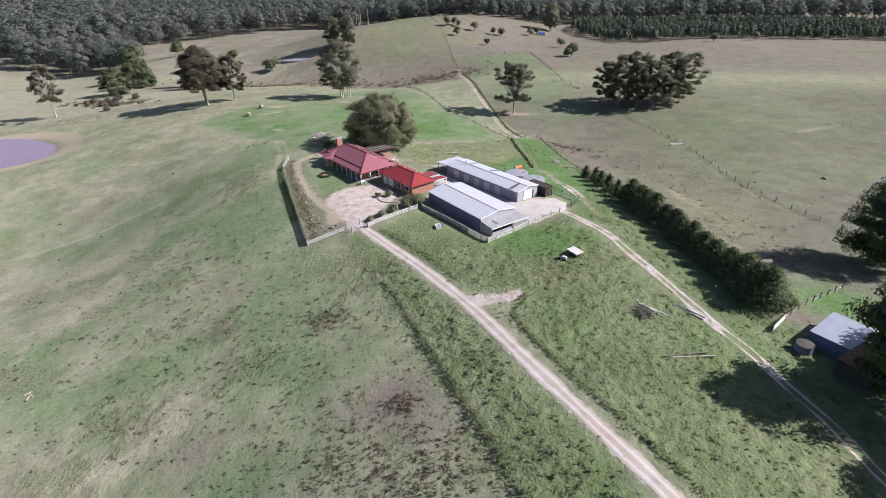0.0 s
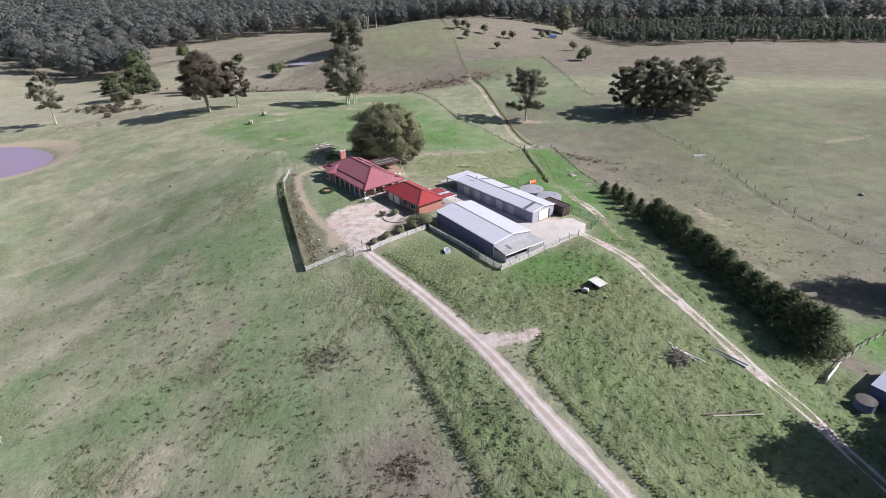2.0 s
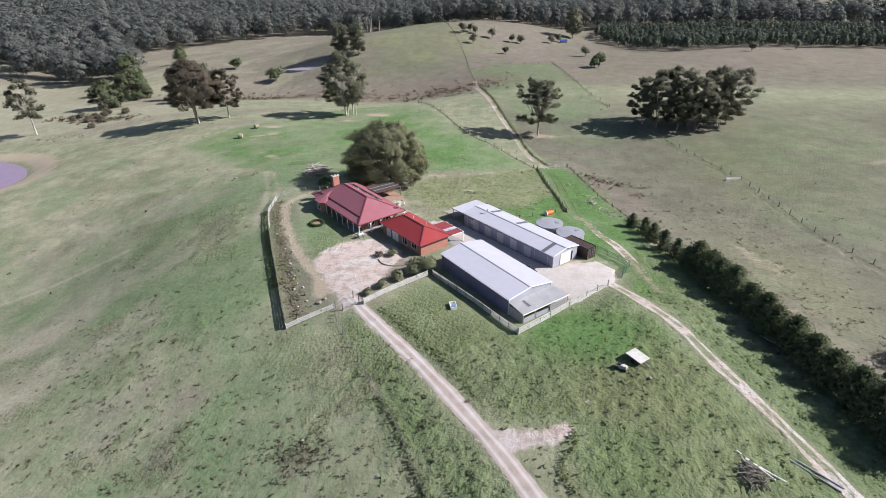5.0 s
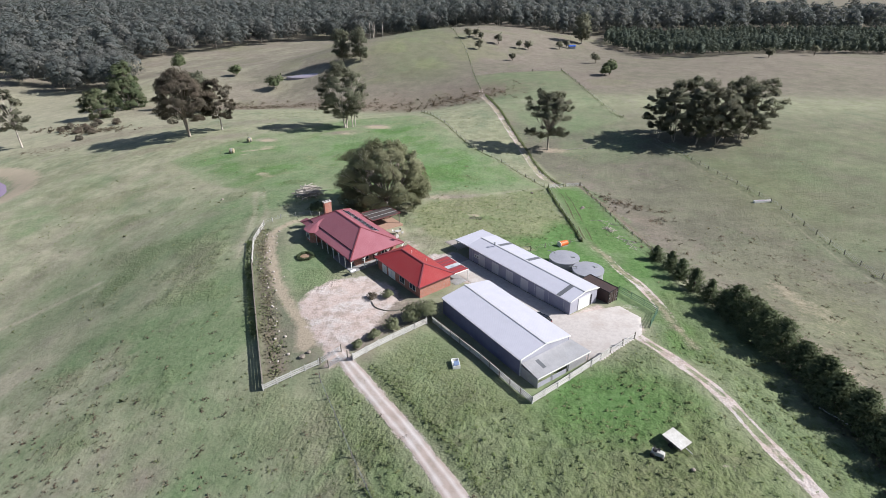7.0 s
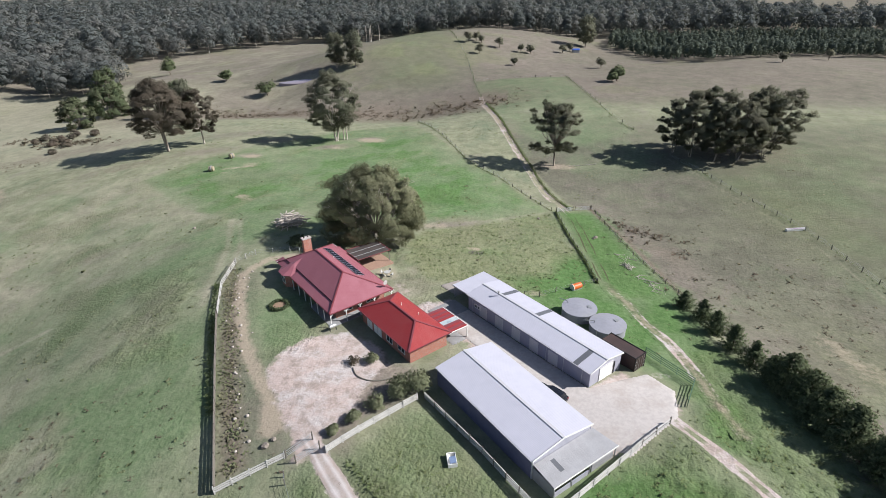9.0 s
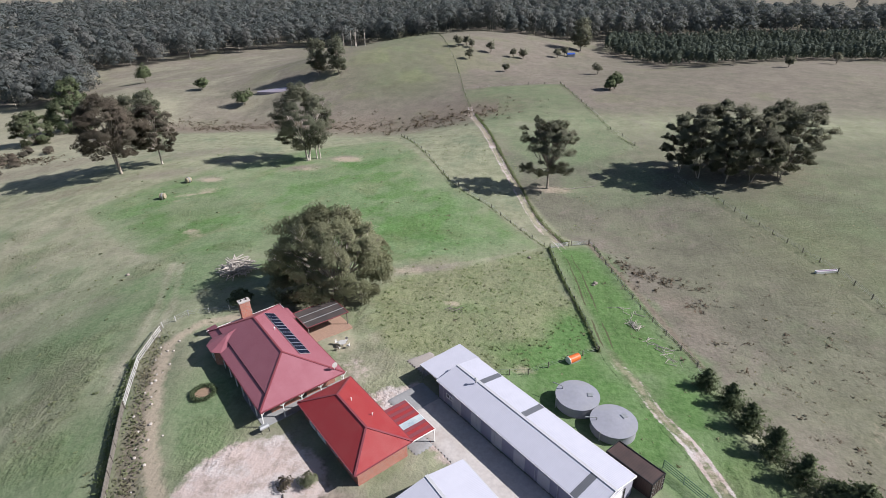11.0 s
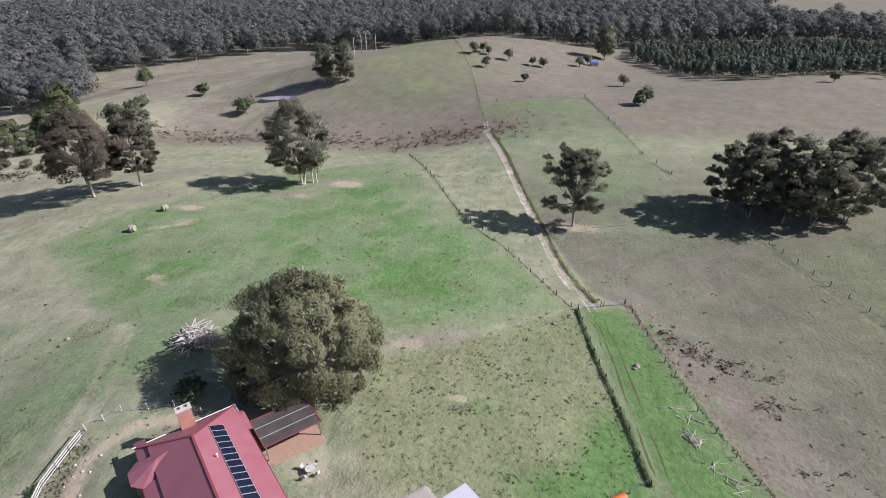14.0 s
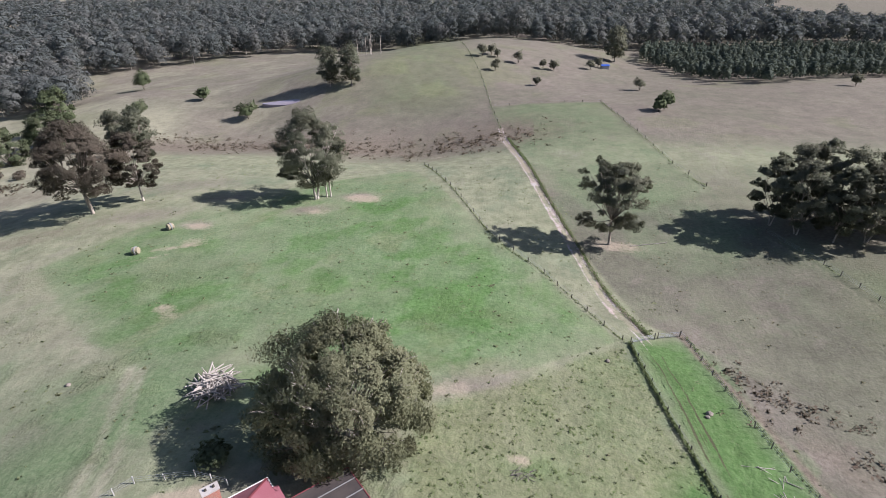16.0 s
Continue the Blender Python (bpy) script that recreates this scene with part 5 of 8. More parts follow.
def window(parent, v, u, z, w, h, side, label="white-framed window"):
    """A window on a wall; side is the way it faces: 'w', 'e', 's' or 'n'."""
    out = -1 if side in "ws" else 1
    def at(a0, a1, d0, d1, z0, z1):
        if side in "we":
            return block(*sorted((v + out * d0, v + out * d1)), u + a0, u + a1, z0, z1)
        return block(v + a0, v + a1, *sorted((u + out * d0, u + out * d1)), z0, z1)
    t = 0.09
    frame_ob = part("window", hull(at(-w / 2, w / 2, 0, 0.06, z, z + t), at(-w / 2, w / 2, 0, 0.06, z + h - t, z + h), at(-w / 2, -w / 2 + t, 0, 0.06, z + t, z + h - t), at(w / 2 - t, w / 2, 0, 0.06, z + t, z + h - t), at(-t / 2, t / 2, 0, 0.05, z + t, z + h - t)), WHITE, parent, label)
    for s in (-1, 1):
        part("pane", hull(at(*sorted((s * t / 2, s * (w / 2 - t))), 0.005, 0.03, z + t, z + h - t)), GLASS, frame_ob)
    return frame_ob


def gutter(parent, points, mat, w=0.13):
    part("gutter", hull(*[beam(a, b, w, 0.11) for a, b in zip(points, points[1:])]), mat, parent)


def build_house():
    house = thing("house", (OX, OY, FLOOR), "single-storey brick house, hipped faded-red roof and verandah", "house", turn=44.6)
    e, r, k = 2.8, 5.7, 0.476
    walls = part("wall", hull(block(1.9, 11.3, 1.9, 21.3, -0.3, 2.75)), BRICK, house)
    part("wall", hull(block(1.95, 3.4, 2.2, 20.4, 2.75, 3.3)), BRICK, house)
    part("verandah_floor", hull(block(0, 1.88, 0, 15.2, -0.3, 0.1), block(1.88, 12, 0, 1.88, -0.3, 0.1)), GREY_SLAB, house)
    st = 1.6 * k
    a, b = (6.0, 6.0, r), (6.1, 16.6, r)
    roof = part("roof", hull(slab([(1.6, 1.6, e + st), (6.0, 6.0, r), (6.1, 16.6, r), (1.6, 20.58, e + st)][::-1], 0.07)), RED_ROOF, house, "faded red corrugated roof")
    part("roof", hull(slab([(12.05, -0.05, e), (12.05, 22, e), b, a], 0.07)), RED_ROOF, house)
    part("roof", hull(slab([(0, -0.05, e), (12.05, -0.05, e), a], 0.07)), RED_ROOF_END, house)
    part("roof", hull(slab([(12.05, 22, e), (0.1, 22, e), b], 0.07)), RED_ROOF_END, house)
    part("verandah_roof", hull(slab([(0, 0.02, e - 0.06), (0, 15.3, e - 0.06), (1.66, 15.3, e + st - 0.15), (1.66, 1.66, e + st - 0.15)][::-1], 0.05)), RED_ROOF, house, "lower skirt of faded red roofing")
    part("verandah_roof", hull(slab([(0.3, 19.3, e - 0.1), (0.3, 22.9, e - 0.1), (1.66, 22.2, e + st - 0.17), (1.66, 19.3, e + st - 0.17)][::-1], 0.05)), RED_ROOF, house)
    # the roof step's shade is put into this dark red riser
    part("step_flashing", hull(block(1.56, 1.64, 1.7, 20.5, e + st - 0.2, e + st - 0.04)), SHADED_RED, house, "step between two roof levels, coloured dark for its shade")
    # bay with its half-hexagonal roof
    ring = [(0.0, 15.2), (-1.0, 16.3), (-1.0, 18.4), (0.0, 19.5), (2.2, 19.5), (2.2, 15.2)]
    inner = [(0.35, 15.5), (-0.55, 16.5), (-0.55, 18.2), (0.35, 19.2), (2.1, 19.2), (2.1, 15.5)]
    part("bay_wall", hull([[(x, y, -0.3) for x, y in inner], [(x, y, 2.72) for x, y in inner]]), BRICK, house)
    peak, back = (2.2, 17.35, 4.1), (4.1, 17.35, 4.55)
    bm = bmesh.new()
    low = [bm.verts.new((x, y, 2.78)) for x, y in [(2.3, 15.2)] + ring[:4] + [(2.3, 19.5)]]
    low[0].co.z = low[-1].co.z = 3.0
    tip, end = bm.verts.new(peak), bm.verts.new(back)
    for i in range(1, 4):
        bm.faces.new((low[i], low[i + 1], tip))
    bm.faces.new((low[0], low[1], tip, end))
    bm.faces.new((low[4], low[5], end, tip))
    res = bmesh.ops.extrude_face_region(bm, geom=list(bm.faces))
    for vert in [g for g in res["geom"] if isinstance(g, bmesh.types.BMVert)]:
        vert.co.z += 0.06
    part("bay_roof", bm, RED_ROOF, house)
    for v_, u_, ww in ((-0.56, 17.35, 1.4),):
        window(house, v_, u_, 0.8, ww, 1.4, "w")
    # back wing and ridge caps
    part("back_wing_roof", hull(slab([(11.6, 16.8, 2.95), (12.7, 16.8, 2.6), (12.7, 20.6, 2.6), (11.6, 20.6, 2.95)], 0.06)), RED_ROOF, house)
    caps = [((0, 0, e), a), ((12, 0, e), a), (a, b), ((12, 22, e), b), ((1.6, 20.6, e + st), b)]
    for p, q in caps:
        part("ridge_cap", hull(beam(Vector(p) + Vector((0, 0, 0.03)), Vector(q) + Vector((0, 0, 0.03)), 0.26, 0.05)), RED_TRIM, house)
    gutter(house, [(0, 15.2, e - 0.16), (-0.03, -0.06, e - 0.16), (12.1, -0.08, e - 0.1), (12.12, 16.8, e - 0.1)], RED_TRIM)
    gutter(house, [(0.1, 22.1, e - 0.06), (12.1, 22.1, e - 0.06), (12.12, 20.6, e - 0.06)], WHITE)
    for p in [(0.14, 0.14 + 2.45 * i) for i in range(7)] + [(3.0, 0.14), (5.6, 0.14), (8.4, 0.14), (11.8, 0.14)]:
        post = part("verandah_post", hull(block(p[0] - 0.06, p[0] + 0.06, p[1] - 0.06, p[1] + 0.06, 0.1, e - 0.2)), WHITE, house, "white timber verandah post")
        along = (0, 1) if p[0] < 1 and p[1] > 0.2 else (1, 0)
        for s in (-1, 1):
            foot, head_ = (p[0] + 0.06 * s * along[0], p[1] + 0.06 * s * along[1], e - 0.75), (p[0] + 0.6 * s * along[0], p[1] + 0.6 * s * along[1], e - 0.24)
            if foot[0] > 0 and foot[1] > 0 and head_[0] > 0 and head_[1] > 0:
                part("bracket", hull(beam(foot, head_, 0.05, 0.09)), WHITE, post)
    for u_ in (3.2, 6.4, 9.8, 13):
        window(house, 1.9, u_, 0.7, 1.5, 1.6, "w")
    for v_ in (4.2, 8.6):
        window(house, v_, 1.9, 0.7, 1.6, 1.6, "s")
    door = part("front_door", hull(block(6.0, 6.9, 1.82, 1.9, 0.1, 2.15)), DARK_TIMBER, house, "dark panelled front door")
    part("door_handle", hull(block(6.78, 6.84, 1.76, 1.82, 1.0, 1.15)), STEEL, door)
    for u_ in (5, 9, 13.2, 19.5):
        window(house, 11.3, u_, 0.9, 1.4, 1.2, "e")
    chimney = part("chimney", hull(block(5.5, 7.1, 20.7, 21.55, 2.4, 6.2)), PALE_BRICK, house, "salmon brick chimney with pale capping")
    part("cap", hull(block(5.4, 7.2, 20.6, 21.65, 6.2, 6.4)), CONCRETE, chimney)
    for x in (5.9, 6.7):
        part("flue", hull(rod((x, 21.12, 6.4), (x, 21.12, 6.6), 0.14, 0.12)), DARK_TIMBER, chimney)
    part("vent_pipe", hull(rod((7.6, 12.5, 4.7), (7.6, 12.5, 5.35), 0.06), rod((7.6, 12.5, 5.35), (7.6, 12.5, 5.45), 0.11, 0.11)), WHITE, house)
    # solar panels on the east slope
    slope = (r - e) / 5.95
    for i in range(12):
        u0 = 5.2 + i * 1.075
        def on(vv, uu, up):
            return (vv, uu, r - (vv - 6.05) * slope + up)
        tray = part("solar_panel", hull([[on(8.15, u0, 0.07), on(9.7, u0, 0.07), on(9.7, u0 + 1.04, 0.07), on(8.15, u0 + 1.04, 0.07)], [on(8.15, u0, 0.12), on(9.7, u0, 0.12), on(9.7, u0 + 1.04, 0.12), on(8.15, u0 + 1.04, 0.12)]]), ALLOY, house, "dark blue solar panel with silver frame")
        for v0, v1 in ((8.19, 9.66),):
            part("cell_field", hull([[on(v0, u0 + 0.05, 0.121), on(v1, u0 + 0.05, 0.121), on(v1, u0 + 0.99, 0.121), on(v0, u0 + 0.99, 0.121)], [on(v0, u0 + 0.05, 0.126), on(v1, u0 + 0.05, 0.126), on(v1, u0 + 0.99, 0.126), on(v0, u0 + 0.99, 0.126)]]), BLUE_CELL, tray)
    dish = part("satellite_dish", hull(rod((11.0, 0.75, 3.2), (11.0, 0.75, 4.1), 0.03), [[(11.0 + 0.02 * math.cos(t), 0.72 - 0.02, 4.15 + 0.02 * math.sin(t)) for t in [k_ * 0.5236 for k_ in range(12)]], [(11.0 + 0.4 * math.cos(t), 0.5, 4.2 + 0.45 * math.sin(t)) for t in [k_ * 0.5236 for k_ in range(12)]]]), GREY_WHITE, house, "grey satellite dish on a bent mast")
    # barbecue under the corner post
    bbq = thing("barbecue", (*yard(-0.1, -0.7), FLOOR), "covered barbecue trolley beside the verandah corner", "barbecue", turn=44.6)
    part("hood", hull([[(-0.6, -0.3, 0.8), (0.6, -0.3, 0.8), (0.6, 0.3, 0.8), (-0.6, 0.3, 0.8)], [(-0.6, -0.3, 1.0), (0.6, -0.3, 1.0), (0.6, 0.3, 1.0), (-0.6, 0.3, 1.0)], [(-0.5, -0.15, 1.2), (0.5, -0.15, 1.2), (0.5, 0.2, 1.2), (-0.5, 0.2, 1.2)]]), STEEL, bbq)
    for x in (-0.5, 0.5):
        for y in (-0.22, 0.22):
            part("leg", hull(block(x - 0.03, x + 0.03, y - 0.03, y + 0.03, 0, 0.8)), BLACK, bbq)
    return house


def build_pergola():
    ob = thing("pergola", (*yard(16.3, 15.5), FLOOR), "open pergola with smoked dark roof sheets behind the house", "pergola", turn=44.6)
    for x in (-3.4, 3.4):
        for y in (-2.3, 2.3):
            part("post", hull(block(x - 0.06, x + 0.06, y - 0.06, y + 0.06, -0.5, 2.32)), TIMBER, ob)
    part("roof", hull(slab([(-3.6, -2.6, 2.6), (3.6, -2.6, 2.45), (3.6, 2.6, 2.45), (-3.6, 2.6, 2.6)], 0.04)), SMOKED, ob, "smoked translucent roof sheeting")
    for y in (-2.6, -0.9, 0.9, 2.6):
        part("beam", hull(beam((-3.65, y, 2.66 if abs(y) > 2 else 2.64), (3.65, y, 2.51 if abs(y) > 2 else 2.49), 0.08, 0.08)), RED_TRIM if abs(y) > 2 else STEEL, ob)
    for x in (-3.62, 3.62):
        part("beam", hull(beam((x, -2.6, 2.6 - (x > 0) * 0.15), (x, 2.6, 2.6 - (x > 0) * 0.15), 0.1, 0.12)), RED_TRIM, ob)
    part("paving", hull(block(-3.6, 3.6, -3.4, 2.6, -0.4, 0.06)), plain("salmon_paving", (0.34, 0.22, 0.165), 0.9, vary=0.25, grain=4, at="position"), ob, "worn salmon paving")
    dryer = thing("garden_setting", (*yard(16.2, 8.6), FLOOR), "round garden table with chairs on bare earth", "table", turn=20)
    part("tabletop", hull(rod((0, 0, 0.7), (0, 0, 0.75), 0.6, 0.6, 16)), GREY_WHITE, dryer)
    part("pedestal", hull(rod((0, 0, 0), (0, 0, 0.7), 0.08, 0.06)), STEEL, dryer)
    for k in range(4):
        c = thing("garden_chair", (*yard(16.2 + 1.05 * math.cos(k * 1.57 + 0.5), 8.6 + 1.05 * math.sin(k * 1.57 + 0.5)), FLOOR), "pale metal garden chair beside the round table", "chair", "chairs round the garden table", turn=44.6 + 90 * k + 28)
        part("seat", hull(block(-0.22, 0.22, -0.22, 0.22, 0.42, 0.46)), GREY_WHITE, c)
        part("backrest", hull(block(0.18, 0.22, -0.22, 0.22, 0.46, 0.88)), GREY_WHITE, c)
        for x in (-0.2, 0.18):
            for y in (-0.2, 0.18):
                part("leg", hull(block(x, x + 0.03, y, y + 0.03, 0, 0.42)), STEEL, c)


def build_garage():
    ob = thing("garage_wing", (*yard(8.4, -8.5), FLOOR), "brick garage wing with a bright red hipped roof", "house", turn=44.6)
    x, y, e, r = 3.9, 7.35, 2.6, 4.4
    part("wall", hull(block(-x + 0.5, x - 0.5, -y + 0.5, y - 0.5, -0.3, e)), PALE_BRICK, ob, "salmon brick wall")
    a, b = (0, -3.6, r), (0, 3.5, r)
    for corners, mat in (([(-x, -y, e), a, b, (-x, y, e)][::-1], BRIGHT_RED), ([(x, -y, e), (x, y, e), b, a], BRIGHT_RED), ([(-x, -y, e), (x, -y, e), a], BRIGHT_RED_END), ([(x, y, e), (-x, y, e), b], BRIGHT_RED_END)):
        part("roof", hull(slab(corners, 0.07)), mat, ob, "bright red corrugated roof")
    for p, q in (((-x, -y, e), a), ((x, -y, e), a), (a, b), ((x, y, e), b), ((-x, y, e), b)):
        part("ridge_cap", hull(beam(Vector(p) + Vector((0, 0, 0.03)), Vector(q) + Vector((0, 0, 0.03)), 0.25, 0.05)), RED_TRIM, ob)
    gutter(ob, [(-x - 0.05, -y, e - 0.08), (-x - 0.05, y, e - 0.08), (x + 0.05, y + 0.03, e - 0.08), (x + 0.05, -y - 0.03, e - 0.08), (-x - 0.05, -y - 0.05, e - 0.08)], RED_TRIM)
    for k, (u_, w, h, z) in enumerate(((4.6, 1.5, 2.1, 0.05), (2.1, 2.2, 2.1, 0.05), (-1.3, 1.7, 2.1, 0.05), (-4.6, 1.9, 1.3, 0.75))):
        if k == 2:
            window(ob, -x + 0.5, u_, 0.5, 1.7, 1.6, "w")
        elif k == 3:
            window(ob, -x + 0.5, u_, z, w, h, "w")
        else:
            door = part("garage_door", hull(block(-x + 0.42, -x + 0.5, u_ - w / 2, u_ + w / 2, z, z + h)), WHITE, ob, "white sliding door panel")
            part("rail", hull(block(-x + 0.38, -x + 0.42, u_ - 0.04, u_ + 0.04, z, z + h)), ALLOY, door)
    for p in ((1.1, 1.9), (2.0, -1.6)):
        z = r - p[0] * (r - e) / x
        part("vent_pipe", hull(rod((*p, z - 0.1), (*p, z + 0.5), 0.06)), WHITE, ob)
    port = thing("carport", (*yard(13.9, -12.6), FLOOR), "lean-to carport with red and clear roof sheets", "carport", turn=44.6)
    strips = 12
    for k in range(strips):
        y0, y1 = -3.2 + k * 6.4 / strips, -3.2 + (k + 1) * 6.4 / strips
        mat = CLEAR_SHEET if k in (4, 5) else (RED_TRIM if k % 2 else BRIGHT_RED)
        part("roof_sheet", hull(slab([(-1.75, y0 + 0.01, 2.45), (1.8, y0 + 0.01, 2.3), (1.8, y1 - 0.01, 2.3), (-1.75, y1 - 0.01, 2.45)], 0.03)), mat, port, "clear plastic roof sheet" if k in (4, 5) else "")
    for y in (-3.1, 0, 3.1):
        part("post", hull(block(1.66, 1.76, y - 0.05, y + 0.05, -0.1, 2.24)), WHITE, port)
    part("fascia", hull(beam((1.8, -3.25, 2.24), (1.8, 3.25, 2.24), 0.06, 0.14), beam((-1.7, -3.22, 2.4), (1.78, -3.22, 2.25), 0.06, 0.14)), WHITE, port)


def build_long_shed():
    ob = thing("long_shed", (*yard(24.45, -22.5), FLOOR), "long white-grey steel shed with a low gabled roof", "shed", turn=44.6)
    x, y, e, r = 3.45, 12.8, 2.88, 3.5
    part("side_wall", hull(block(-x, -x + 0.12, -y, y, -0.2, e)), SHADED_ZINC_WALL_Y, ob)
    part("side_wall", hull(block(x - 0.12, x, -y, y, -1.2, e)), SHADED_ZINC_WALL_Y, ob)
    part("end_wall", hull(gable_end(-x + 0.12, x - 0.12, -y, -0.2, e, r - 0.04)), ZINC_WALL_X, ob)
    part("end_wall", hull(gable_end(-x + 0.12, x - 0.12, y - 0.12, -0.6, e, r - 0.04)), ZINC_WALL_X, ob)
    o = 0.18
    bays = [-13.0, -10.6, -9.9, -4, 1.2, 2.0, 8.0, 8.9, 13.0]
    def west(y0, y1, up=0.0):
        return slab([(-x - o, y0, e - 0.02 + up), (-x - o, y1, e - 0.02 + up), (0, y1, r + up), (0, y0, r + up)][::-1], 0.05)
    def east(y0, y1, up=0.0):
        return slab([(x + o, y0, e - 0.02 + up), (x + o, y1, e - 0.02 + up), (0, y1, r + up), (0, y0, r + up)], 0.05)
    part("roof", hull(west(-13.0, 13.0)), ZINC, ob, "pale zinc roof slope")
    part("roof", hull(east(-13.0, 13.0)), ZINC, ob, "pale zinc roof slope")
    for side_, y0 in (("w", -10.7), ("e", 7.9), ("e", 0.3)):
        part("skylight", hull((west if side_ == "w" else east)(y0, y0 + 0.85, 0.012)), SKYLIGHT, ob, "dark weathered skylight strip")
    part("ridge_cap", hull(beam((0, -13.05, r + 0.03), (0, 13.05, r + 0.03), 0.4, 0.05)), ZINC_TRIM, ob)
    part("barge", hull(beam((-x - o, -13.02, e - 0.04), (0, -13.02, r), 0.05, 0.2), beam((x + o, -13.02, e - 0.04), (0, -13.02, r), 0.05, 0.2)), WHITE, ob)
    for s in (-1, 1):
        gutter(ob, [(s * (x + o + 0.05), -13, e - 0.1), (s * (x + o + 0.05), 13, e - 0.1)], ZINC_TRIM)
    door = part("roller_door", hull(*[block(-1.35, 1.5, -y - 0.05 - 0.012 * (k % 2), -y - 0.005, 0.0 + k * 0.2, 0.2 + k * 0.2) for k in range(12)]), WHITE, ob, "white ribbed roller door")
    part("door_frame", hull(block(-1.45, -1.35, -y - 0.08, -y, 0, 2.5), block(1.5, 1.6, -y - 0.08, -y, 0, 2.5), block(-1.45, 1.6, -y - 0.08, -y, 2.4, 2.52)), ZINC_TRIM, door)
    # black panel stands in for the unlit gap beside the roller door
    part("side_door", hull(block(1.75, 2.1, -y - 0.04, -y, 0, 2.1)), BLACK, ob, "narrow doorway, its dark inside a black panel")
    for u_ in (9.0, 5.2, 1.4, -2.4, -6.2):
        part("side_door", hull(block(-x - 0.05, -x, u_ - 0.9, u_ + 0.9, 0, 2.2)), ZINC_TRIM, ob, "grey steel sliding door")
    for u_ in (10.8, 10.0):
        window(ob, -x, u_, 1.1, 0.7, 0.7, "w")
    for k in range(8):
        u_ = -11.5 + k * 3.3
        part("downpipe", hull(rod((-x - 0.08, u_, 0), (-x - 0.08, u_, e - 0.1), 0.04, 0.04, 6)), ZINC_TRIM, ob)
    part("roof_vent", hull(rod((-0.5, 8.6, 3.6), (-0.5, 8.6, 4.25), 0.12), rod((-0.5, 8.6, 4.25), (-0.5, 8.6, 4.35), 0.24, 0.05)), STEEL, ob)
    lean = thing("open_lean_to", (*yard(25.0, -7.3), FLOOR), "open lean-to with flat pale roof at the shed end", "shed", turn=44.6)
    part("roof", hull(slab([(-3.65, -2.3, 2.42), (3.65, -2.3, 2.42), (3.65, 2.3, 2.3), (-3.65, 2.3, 2.3)], 0.05)), ZINC, lean)
    for px in (-3.4, 0, 3.4):
        part("post", hull(block(px - 0.05, px + 0.05, 2.0, 2.1, -0.6, 2.25)), STEEL, lean)
    part("fascia", hull(beam((-3.68, -2.3, 2.34), (-3.68, 2.34, 2.22), 0.05, 0.16), beam((-3.68, 2.34, 2.22), (3.68, 2.34, 2.22), 0.05, 0.16)), ZINC_TRIM, lean)
    part("back_wall", hull(block(3.5, 3.6, -2.2, 2.2, -0.8, 2.3)), SHADED_ZINC_WALL_Y, lean)
    pad = [yard(*p) for p in ((22.1, -0.5), (26.3, -0.6), (26.3, -4.8), (22.1, -4.8))]
    patch("timber_deck", pad, plain("worn_grey_deck", (0.3, 0.27, 0.25), 0.9, vary=0.2), "worn grey slab beyond the lean-to", 0.12)


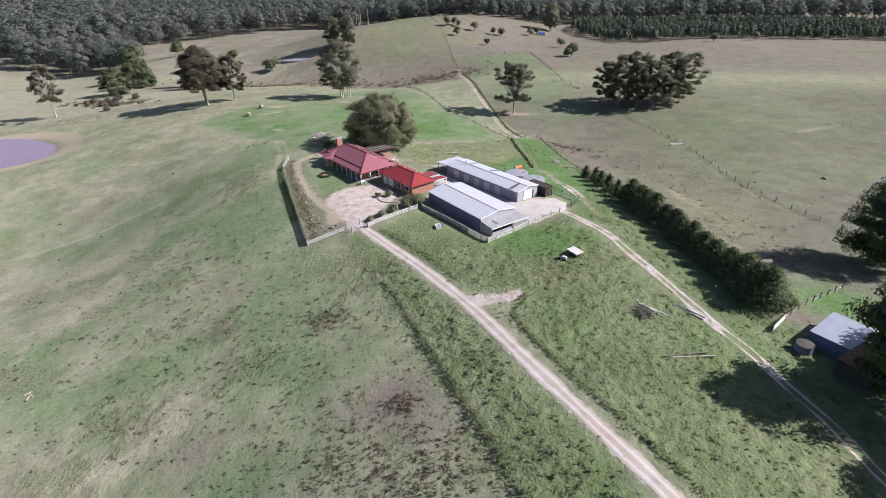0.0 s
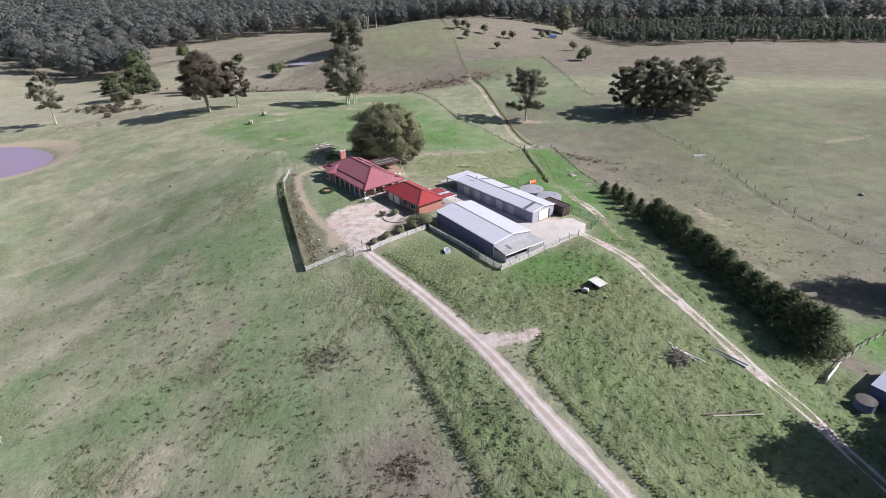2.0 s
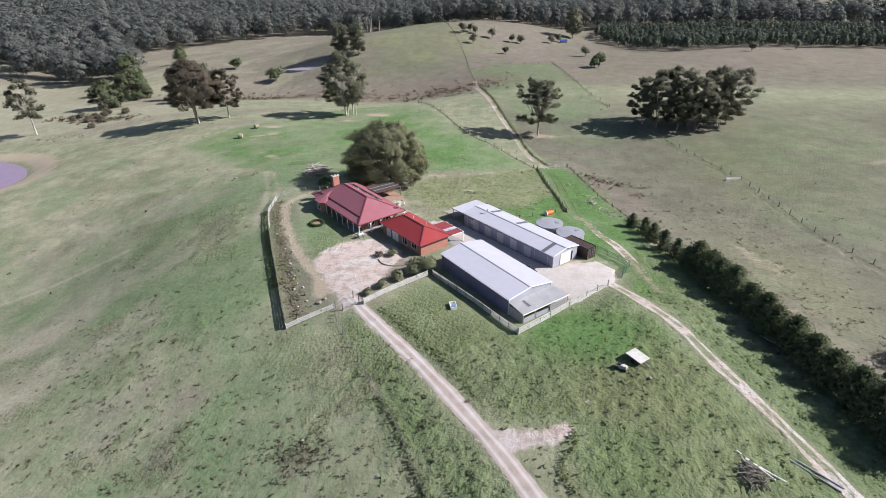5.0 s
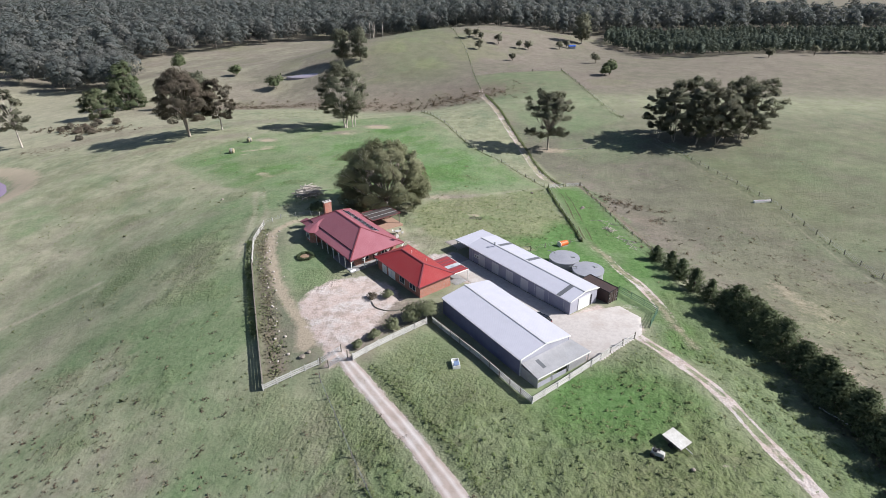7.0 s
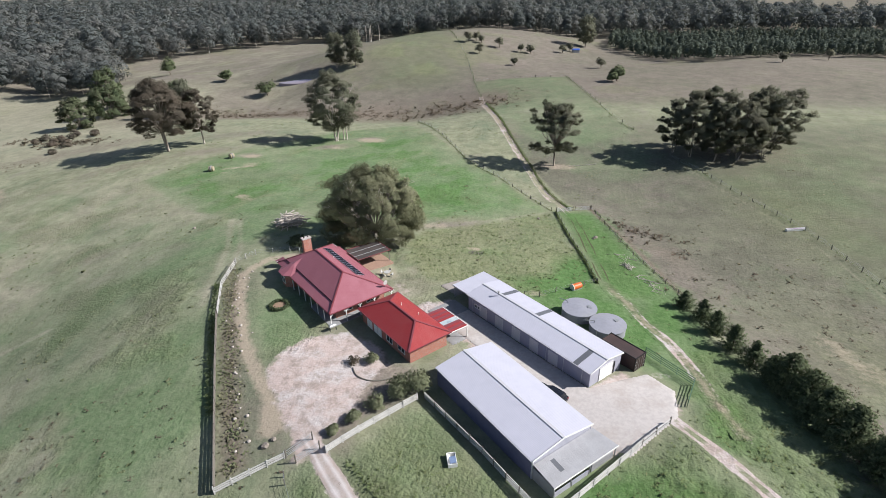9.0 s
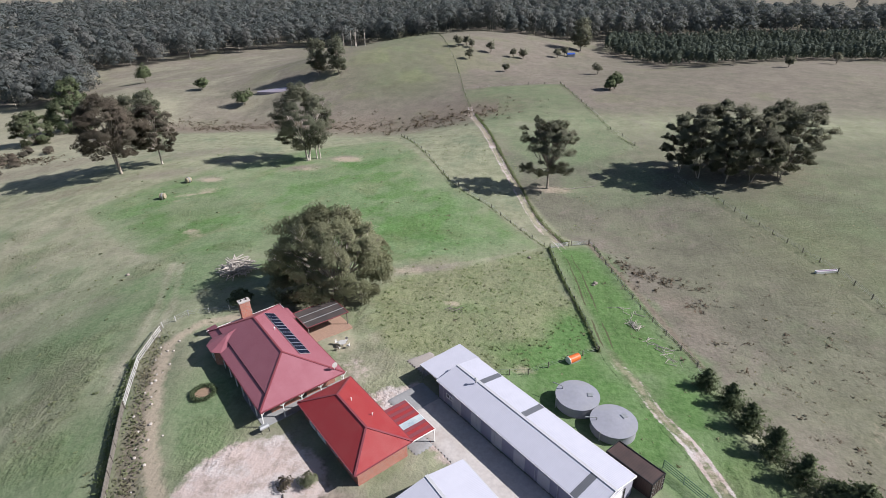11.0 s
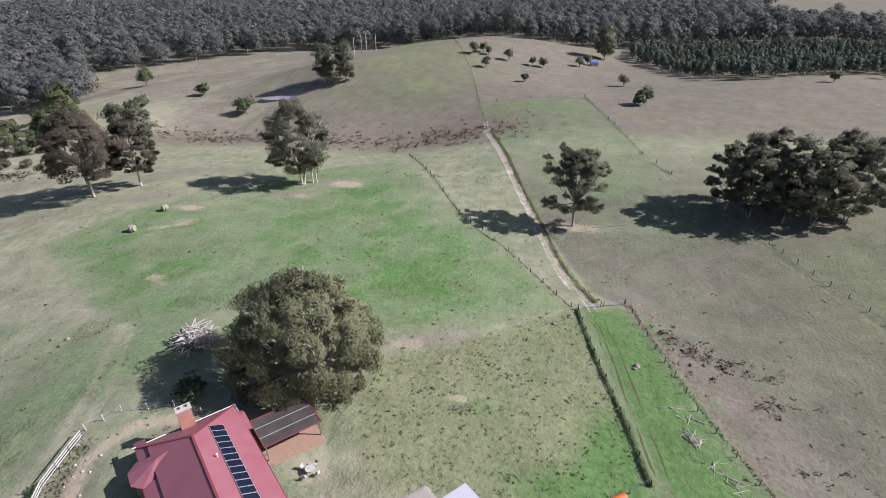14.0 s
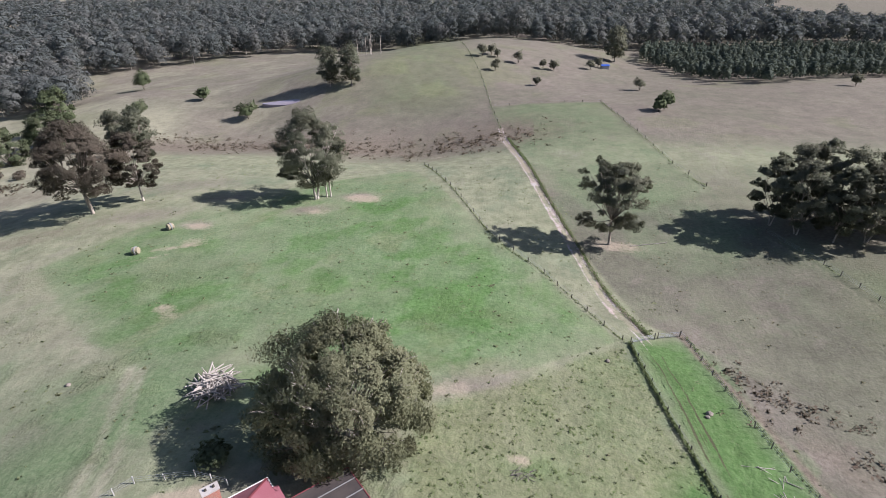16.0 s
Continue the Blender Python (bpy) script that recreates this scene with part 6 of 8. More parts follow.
def build_front_shed():
    cx, cy = 2.7, 128.4  # middle of the shed
    ob = thing("front_shed", (cx, cy, FLOOR), "broad pale steel shed with a low gabled roof", "shed", turn=40.9)
    x, y, e, r = 4.7, 9.65, 3.15, 3.88
    part("side_wall", hull(block(-x, -x + 0.12, -y, y, -0.3, e)), SHADED_BLUE_WALL_Y, ob)
    part("side_wall", hull(block(x - 0.12, x, -y, y, -0.3, e)), SHADED_BLUE_WALL_Y, ob)
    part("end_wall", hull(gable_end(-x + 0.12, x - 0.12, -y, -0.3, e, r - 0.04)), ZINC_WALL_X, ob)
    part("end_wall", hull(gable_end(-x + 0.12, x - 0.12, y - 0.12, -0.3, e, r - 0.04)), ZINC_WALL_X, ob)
    for s in (-1, 1):
        part("roof", hull(slab([(s * (x + 0.15), -y - 0.15, e - 0.02), (s * (x + 0.15), y + 0.15, e - 0.02), (0, y + 0.15, r), (0, -y - 0.15, r)][:: s], 0.05)), ZINC, ob, "pale zinc roof slope")
        gutter(ob, [(s * (x + 0.2), -y - 0.1, e - 0.1), (s * (x + 0.2), y + 0.1, e - 0.1)], ZINC_TRIM)
        part("barge", hull(beam((s * (x + 0.15), -y - 0.17, e), (0, -y - 0.17, r + 0.02), 0.05, 0.24)), WHITE, ob)
    part("ridge_cap", hull(beam((0, -y - 0.2, r + 0.03), (0, y + 0.2, r + 0.03), 0.4, 0.05)), ZINC_TRIM, ob)
    part("corner_post", hull(block(-x - 0.03, -x + 0.14, -y - 0.03, -y + 0.14, -0.3, e)), ZINC_TRIM, ob)
    lean = thing("shed_lean_to", (cx + math.sin(radians(40.9)) * 11.3, cy - math.cos(radians(40.9)) * 11.3, FLOOR), "low lean-to across the shed end, grey roof", "shed", turn=40.9)
    part("roof", hull(slab([(-4.6, -1.75, 2.0), (5.7, -1.75, 2.0), (5.0, 1.6, 2.42), (-4.6, 1.6, 2.42)], 0.05)), OLD_SHEET, lean, "grey weathered roof sheets")
    part("skylight", hull(slab([(-2.6, -0.7, 2.145), (-2.0, -0.7, 2.145), (-2.0, 1.0, 2.36), (-2.6, 1.0, 2.36)], 0.03)), SKYLIGHT, lean)
    part("fascia", hull(beam((-4.65, -1.78, 1.9), (5.75, -1.78, 1.9), 0.05, 0.2)), WHITE, lean)
    part("side_wall", hull(block(-4.6, -4.5, -1.65, 1.6, -0.2, 1.95)), OLD_SHEET, lean)
    for px, w in ((-3.2, 2.4), (-0.4, 2.6), (3.2, 3.6)):
        part("front_panel", hull(block(px - w / 2, px + w / 2, -1.7, -1.62, -0.1, 1.05 if px < 0 else 1.5)), ZINC_WALL_X if px < 0 else OLD_SHEET, lean)
    for px in (-4.5, -1.9, 1.1, 5.4):
        part("post", hull(block(px - 0.05, px + 0.05, -1.72, -1.6, -0.2, 1.9)), STEEL, lean)


def build_tanks():
    for k, (x, y) in enumerate(((14.35, 153.4), (18.4, 149.05))):
        g = min(height(x + 2.5, y - 2), height(x, y)) - 0.15
        ob = thing("water_tank", (x, y, g), "squat round grey water tank with a flat lid", "tank", "water tanks behind the long shed", turn=30 * k)
        top = 0.95 - g
        part("drum", hull([[(2.85 * math.cos(t), 2.85 * math.sin(t), z) for t in [2 * math.pi * i / 48 for i in range(48)]] for z in (0, top - 0.08)]), TANK, ob, smooth=False)
        part("lid", hull([[(rr * math.cos(t), rr * math.sin(t), z) for t in [2 * math.pi * i / 48 for i in range(48)]] for rr, z in ((2.95, top - 0.08), (2.95, top + 0.02), (0.3, top + 0.2))]), TANK, ob, "grey slightly domed lid")
        part("hatch", hull(block(1.3, 2.0, -0.35, 0.35, top + 0.04, top + 0.22)), STEEL, ob)
        part("inlet_pipe", hull(rod((-1.9, 1.0, top + 0.1), (-1.9, 1.0, top + 0.5), 0.06), rod((-1.9, 1.0, top + 0.5), (-3.2, 1.7, top + 0.5), 0.06), rod((-2.95, -1.0, 0), (-2.95, -1.0, top + 0.3), 0.06)), STEEL, ob)
    ob = thing("shipping_container", (*yard(30.2, -34.0), height(*yard(30.2, -34.0))), "dark brown ribbed shipping container", "container", turn=44.6)
    part("body", hull(block(-1.16, 1.16, -2.95, 2.95, 0.12, 2.5)), BLACK_STEEL, ob)
    for x in (-1.19, 1.19):
        for y in (-2.98, 2.98):
            part("corner_post", hull(block(x - 0.06, x + 0.06, y - 0.06, y + 0.06, 0, 2.58)), BLACK, ob)
    part("rim", hull(*[beam(p, q, 0.1, 0.12) for p, q in (((-1.19, -2.98, 2.53), (1.19, -2.98, 2.53)), ((-1.19, 2.98, 2.53), (1.19, 2.98, 2.53)), ((-1.19, -2.98, 2.53), (-1.19, 2.98, 2.53)), ((1.19, -2.98, 2.53), (1.19, 2.98, 2.53)))]), BLACK, ob)
    for s in (-1, 1):
        door = part("door", hull(block(*sorted((0.03 * s, 1.08 * s)), -3.01, -2.96, 0.2, 2.42)), BLACK_STEEL, ob)
        for x in (0.3, 0.75):
            part("lock_bar", hull(rod((x * s, -3.05, 0.2), (x * s, -3.05, 2.42), 0.025, 0.025, 6)), STEEL, door)
        for z in (0.6, 1.2, 1.8):
            part("hinge", hull(block(*sorted((0.95 * s, 1.1 * s)), -3.04, -3.0, z, z + 0.1)), STEEL, door)


def build_lower_sheds():
    mx, my = 58.95, 83.2
    z = height(mx, my)
    ob = thing("lower_shed", (mx, my, z), "blue-grey steel shed with pale skillion roof", "shed", turn=41)
    part("wall", hull([[(-3.8, -2.8, -0.3), (3.8, -2.8, -0.3), (3.8, 2.8, -0.3), (-3.8, 2.8, -0.3)], [(-3.8, -2.8, 2.05), (3.8, -2.8, 2.05), (3.8, 2.8, 2.15), (-3.8, 2.8, 2.15)]]), sheet("blue_grey_wall_sheet", (0.12, 0.15, 0.26), 0.5, 0, 0.2, "x"), ob)
    part("roof", hull(slab([(-4.0, -3.0, 2.12), (4.0, -3.0, 2.12), (4.0, 3.0, 2.24), (-4.0, 3.0, 2.24)], 0.05)), sheet("pale_blue_roof_sheet", (0.27, 0.29, 0.37), 0.45, 0, 0.19, "x"), ob)
    part("door", hull(block(-1.2, 0.6, -2.85, -2.8, 0, 1.9)), OLD_SHEET, ob)
    tank = thing("small_tank", (52.7, 80.9, height(52.7, 80.9)), "small round blue-grey water tank with dark lid", "tank")
    part("drum", hull([[(1.15 * math.cos(t), 1.15 * math.sin(t), zz) for t in [2 * math.pi * i / 28 for i in range(28)]] for zz in (0, 1.3)]), sheet("blue_tank_sheet", (0.13, 0.155, 0.25), 0.5, 0, 0.12, "z"), tank)
    part("lid", hull([[(rr * math.cos(t), rr * math.sin(t), zz) for t in [2 * math.pi * i / 28 for i in range(28)]] for rr, zz in ((1.2, 1.3), (1.2, 1.35), (0.2, 1.45))]), SMOKED, tank)
    x, y = 58.6, 76.6
    z = height(x, y)
    old = thing("rusty_shed", (x, y, z), "old lean-to shed under rusty roof sheets", "shed", turn=35)
    part("roof", hull(*[slab([(-3.6 + k * 1.2, -2.4, 2.2 + 0.03 * (k % 2)), (-2.35 + k * 1.2, -2.4, 2.2 + 0.03 * (k % 2)), (-2.35 + k * 1.2, 2.4, 2.55), (-3.6 + k * 1.2, 2.4, 2.55)], 0.03) for k in range(6)]), RUST_SHEET, old, "rust-brown corrugated sheets")
    part("wall", hull(block(-3.4, 3.4, 2.1, 2.2, -0.2, 2.4), block(-3.45, -3.35, -2.0, 2.1, -0.2, 2.2)), DARK_TIMBER, old)
    for px in (-3.3, 0, 3.3):
        part("post", hull(block(px - 0.06, px + 0.06, -2.2, -2.08, -0.2, 2.18)), DARK_TIMBER, old)
    for k, (x, y) in enumerate(((58.5, 70.5), (61.5, 66.0))):
        ob = thing("blue_drum", (x, y, height(x, y)), "blue plastic drum in the shade", "drum", "blue drums")
        part("body", hull(rod((0, 0, 0), (0, 0, 0.9), 0.3, 0.3, 16)), BLUE, ob)
        part("lid", hull(rod((0, 0, 0.9), (0, 0, 0.95), 0.31, 0.31, 16)), BLUE, ob)
    cot = thing("far_cottage", (47, 501, height(47, 501)), "tiny far cottage with a bright blue roof", "house", turn=10)
    part("wall", hull(block(-2.4, 2.4, -1.6, 1.6, -0.5, 2.0)), OLD_SHEET, cot)
    part("roof", hull(slab([(-2.7, -1.9, 1.95), (2.7, -1.9, 1.95), (2.7, 0, 2.7), (-2.7, 0, 2.7)], 0.1), slab([(2.7, 1.9, 1.95), (-2.7, 1.9, 1.95), (-2.7, 0, 2.7), (2.7, 0, 2.7)], 0.1)), sheet("bright_blue_roof", (0.03, 0.09, 0.42), 0.4), cot)


# ---- fences ----
def fence(name, line, gap, label, post, rails=(), wires=(), post_mat=None, rail_mat=None, group="", tilt=0.03, seed=1, category="fence"):
    """Posts at even gaps along a line, with rails (height, depth) and wires (height) between them."""
    rng = np.random.default_rng(seed)
    pts = []
    for (ax, ay), (bx, by) in zip(line, line[1:]):
        n = max(1, round(math.hypot(bx - ax, by - ay) / gap))
        pts += [(ax + (bx - ax) * k / n, ay + (by - ay) * k / n) for k in range(n)]
    pts.append(line[-1])
    x0, y0 = pts[0]
    z0 = height(x0, y0)
    ob = thing(name, (x0, y0, z0), label, category, group)
    w, tall = post
    bm = hull(block(-w / 2, w / 2, -w / 2, w / 2, -0.35, tall), )
    bmesh.ops.bevel(bm, geom=[e for e in bm.edges if all(v.co.z > 0 for v in e.verts)], offset=w * 0.15, segments=1, affect="EDGES")
    mesh = bpy.data.meshes.new("post")
    bm.to_mesh(mesh)
    bm.free()
    mesh.materials.append(post_mat or TIMBER)
    feet = []
    for i, (x, y) in enumerate(pts):
        j = min(i + 1, len(pts) - 1)
        a = math.atan2(pts[j][1] - pts[max(j - 1, 0)][1], pts[j][0] - pts[max(j - 1, 0)][0])
        z = height(x, y) - z0
        feet.append((x - x0, y - y0, z))
        m = pose(x - x0, y - y0, z, rng.normal(0, tilt) * 57, rng.normal(0, tilt) * 57, math.degrees(a)) @ Matrix.Diagonal((1, 1, rng.uniform(0.94, 1.06), 1))
        share("post", mesh, ob, m)
    for h, d in rails:
        for p, q in zip(feet, feet[1:]):
            part("rail", hull(beam((p[0], p[1], p[2] + h + rng.normal(0, 0.012)), (q[0], q[1], q[2] + h + rng.normal(0, 0.012)), 0.05 + w * 0.35, d)), rail_mat or TIMBER, ob)
    for h in wires:
        part("wire", hull(*[rod((p[0], p[1], p[2] + h), (q[0], q[1], q[2] + h), 0.014, 0.014, 3) for p, q in zip(feet, feet[1:])]), STEEL, ob)
    return ob


def build_fences():
    # one fence in two runs: rail colour sets the sunlit and shadowed parts
    fence("garden_fence", [(-47.1, 146.6), (-50.9, 155.8), (-52, 163.6)], 2.4, "timber rail fence edging the garden, coloured pale as sunlit", (0.13, 1.3), [(0.35, 0.1), (0.75, 0.1), (1.15, 0.12)], post_mat=TIMBER, rail_mat=GREY_WHITE, seed=2)
    fence("garden_fence", [(-31.3, 114.3), (-36.7, 125.1), (-41, 133.8), (-47.1, 146.4)], 2.4, "weathered timber rail fence edging the garden, coloured dark as shaded", (0.13, 1.3), [(0.25, 0.2), (0.55, 0.2), (0.85, 0.2), (1.15, 0.2)], post_mat=DARK_TIMBER, rail_mat=TIMBER, seed=2)
    fence("garden_wire_fence", [(-52.4, 164.7), (-49.7, 168.1), (-42.9, 169.7), (-38.5, 169.0)], 2.8, "post and wire fence at the garden's back", (0.12, 1.15), (), (0.4, 0.75, 1.05), post_mat=GREY_WHITE, seed=3)
    white = [(0.25, 0.16), (0.52, 0.16), (0.79, 0.16), (1.06, 0.16)]
    fence("court_fence", [(-19.2, 119.7), (-9.5, 129.4)], 2.3, "weathered white four-rail timber fence", (0.14, 1.25), white, post_mat=GREY_WHITE, rail_mat=GREY_WHITE, seed=4)
    fence("shed_fence", [(-8.6, 129.8), (-0.3, 121.1), (7.0, 112.4)], 2.3, "grey four-rail timber fence along the shed", (0.14, 1.25), white, post_mat=TIMBER, rail_mat=GREY_WHITE, seed=5)
    fence("yard_fence", [(7.0, 112.4), (14, 119.2), (18.6, 123.6)], 2.2, "white-weathered four-rail fence before the lean-to", (0.15, 1.3), [(0.22, 0.14), (0.52, 0.14), (0.82, 0.14), (1.12, 0.14)], post_mat=GREY_WHITE, rail_mat=GREY_WHITE, seed=6)
    fence("yard_gate_fence", [(18.6, 123.6), (22.8, 127.6)], 2.9, "low grey rail fence beside the apron", (0.14, 1.2), [(0.4, 0.12), (0.9, 0.12)], post_mat=TIMBER, rail_mat=GREY_WHITE, seed=7)
    fence("entrance_fence", [(-31.2, 114.1), (-24.3, 118.8)], 2.0, "weathered white three-rail fence beside the entrance", (0.14, 1.25), [(0.3, 0.17), (0.62, 0.17), (0.94, 0.17)], post_mat=GREY_WHITE, rail_mat=GREY_WHITE, seed=8)
    fence("drive_fence", [(-23.4, 116.3), (-22.9, 115.3), (-14.9, 102.9), (-9.1, 94.2), (-3.7, 83.7), (1.6, 74.2), (5.9, 65.1), (9.9, 56.7), (14, 46)], 4.2, "leaning grey post and wire fence beside the drive", (0.11, 1.1), (), (0.3, 0.6, 0.95), seed=9, tilt=0.06)
    fence("paddock_fence", [(56, 262), (62.6, 246.5), (73.3, 202.3), (76.4, 165.9), (81.9, 145), (84.5, 137.1), (100, 112)], 5.2, "post and wire fence across the dry paddock", (0.13, 1.25), (), (0.3, 0.6, 0.9, 1.15), seed=10)
    fence("hill_fence", [(49.2, 289.5), (43.5, 307.3), (31.8, 397.3), (-19.5, 392.8)], 9, "distant post and wire fence round the far field", (0.16, 1.3), (), (0.5, 1.1), post_mat=DARK_TIMBER, seed=11)
    fence("ridge_fence", [(-14, 362), (-19.5, 392.8), (-29.2, 450.8), (-48.4, 526.9)], 9, "distant fence line running up over the ridge", (0.16, 1.3), (), (0.5, 1.1), post_mat=DARK_TIMBER, seed=12)
    fence("track_fence", [(-39.5, 314.9), (-13.7, 256), (0.3, 237.1), (13.6, 213.4)], 5.5, "post and wire fence across the green paddock", (0.12, 1.15), (), (0.4, 0.75, 1.05), post_mat=DARK_TIMBER, seed=13)
    fence("laneway_fence", [(14.9, 211.6), (16.6, 193.4), (18.6, 177.2), (19.5, 167.6)], 4.0, "dark laneway fence grown over with grass", (0.13, 1.1), (), (0.35, 0.65, 0.95), post_mat=DARK_TIMBER, rail_mat=DARK_TIMBER, seed=14)
    fence("laneway_fence", [(24.8, 217.2), (29.5, 183.7), (34.2, 165.9), (33.6, 160)], 4.5, "grey post and wire fence beside the dirt track", (0.12, 1.2), (), (0.35, 0.7, 1.05), seed=15)
    fence("tank_fence", [(19.4, 167.9), (14.2, 164.1), (8, 159.2), (2.5, 158.2)], 3.2, "post and wire fence behind the tanks", (0.12, 1.15), (), (0.4, 0.75, 1.05), seed=16)
    fence("green_yard_fence", [(23.2, 143.2), (28.2, 136.2), (25.9, 131.2)], 2.6, "green steel yard panels beside the track", (0.08, 1.4), [(0.3, 0.07), (0.65, 0.07), (1.0, 0.07), (1.35, 0.07)], post_mat=GREEN_STEEL, rail_mat=GREEN_STEEL, seed=17)
    fence("lower_fence", [(50.2, 85.0), (53.6, 88.6)], 2.5, "white rail panel of the fence by the lower shed", (0.13, 1.25), [(0.4, 0.16), (0.75, 0.16), (1.1, 0.16)], post_mat=GREY_WHITE, rail_mat=WHITE, seed=18)
    fence("lower_fence", [(53.6, 88.6), (55.3, 90.3), (59.5, 94.0), (63.3, 96.9), (69.4, 101.3)], 2.8, "old grey rail fence by the lower shed", (0.14, 1.2), [(0.85, 0.12)], (0.4,), post_mat=DARK_TIMBER, rail_mat=TIMBER, seed=28)
    fence("gully_fence", [(22, 254), (31, 256.5)], 3, "broken pale timber rails on the ground", (0.1, 0.4), [(0.15, 0.12)], post_mat=BLEACHED, rail_mat=BLEACHED, seed=19)
    for a, b, label in (((14.9, 212.6), (19.6, 214.9), "pale steel field gate across the track"), ((20.2, 215.2), (24.5, 216.6), "grey steel field gate beside the track"), ((-24.1, 118.9), (-21.6, 121.6), "grey timber gate standing open"), ((-20.2, 120.2), (-22.6, 118.2), "dark steel driveway gate")):
        z = height(*a)
        ob = thing("field_gate", (*a, z), label, "gate", "field gates")
        dx, dy, dz = b[0] - a[0], b[1] - a[1], height(*b) - z
        for k in (0, 1):
            part("gate_post", hull(rod((dx * k, dy * k, dz * k - 0.3), (dx * k, dy * k, dz * k + 1.45), 0.1, 0.09)), TIMBER, ob)
        for h in (0.25, 0.5, 0.78, 1.1):
            part("bar", hull(rod((dx * 0.04, dy * 0.04, dz * 0.04 + h), (dx * 0.96, dy * 0.96, dz * 0.96 + h), 0.03, 0.03, 6)), STEEL, ob)
        part("brace", hull(rod((dx * 0.05, dy * 0.05, 0.25), (dx * 0.95, dy * 0.95, dz * 0.95 + 1.1), 0.025, 0.025, 6)), STEEL, ob)


# ---- loose things ----
def sticks(name, x, y, n, length, thick, radius, label, material, seed, category="timber pile", mound=1.2, group=""):
    rng = np.random.default_rng(seed)
    ob = thing(name, (x, y, height(x, y)), label, category, group)
    for k in range(n):
        r, t, a = radius * math.sqrt(rng.uniform(0, 0.6)), rng.uniform(0, 6.28), rng.uniform(0, 3.14)
        l = length * rng.uniform(0.5, 1.1)
        px, py = r * math.cos(t), r * math.sin(t)
        g = height(x + px, y + py) - height(x, y)
        z = g + thick * 0.4 + mound * max(0, 1 - (r / radius) ** 2) * rng.uniform(0.05, 1.0)
        d = Vector((math.cos(a), math.sin(a), rng.uniform(-0.22, 0.22))) * l / 2
        w = thick * rng.uniform(0.6, 1.2)
        part("log" if thick > 0.1 else "length", hull(rod(Vector((px, py, z)) - d, Vector((px, py, z)) + d, w / 2, w / 2 * rng.uniform(0.6, 1), 7)), material, ob)
    return ob


def rock(x, y, r, seed, name="stone", label="pale weathered stone in the grass", material=None, group="scattered stones"):
    rng = np.random.default_rng(seed)
    bm = bmesh.new()
    bmesh.ops.create_icosphere(bm, subdivisions=2, radius=r)
    off = rng.uniform(0, 50, 3)
    for v in bm.verts:
        v.co *= 1 + 0.3 * noise.noise(v.co * 1.6 / r + Vector(off))
        v.co.z *= 0.7
    ob = part(name, bm, material or STONE, None)
    ob.location = (x, y, height(x, y) + r * 0.3)
    return tagged(ob, label, "stone", group)


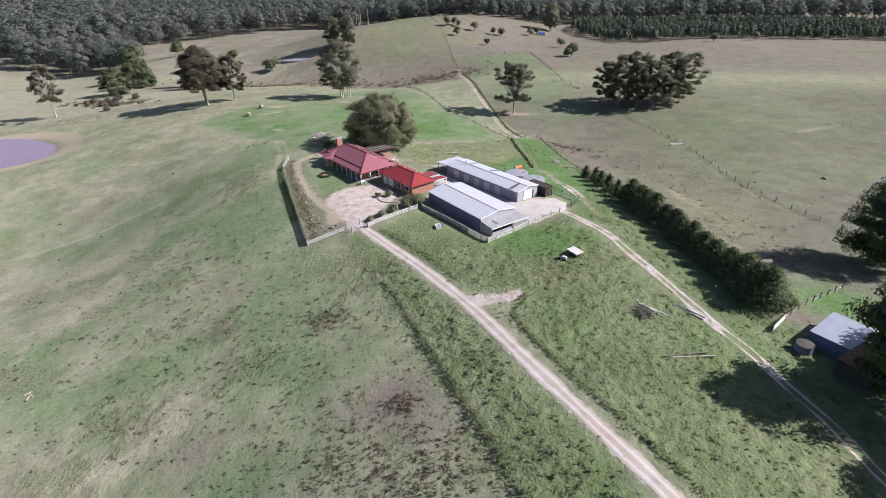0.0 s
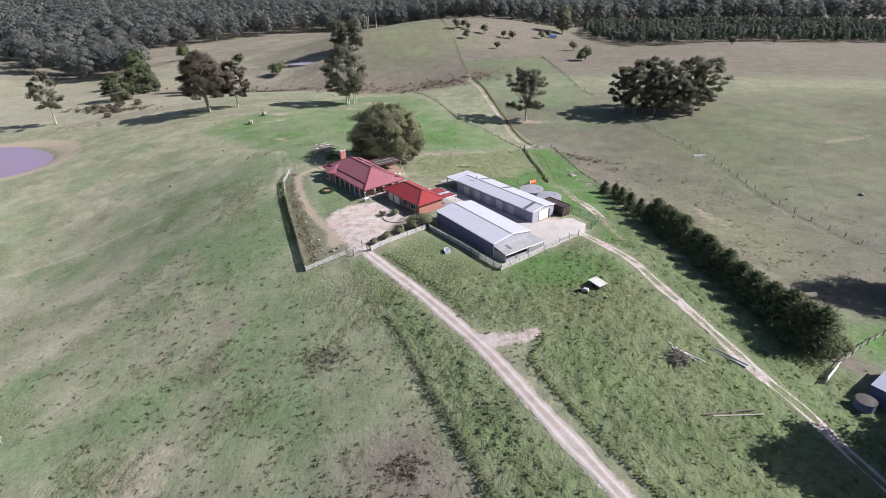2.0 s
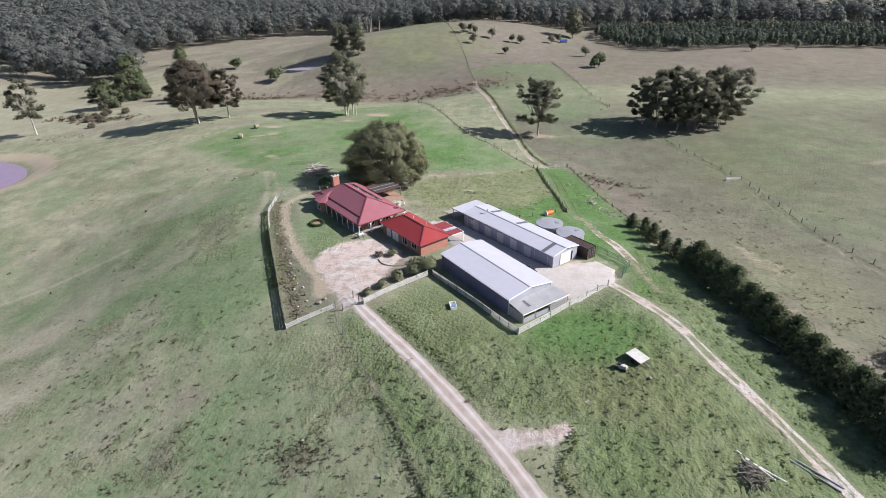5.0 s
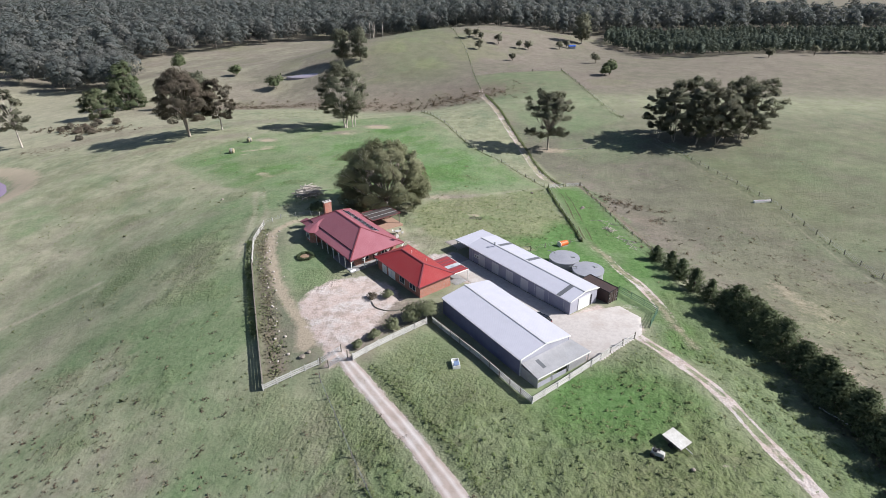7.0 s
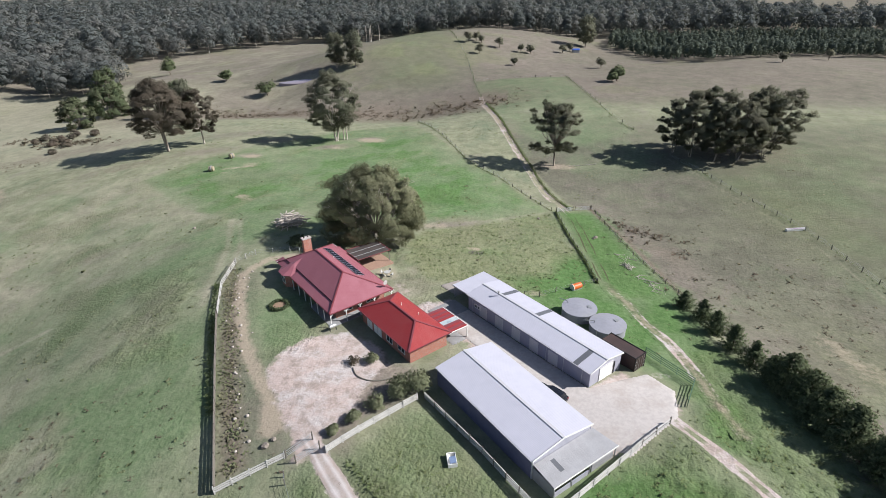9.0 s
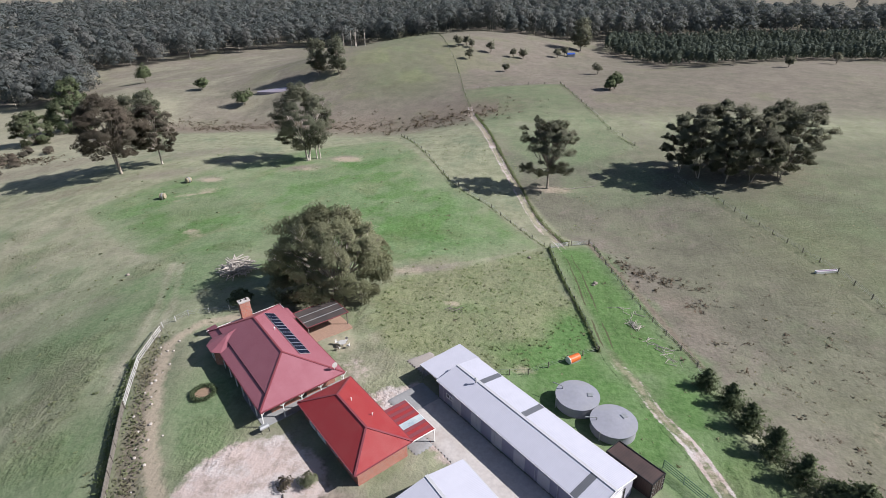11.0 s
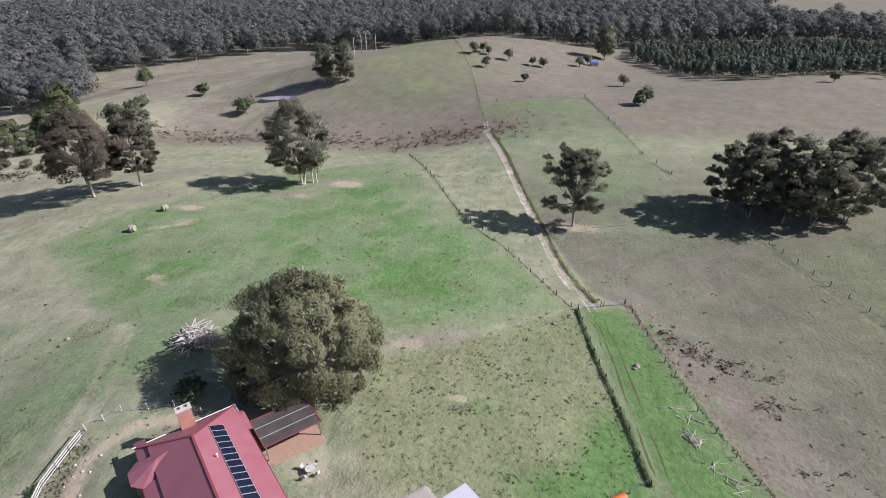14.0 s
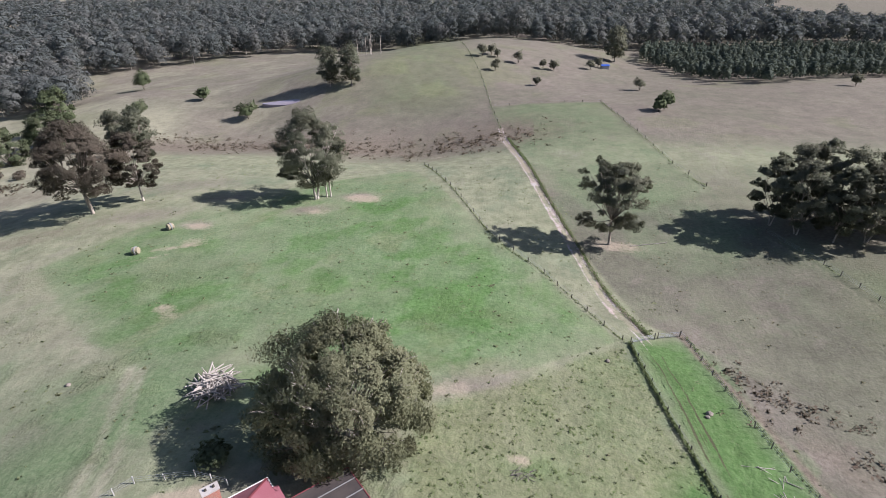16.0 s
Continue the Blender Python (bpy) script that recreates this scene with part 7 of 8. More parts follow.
def build_loose():
    sticks("timber_heap", -49.2, 185.5, 110, 4.0, 0.24, 4.0, "heap of bleached branches and fence timber", BLEACHED, 1, mound=2.8)
    sticks("pipe_pile", 31.6, 87.2, 46, 2.6, 0.12, 1.9, "dark heap of scrap sticks under pale pipes", TIMBER, 2, mound=1.0)
    for k, (x, y, l, a, mat, label) in enumerate(((32.6, 88.9, 4.6, -54, WHITE, "white pipe lying in the grass"), (33.4, 88.3, 4.2, -40, WHITE, "white pipe lying in the grass"), (32.1, 88.3, 3.6, -66, GREY_WHITE, "grey pipe lying in the grass"), (38.6, 88.3, 5.2, -45, STEEL, "long steel pipe beside the lane"), (39.2, 88.6, 4.8, -43, STEEL, "long steel pipe beside the lane"), (35, 77.4, 7, 14, TIMBER, "long grey rail lying in the grass"), (36, 77.0, 6.5, 10, BLEACHED, "long pale rail lying in the grass"), (45, 113.5, 4.5, -50, STEEL, "grey steel beam in the hedge's shade"))):
        z = height(x, y) + 0.12
        dx, dy = math.cos(radians(a)) * l / 2, math.sin(radians(a)) * l / 2
        bm = hull(rod((-dx, -dy, height(x - dx, y - dy) + 0.1 - z), (dx, dy, height(x + dx, y + dy) + 0.1 - z), 0.09, 0.09, 8))
        ob = part("long_pipe", bm, mat, None)
        ob.location = (x, y, z)
        tagged(ob, label, "pipe", "lengths of pipe and rail")
    x, y = 23.4, 106.2
    ob = thing("box_trailer", (x, y, height(x, y)), "small farm trailer tray with a pale flat cover", "trailer", turn=40)
    part("cover", hull(slab([(-1.0, -1.3, 0.8), (1.0, -1.3, 0.8), (1.0, 1.3, 0.95), (-1.0, 1.3, 0.95)], 0.06)), GREY_WHITE, ob, "pale flat lid")
    part("tray", hull(block(-0.95, 0.95, -1.2, 1.2, 0.45, 0.76)), TIMBER, ob)
    part("drawbar", hull(beam((0, -1.2, 0.45), (0, -2.2, 0.3), 0.08)), STEEL, ob)
    for s in (-1, 1):
        part("wheel", hull(rod((s * 0.95, 0, 0.3), (s * 1.12, 0, 0.3), 0.3, 0.3, 16)), BLACK, ob)
    x, y = 20.9, 104.2
    ob = thing("ride_on_mower", (x, y, height(x, y)), "small pale ride-on mower parked in the grass", "mower", turn=-25)
    part("body", hull([[(-0.75, -0.4, 0.3), (0.75, -0.4, 0.3), (0.75, 0.4, 0.3), (-0.75, 0.4, 0.3)], [(-0.7, -0.4, 0.6), (0.7, -0.3, 0.55), (0.7, 0.3, 0.55), (-0.7, 0.4, 0.6)], [(0.0, -0.3, 0.75), (0.65, -0.25, 0.7), (0.65, 0.25, 0.7), (0.0, 0.3, 0.75)]]), GREY_WHITE, ob)
    part("seat", hull(block(-0.5, -0.1, -0.25, 0.25, 0.6, 0.75), block(-0.55, -0.45, -0.25, 0.25, 0.7, 1.1)), BLACK, ob)
    part("steering_wheel", hull(rod((0.15, 0, 0.75), (0.05, 0, 1.0), 0.03), rod((0.06, 0, 1.0), (0.05, 0, 1.03), 0.18, 0.18, 12)), BLACK, ob)
    for px, r in ((-0.5, 0.28), (0.55, 0.22)):
        for s in (-1, 1):
            part("wheel", hull(rod((px, s * 0.4, r), (px, s * 0.56, r), r, r, 14)), BLACK, ob)
    x, y = -3.8, 119.6
    ob = thing("old_washtub", (x, y, height(x, y)), "pale blue and white discarded tub in the grass", "tub", turn=15)
    part("tub", hull(block(-0.55, 0.55, -0.9, 0.9, 0.0, 0.12), block(-0.55, -0.48, -0.9, 0.9, 0.12, 0.55), block(0.48, 0.55, -0.9, 0.9, 0.12, 0.55), block(-0.48, 0.48, -0.9, -0.83, 0.12, 0.55), block(-0.48, 0.48, 0.83, 0.9, 0.12, 0.55)), WHITE, ob)
    part("sheet", hull(slab([(-0.3, -0.7, 0.5), (0.45, -0.7, 0.6), (0.45, 0.3, 0.6), (-0.3, 0.3, 0.5)], 0.03)), BLUE, ob)
    ob = thing("orange_hopper", (15.2, 164.2, height(15.2, 164.2)), "orange plastic feed hopper lying by a post", "hopper", turn=35)
    part("drum", hull(rod((-1.1, 0, 0.62), (0.9, 0, 0.62), 0.6, 0.55, 18)), ORANGE, ob)
    part("mouth", hull(rod((-1.2, 0, 0.62), (-1.1, 0, 0.62), 0.66, 0.64, 18)), WHITE, ob)
    for s in (-1, 1):
        part("skid", hull(block(-1.0, 0.9, s * 0.4 - 0.05, s * 0.4 + 0.05, 0, 0.2)), STEEL, ob)
    for x, y, t in ((-92.5, 229.4, 10), (-92, 242.4, 60)):
        ob = thing("hay_bale", (x, y, height(x, y)), "round pale straw bale on the paddock", "bale", "hay bales", turn=t)
        part("bale", hull([[(px, 0.8 * rr * math.cos(a), 0.85 + 0.8 * rr * math.sin(a)) for a in [2 * math.pi * i / 20 for i in range(20)]] for px, rr in ((-0.75, 0.9), (-0.65, 1.0), (0.65, 1.0), (0.75, 0.9))]), BALE, ob)
        part("netting", hull([[(px, 0.955 * math.cos(a), 0.85 + 0.955 * math.sin(a)) for a in [2 * math.pi * i / 20 for i in range(20)]] for px in (-0.15, 0.15)]), GREY_SLAB, ob)
    for x, y, t in ((55.2, 109.8, 20), (59.2, 108.6, 10)):
        z = height(x, y)
        ob = thing("cut_log", (x, y, z), "thick weathered log at the shade's edge", "log", "cut logs", turn=t)
        part("trunk", hull(bend([(-1.5, 0, 0.45), (-0.4, 0.05, 0.5), (0.6, 0, 0.48), (1.4, 0.1, 0.5)], [0.52, 0.55, 0.5, 0.45], 12)), TIMBER, ob, smooth=True)
        part("cut_face", hull(rod((1.38, 0.1, 0.5), (1.42, 0.1, 0.5), 0.43, 0.43, 12)), BLEACHED, ob)
    ob = thing("water_trough", (71.3, 202.6, height(71.3, 202.6)), "long white concrete water trough on the fence", "trough", turn=12)
    part("basin", hull(block(-2.4, 2.4, -0.35, 0.35, 0, 0.14), block(-2.4, 2.4, -0.35, -0.25, 0.14, 0.55), block(-2.4, 2.4, 0.25, 0.35, 0.14, 0.55), block(-2.4, -2.3, -0.25, 0.25, 0.14, 0.55), block(2.3, 2.4, -0.25, 0.25, 0.14, 0.55)), WHITE, ob)
    part("water", hull(block(-2.3, 2.3, -0.25, 0.25, 0.14, 0.45)), WATER, ob)
    x, y = yard(15.7, -33.2)
    ob = thing("parked_car", (x, y, height(x, y) + 0.1), "dark blue-black wagon parked between the sheds", "car", turn=44.6 + 97)
    shell = [[(-2.2, -0.85, 0.3), (2.2, -0.85, 0.3), (2.2, 0.85, 0.3), (-2.2, 0.85, 0.3)], [(-2.25, -0.88, 0.75), (2.25, -0.85, 0.7), (2.25, 0.85, 0.7), (-2.25, 0.88, 0.75)], [(-2.1, -0.82, 0.98), (2.1, -0.78, 0.86), (2.1, 0.78, 0.86), (-2.1, 0.82, 0.98)]]
    paint = plain("dark_car_paint", (0.012, 0.014, 0.02), 0.25, vary=0.1, bump=0, spec=0.5)
    part("body", hull(shell, [[(-2.0, -0.78, 0.97), (0.95, -0.76, 0.93), (0.95, 0.76, 0.93), (-2.0, 0.78, 0.97)], [(-1.7, -0.62, 1.5), (0.2, -0.62, 1.5), (0.2, 0.62, 1.5), (-1.7, 0.62, 1.5)]]), paint, ob)
    part("windscreen", hull(slab([(0.97, -0.68, 0.99), (0.97, 0.68, 0.99), (0.27, 0.56, 1.47), (0.27, -0.56, 1.47)], 0.015)), GLASS, ob)
    for px in (-1.35, 1.4):
        for s in (-1, 1):
            wheel = part("wheel", hull(rod((px, s * 0.68, 0.32), (px, s * 0.9, 0.32), 0.33, 0.33, 16)), BLACK, ob)
            part("rim", hull(rod((px, s * 0.9, 0.32), (px, s * 0.915, 0.32), 0.2, 0.18, 12)), ALLOY, wheel)
    for s in (-1, 1):
        part("headlight", hull(block(2.2, 2.27, s * 0.6 - 0.18, s * 0.6 + 0.18, 0.62, 0.76)), ALLOY, ob)
        part("tail_light", hull(block(-2.28, -2.22, s * 0.65 - 0.14, s * 0.65 + 0.14, 0.66, 0.9)), RED_TRIM, ob)
    edging = [(-20.0, 134.9), (-19.0, 133.3), (-17.2, 132.5), (-15.4, 132.6), (-13.9, 133.3)]
    ob = part("garden_edging", hull(bend([(x - edging[0][0], y - edging[0][1], 0.06) for x, y in spread(edging, 0.5)], [0.11] * len(spread(edging, 0.5)), 6)), TIMBER, None)
    ob.location = (*edging[0], height(*edging[0]))
    tagged(ob, "curved weathered timber edging of the court bed", "edging")
    # ring bed, far poles, utility poles by the tall gum
    x, y = -37.1, 149.5
    ob = thing("ring_bed", (x, y, height(x, y)), "round garden bed ringed by a clipped green border", "garden bed")
    rng = np.random.default_rng(8)
    a = rng.uniform(0, 6.283, 2600)
    rr = 1.45 + rng.normal(0, 0.16, 2600)
    pts = np.stack([rr * np.cos(a), rr * np.sin(a), rng.uniform(0.03, 0.45, 2600)], 1)
    v, f = leaf_cards(pts, rng.uniform(0.08, 0.16, 2600), rng)
    o = new("border", arrays_mesh("border", v, f, BUSH_LEAF, np.zeros(len(v))))
    o.parent = ob
    part("soil", hull([[(1.3 * math.cos(t), 1.3 * math.sin(t), zz) for t in [2 * math.pi * i / 24 for i in range(24)]] for zz in (-0.1, 0.06)]), EARTH, ob)
    for k, (x, y, h) in enumerate(((-105, 486, 11), (-101.5, 486, 11.5), (-95.5, 487, 10.5), (-116, 505, 11), (-108, 508, 10))):
        ob = thing("bare_pole", (x, y, height(x, y)), "tall pale bare pole on the far ridge", "pole", "poles on the ridge")
        part("pole", hull(rod((0, 0, -0.3), (0.1, 0, h), 0.26, 0.15)), PALE_BARK, ob)
        part("stub", hull(rod((0.05, 0, h * 0.7), (0.7, 0.2, h * 0.78), 0.08, 0.05)), PALE_BARK, ob)
    for k, (x, y) in enumerate(((-60.9, 270.6), (-59.9, 271.2))):
        ob = thing("dead_stem", (x, y, height(x, y)), "straight pale dead stem beside the tall gum", "pole", "dead stems")
        part("pole", hull(rod((0, 0, -0.3), (-0.2, 0, 9.2), 0.24, 0.18)), PALE_BARK, ob)
        part("stub", hull(rod((-0.1, 0, 7), (0.5, 0.1, 8), 0.07, 0.04)), PALE_BARK, ob)
    rng = np.random.default_rng(9)
    for k in range(40):
        t = k / 39
        p = spread([(-30.4, 119.5), (-34.4, 127.5), (-40.2, 140), (-47.2, 154), (-49.5, 162)], 1)
        x, y = p[int(t * (len(p) - 1))]
        rock(x + rng.normal(0, 1.0), y + rng.normal(0, 1.0), rng.uniform(0.1, 0.26), 200 + k, label="pale garden stone along the bed", material=BLEACHED, group="garden stones")
    for k, (x, y, r) in enumerate(((-27.5, 120.5, 0.5), (-26.8, 121.5, 0.35), (-21, 92, 0.28), (-74, 186, 0.4), (9.8, 205.6, 0.4), (22.8, 194, 0.5), (22.3, 193.2, 0.35), (24.3, 102.4, 0.25), (102.5, 169.5, 0.7))):
        rock(x, y, r, 300 + k)
    sticks("scrap_heap", 27, 177.5, 22, 2.2, 0.12, 2.0, "scatter of pale scrap timber beside the track", BLEACHED, 5, mound=0.3)
    for k, (x, y, s) in enumerate(((29, 172.5, 8), (30.2, 170, 9), (28, 181, 5), (25.6, 183.5, 4), (31, 166.5, 7))):
        sticks("scrap_timber", x, y, s, 2.4, 0.1, 1.6, "scatter of bleached sticks in the long grass", BLEACHED, 40 + k, mound=0.2, group="scattered scrap timber")
    sticks("fallen_branches", -4.6, 176.6, 18, 1.6, 0.08, 1.6, "small grey heap of fallen branches in grass", TIMBER, 6, mound=0.4)
    sticks("driftwood", -68.3, 76.8, 3, 1.8, 0.22, 0.9, "pale broken log pieces in the pasture", BLEACHED, 7, mound=0.2)


def build_grass():
    """Rank tussocks in the near paddocks and the strips along drive and lane."""
    dense_at = lambda x, y: np.clip(1.1 * inside(x, y, HOME, 5) + 1.3 * inside(x, y, VERGE, 3) + 0.7 * inside(x, y, ROUGH, 3), 0, 1.6)
    rng = np.random.default_rng(12)
    n = 90000
    x, y = rng.uniform(-26, 52, n), rng.uniform(48, 130, n)
    dense = 0.02 + 0.07 * inside(x, y, HOME, 9) + 0.08 * inside(x, y, VERGE, 9) + 0.12 * inside(x, y, HEDGE_STRIP, 4)
    keep = (rng.uniform(0, 1, n) < dense * (0.45 + value_noise(x / 2.2, y / 2.2, 6))) & (near_line(x, y, DRIVE[::4]) > 2.0) & (near_line(x, y, LANE[::4]) > 1.6)
    for ring in (TURNOUT, COURT, APRON):
        keep &= inside(x, y, ring, 0.5) < 0.4
    c, s = math.cos(B), math.sin(B)
    v, u = (x - OX) * c + (y - OY) * s, -(x - OX) * s + (y - OY) * c
    keep &= ~((v > -2) & (v < 33) & (u > -46) & (u < 24)) & ~((v > -26) & (v < 3) & (u > -28) & (u < 0))
    rough = ROUGH
    x2, y2 = rng.uniform(-18, 20, 26000), rng.uniform(158, 212, 26000)
    ok = (inside(x2, y2, rough, 2) > 0.6) & (rng.uniform(0, 1, 26000) < 0.02 + 0.1 * value_noise(x2 / 3, y2 / 3, 4))
    x, y = np.concatenate([x[keep], x2[ok]]), np.concatenate([y[keep], y2[ok]])
    m = len(x)
    blades = 6
    bx, by = np.repeat(x, blades) + rng.normal(0, 0.1, m * blades), np.repeat(y, blades) + rng.normal(0, 0.1, m * blades)
    bz = np.repeat(land(x, y) + hummocks(x, y, {"rank": 0.15 + 0.5 * dense_at(x, y)}), blades)
    t, h = rng.uniform(0, 6.283, m * blades), np.repeat(rng.uniform(0.06, 0.2, m), blades) * rng.uniform(0.6, 1.1, m * blades)
    out, wide = rng.uniform(0.12, 0.36, m * blades), rng.uniform(0.05, 0.13, m * blades)
    a = np.stack([bx - wide * np.sin(t), by + wide * np.cos(t), bz - 0.05], 1)
    b = np.stack([bx + wide * np.sin(t), by - wide * np.cos(t), bz - 0.05], 1)
    tip = np.stack([bx + out * np.cos(t), by + out * np.sin(t), bz + h], 1)
    verts = np.stack([a, b, tip], 1).reshape(-1, 3)
    tint = np.repeat(np.clip(rng.normal(0.3, 0.25, m), 0, 1), blades * 3)
    lie = np.stack([0.3 * np.cos(t), 0.3 * np.sin(t), 1.0 + 0 * t], 1)
    tagged(new("grass_tufts", arrays_mesh("grass_tufts", verts, np.arange(len(verts)).reshape(-1, 3), GRASS_LEAF, tint, lie)), "rank green and straw tussocks in the paddock", "grass", kind="stuff")
    # dark weeds in the dry paddock and dead clumps in the near pasture
    pts, sizes = [], []
    for cx, cy, rx, ry, k in ((30.5, 205, 2.2, 3.0, 20), (33.5, 200.5, 2.6, 3.4, 36), (36.3, 196.5, 2.6, 2.4, 20), (42.5, 195, 3.4, 1.8, 16), (40.5, 186, 3.4, 3.5, 9), (46, 180, 12, 22, 26), (47.5, 125, 4, 16, 260), (-3.8, 69, 2.0, 1.6, 90), (-21, 90, 4, 3, 120), (0, 58, 12, 6, 420), (-12, 62, 10, 7, 160), (-40, 90, 16, 18, 160), (60, 165, 14, 16, 120), (-178, 277, 14, 5, 90), (-205, 285, 12, 5, 60), (-182, 247, 12, 4, 80), (-70, 348, 60, 15, 300), (-26, 345, 25, 12, 150), (-150, 358, 45, 16, 200), (-30, 84, 24, 20, 420), (-60, 105, 24, 24, 320), (60, 118, 10, 22, 260)):
        px, py = cx + rng.normal(0, rx * 0.6, k), cy + rng.normal(0, ry * 0.6, k)
        far = cy > 250
        s_ = rng.uniform(0.08, 0.24, k) * (3.4 if far else 1.9 if 30 < cx < 47 and cy > 150 else 1.1)
        for j in range(k):
            q = rng.normal(0, 1, (9, 3)) * s_[j]
            q[:, 2] = np.abs(q[:, 2]) * 0.6
            pts.append(q + (px[j], py[j], height(px[j], py[j])))
            sizes.append(np.full(9, s_[j]))
    pts, sizes = np.concatenate(pts), np.concatenate(sizes)
    low_growth("dead_weeds", pts, rng.uniform(0.4, 0.9, len(pts)) * sizes, WEED_LEAF, rng.uniform(0, 1, len(pts)), "dark dead thistles and weeds scattered over pasture", "weeds", rng)
    # long grass grown up along fences and the drive's cut edge
    pts = []
    for line, wide, tall, thick in (
        ([(14.7, 212.4), (16.5, 193.4), (18.6, 177.2), (19.5, 167.6)], 0.13, 0.5, 22),
        ([(-12, 98.6), (-9.1, 94.2), (-3.7, 83.7)], 0.3, 0.35, 8),
        ([(-3.7, 83.7), (1.6, 74.2), (5.9, 65.1), (9.9, 56.7), (13, 49)], 0.4, 0.7, 16),
        # drive's right edge: grass also stands in for the cut bank's shadow line
        ([(13.4, 92.4), (13.2, 90.2), (11.6, 87.0), (13.4, 82.0), (17.2, 75.2), (22.6, 65.8), (28, 56), (31, 49)], 0.25, 0.5, 10),
        ([(-16, 118.4), (-9, 111.5), (-3, 104.5), (1, 98.5)], 0.3, 0.4, 6),
        ([(-37.6, 125.4), (-42, 134), (-48.2, 147), (-52, 156)], 0.35, 0.7, 12),
        ([(52, 84.2), (48.5, 88.5), (47.5, 92)], 0.4, 0.6, 10),
        ([(25.6, 216.6), (30.3, 183.7), (35, 165.9)], 0.25, 0.22, 4),
        ([(62.6, 246.5), (73.3, 202.3), (76.4, 165.9), (81.9, 145), (84.5, 137.1)], 0.1, 0.2, 1),
        ([(49.2, 289.5), (43.5, 307.3), (31.8, 397.3)], 0.2, 0.5, 2),
        ([(-39.5, 314.9), (-13.7, 256), (0.3, 237.1), (13.6, 213.4)], 0.14, 0.25, 3),
        ([(-14, 362), (-19.5, 392.8), (-29.2, 450.8), (-48.4, 526.9)], 0.25, 0.6, 2),
        ([(18.8, 216), (13.8, 230), (8.8, 253), (2.8, 278), (-3.6, 311), (-10.5, 345)], 0.3, 0.6, 13),
    ):
        p = np.array(spread(line, 0.25))
        p = np.repeat(p, thick, 0) + rng.normal(0, wide, (len(p) * thick, 2))
        p = p[rng.uniform(0, 1, len(p)) < 0.35 + value_noise(p[:, 0] / 2.5, p[:, 1] / 2.5, 9)]
        pts.append(np.stack([p[:, 0], p[:, 1], land(p[:, 0], p[:, 1]) + rng.uniform(0.02, 1.0, len(p)) * tall], 1))
    pts = np.concatenate(pts)
    low_growth("fence_grass", pts, rng.uniform(0.1, 0.22, len(pts)), GRASS_LEAF, rng.uniform(0, 0.4, len(pts)), "long dark grass grown up along fences and drive", "grass", rng)
    # rank dark clumps between the fence and the drive
    pts = []
    for k in range(80):
        t = rng.uniform(0, 1)
        px, py = DRIVE[int(75 + t * (len(DRIVE) - 100))]
        px, py = px - rng.uniform(2.6, 8.5), py - rng.uniform(0, 4)
        q = rng.normal(0, 1, (26, 3)) * rng.uniform(0.12, 0.3)
        q[:, 2] = np.abs(q[:, 2]) * 0.6
        pts.append(q + (px, py, height(px, py)))
    pts = np.concatenate(pts)
    low_growth("verge_growth", pts, rng.uniform(0.08, 0.2, len(pts)), BUSH_LEAF, rng.uniform(0, 0.5, len(pts)), "rank green clumps on the verge beside the drive", "grass", rng)


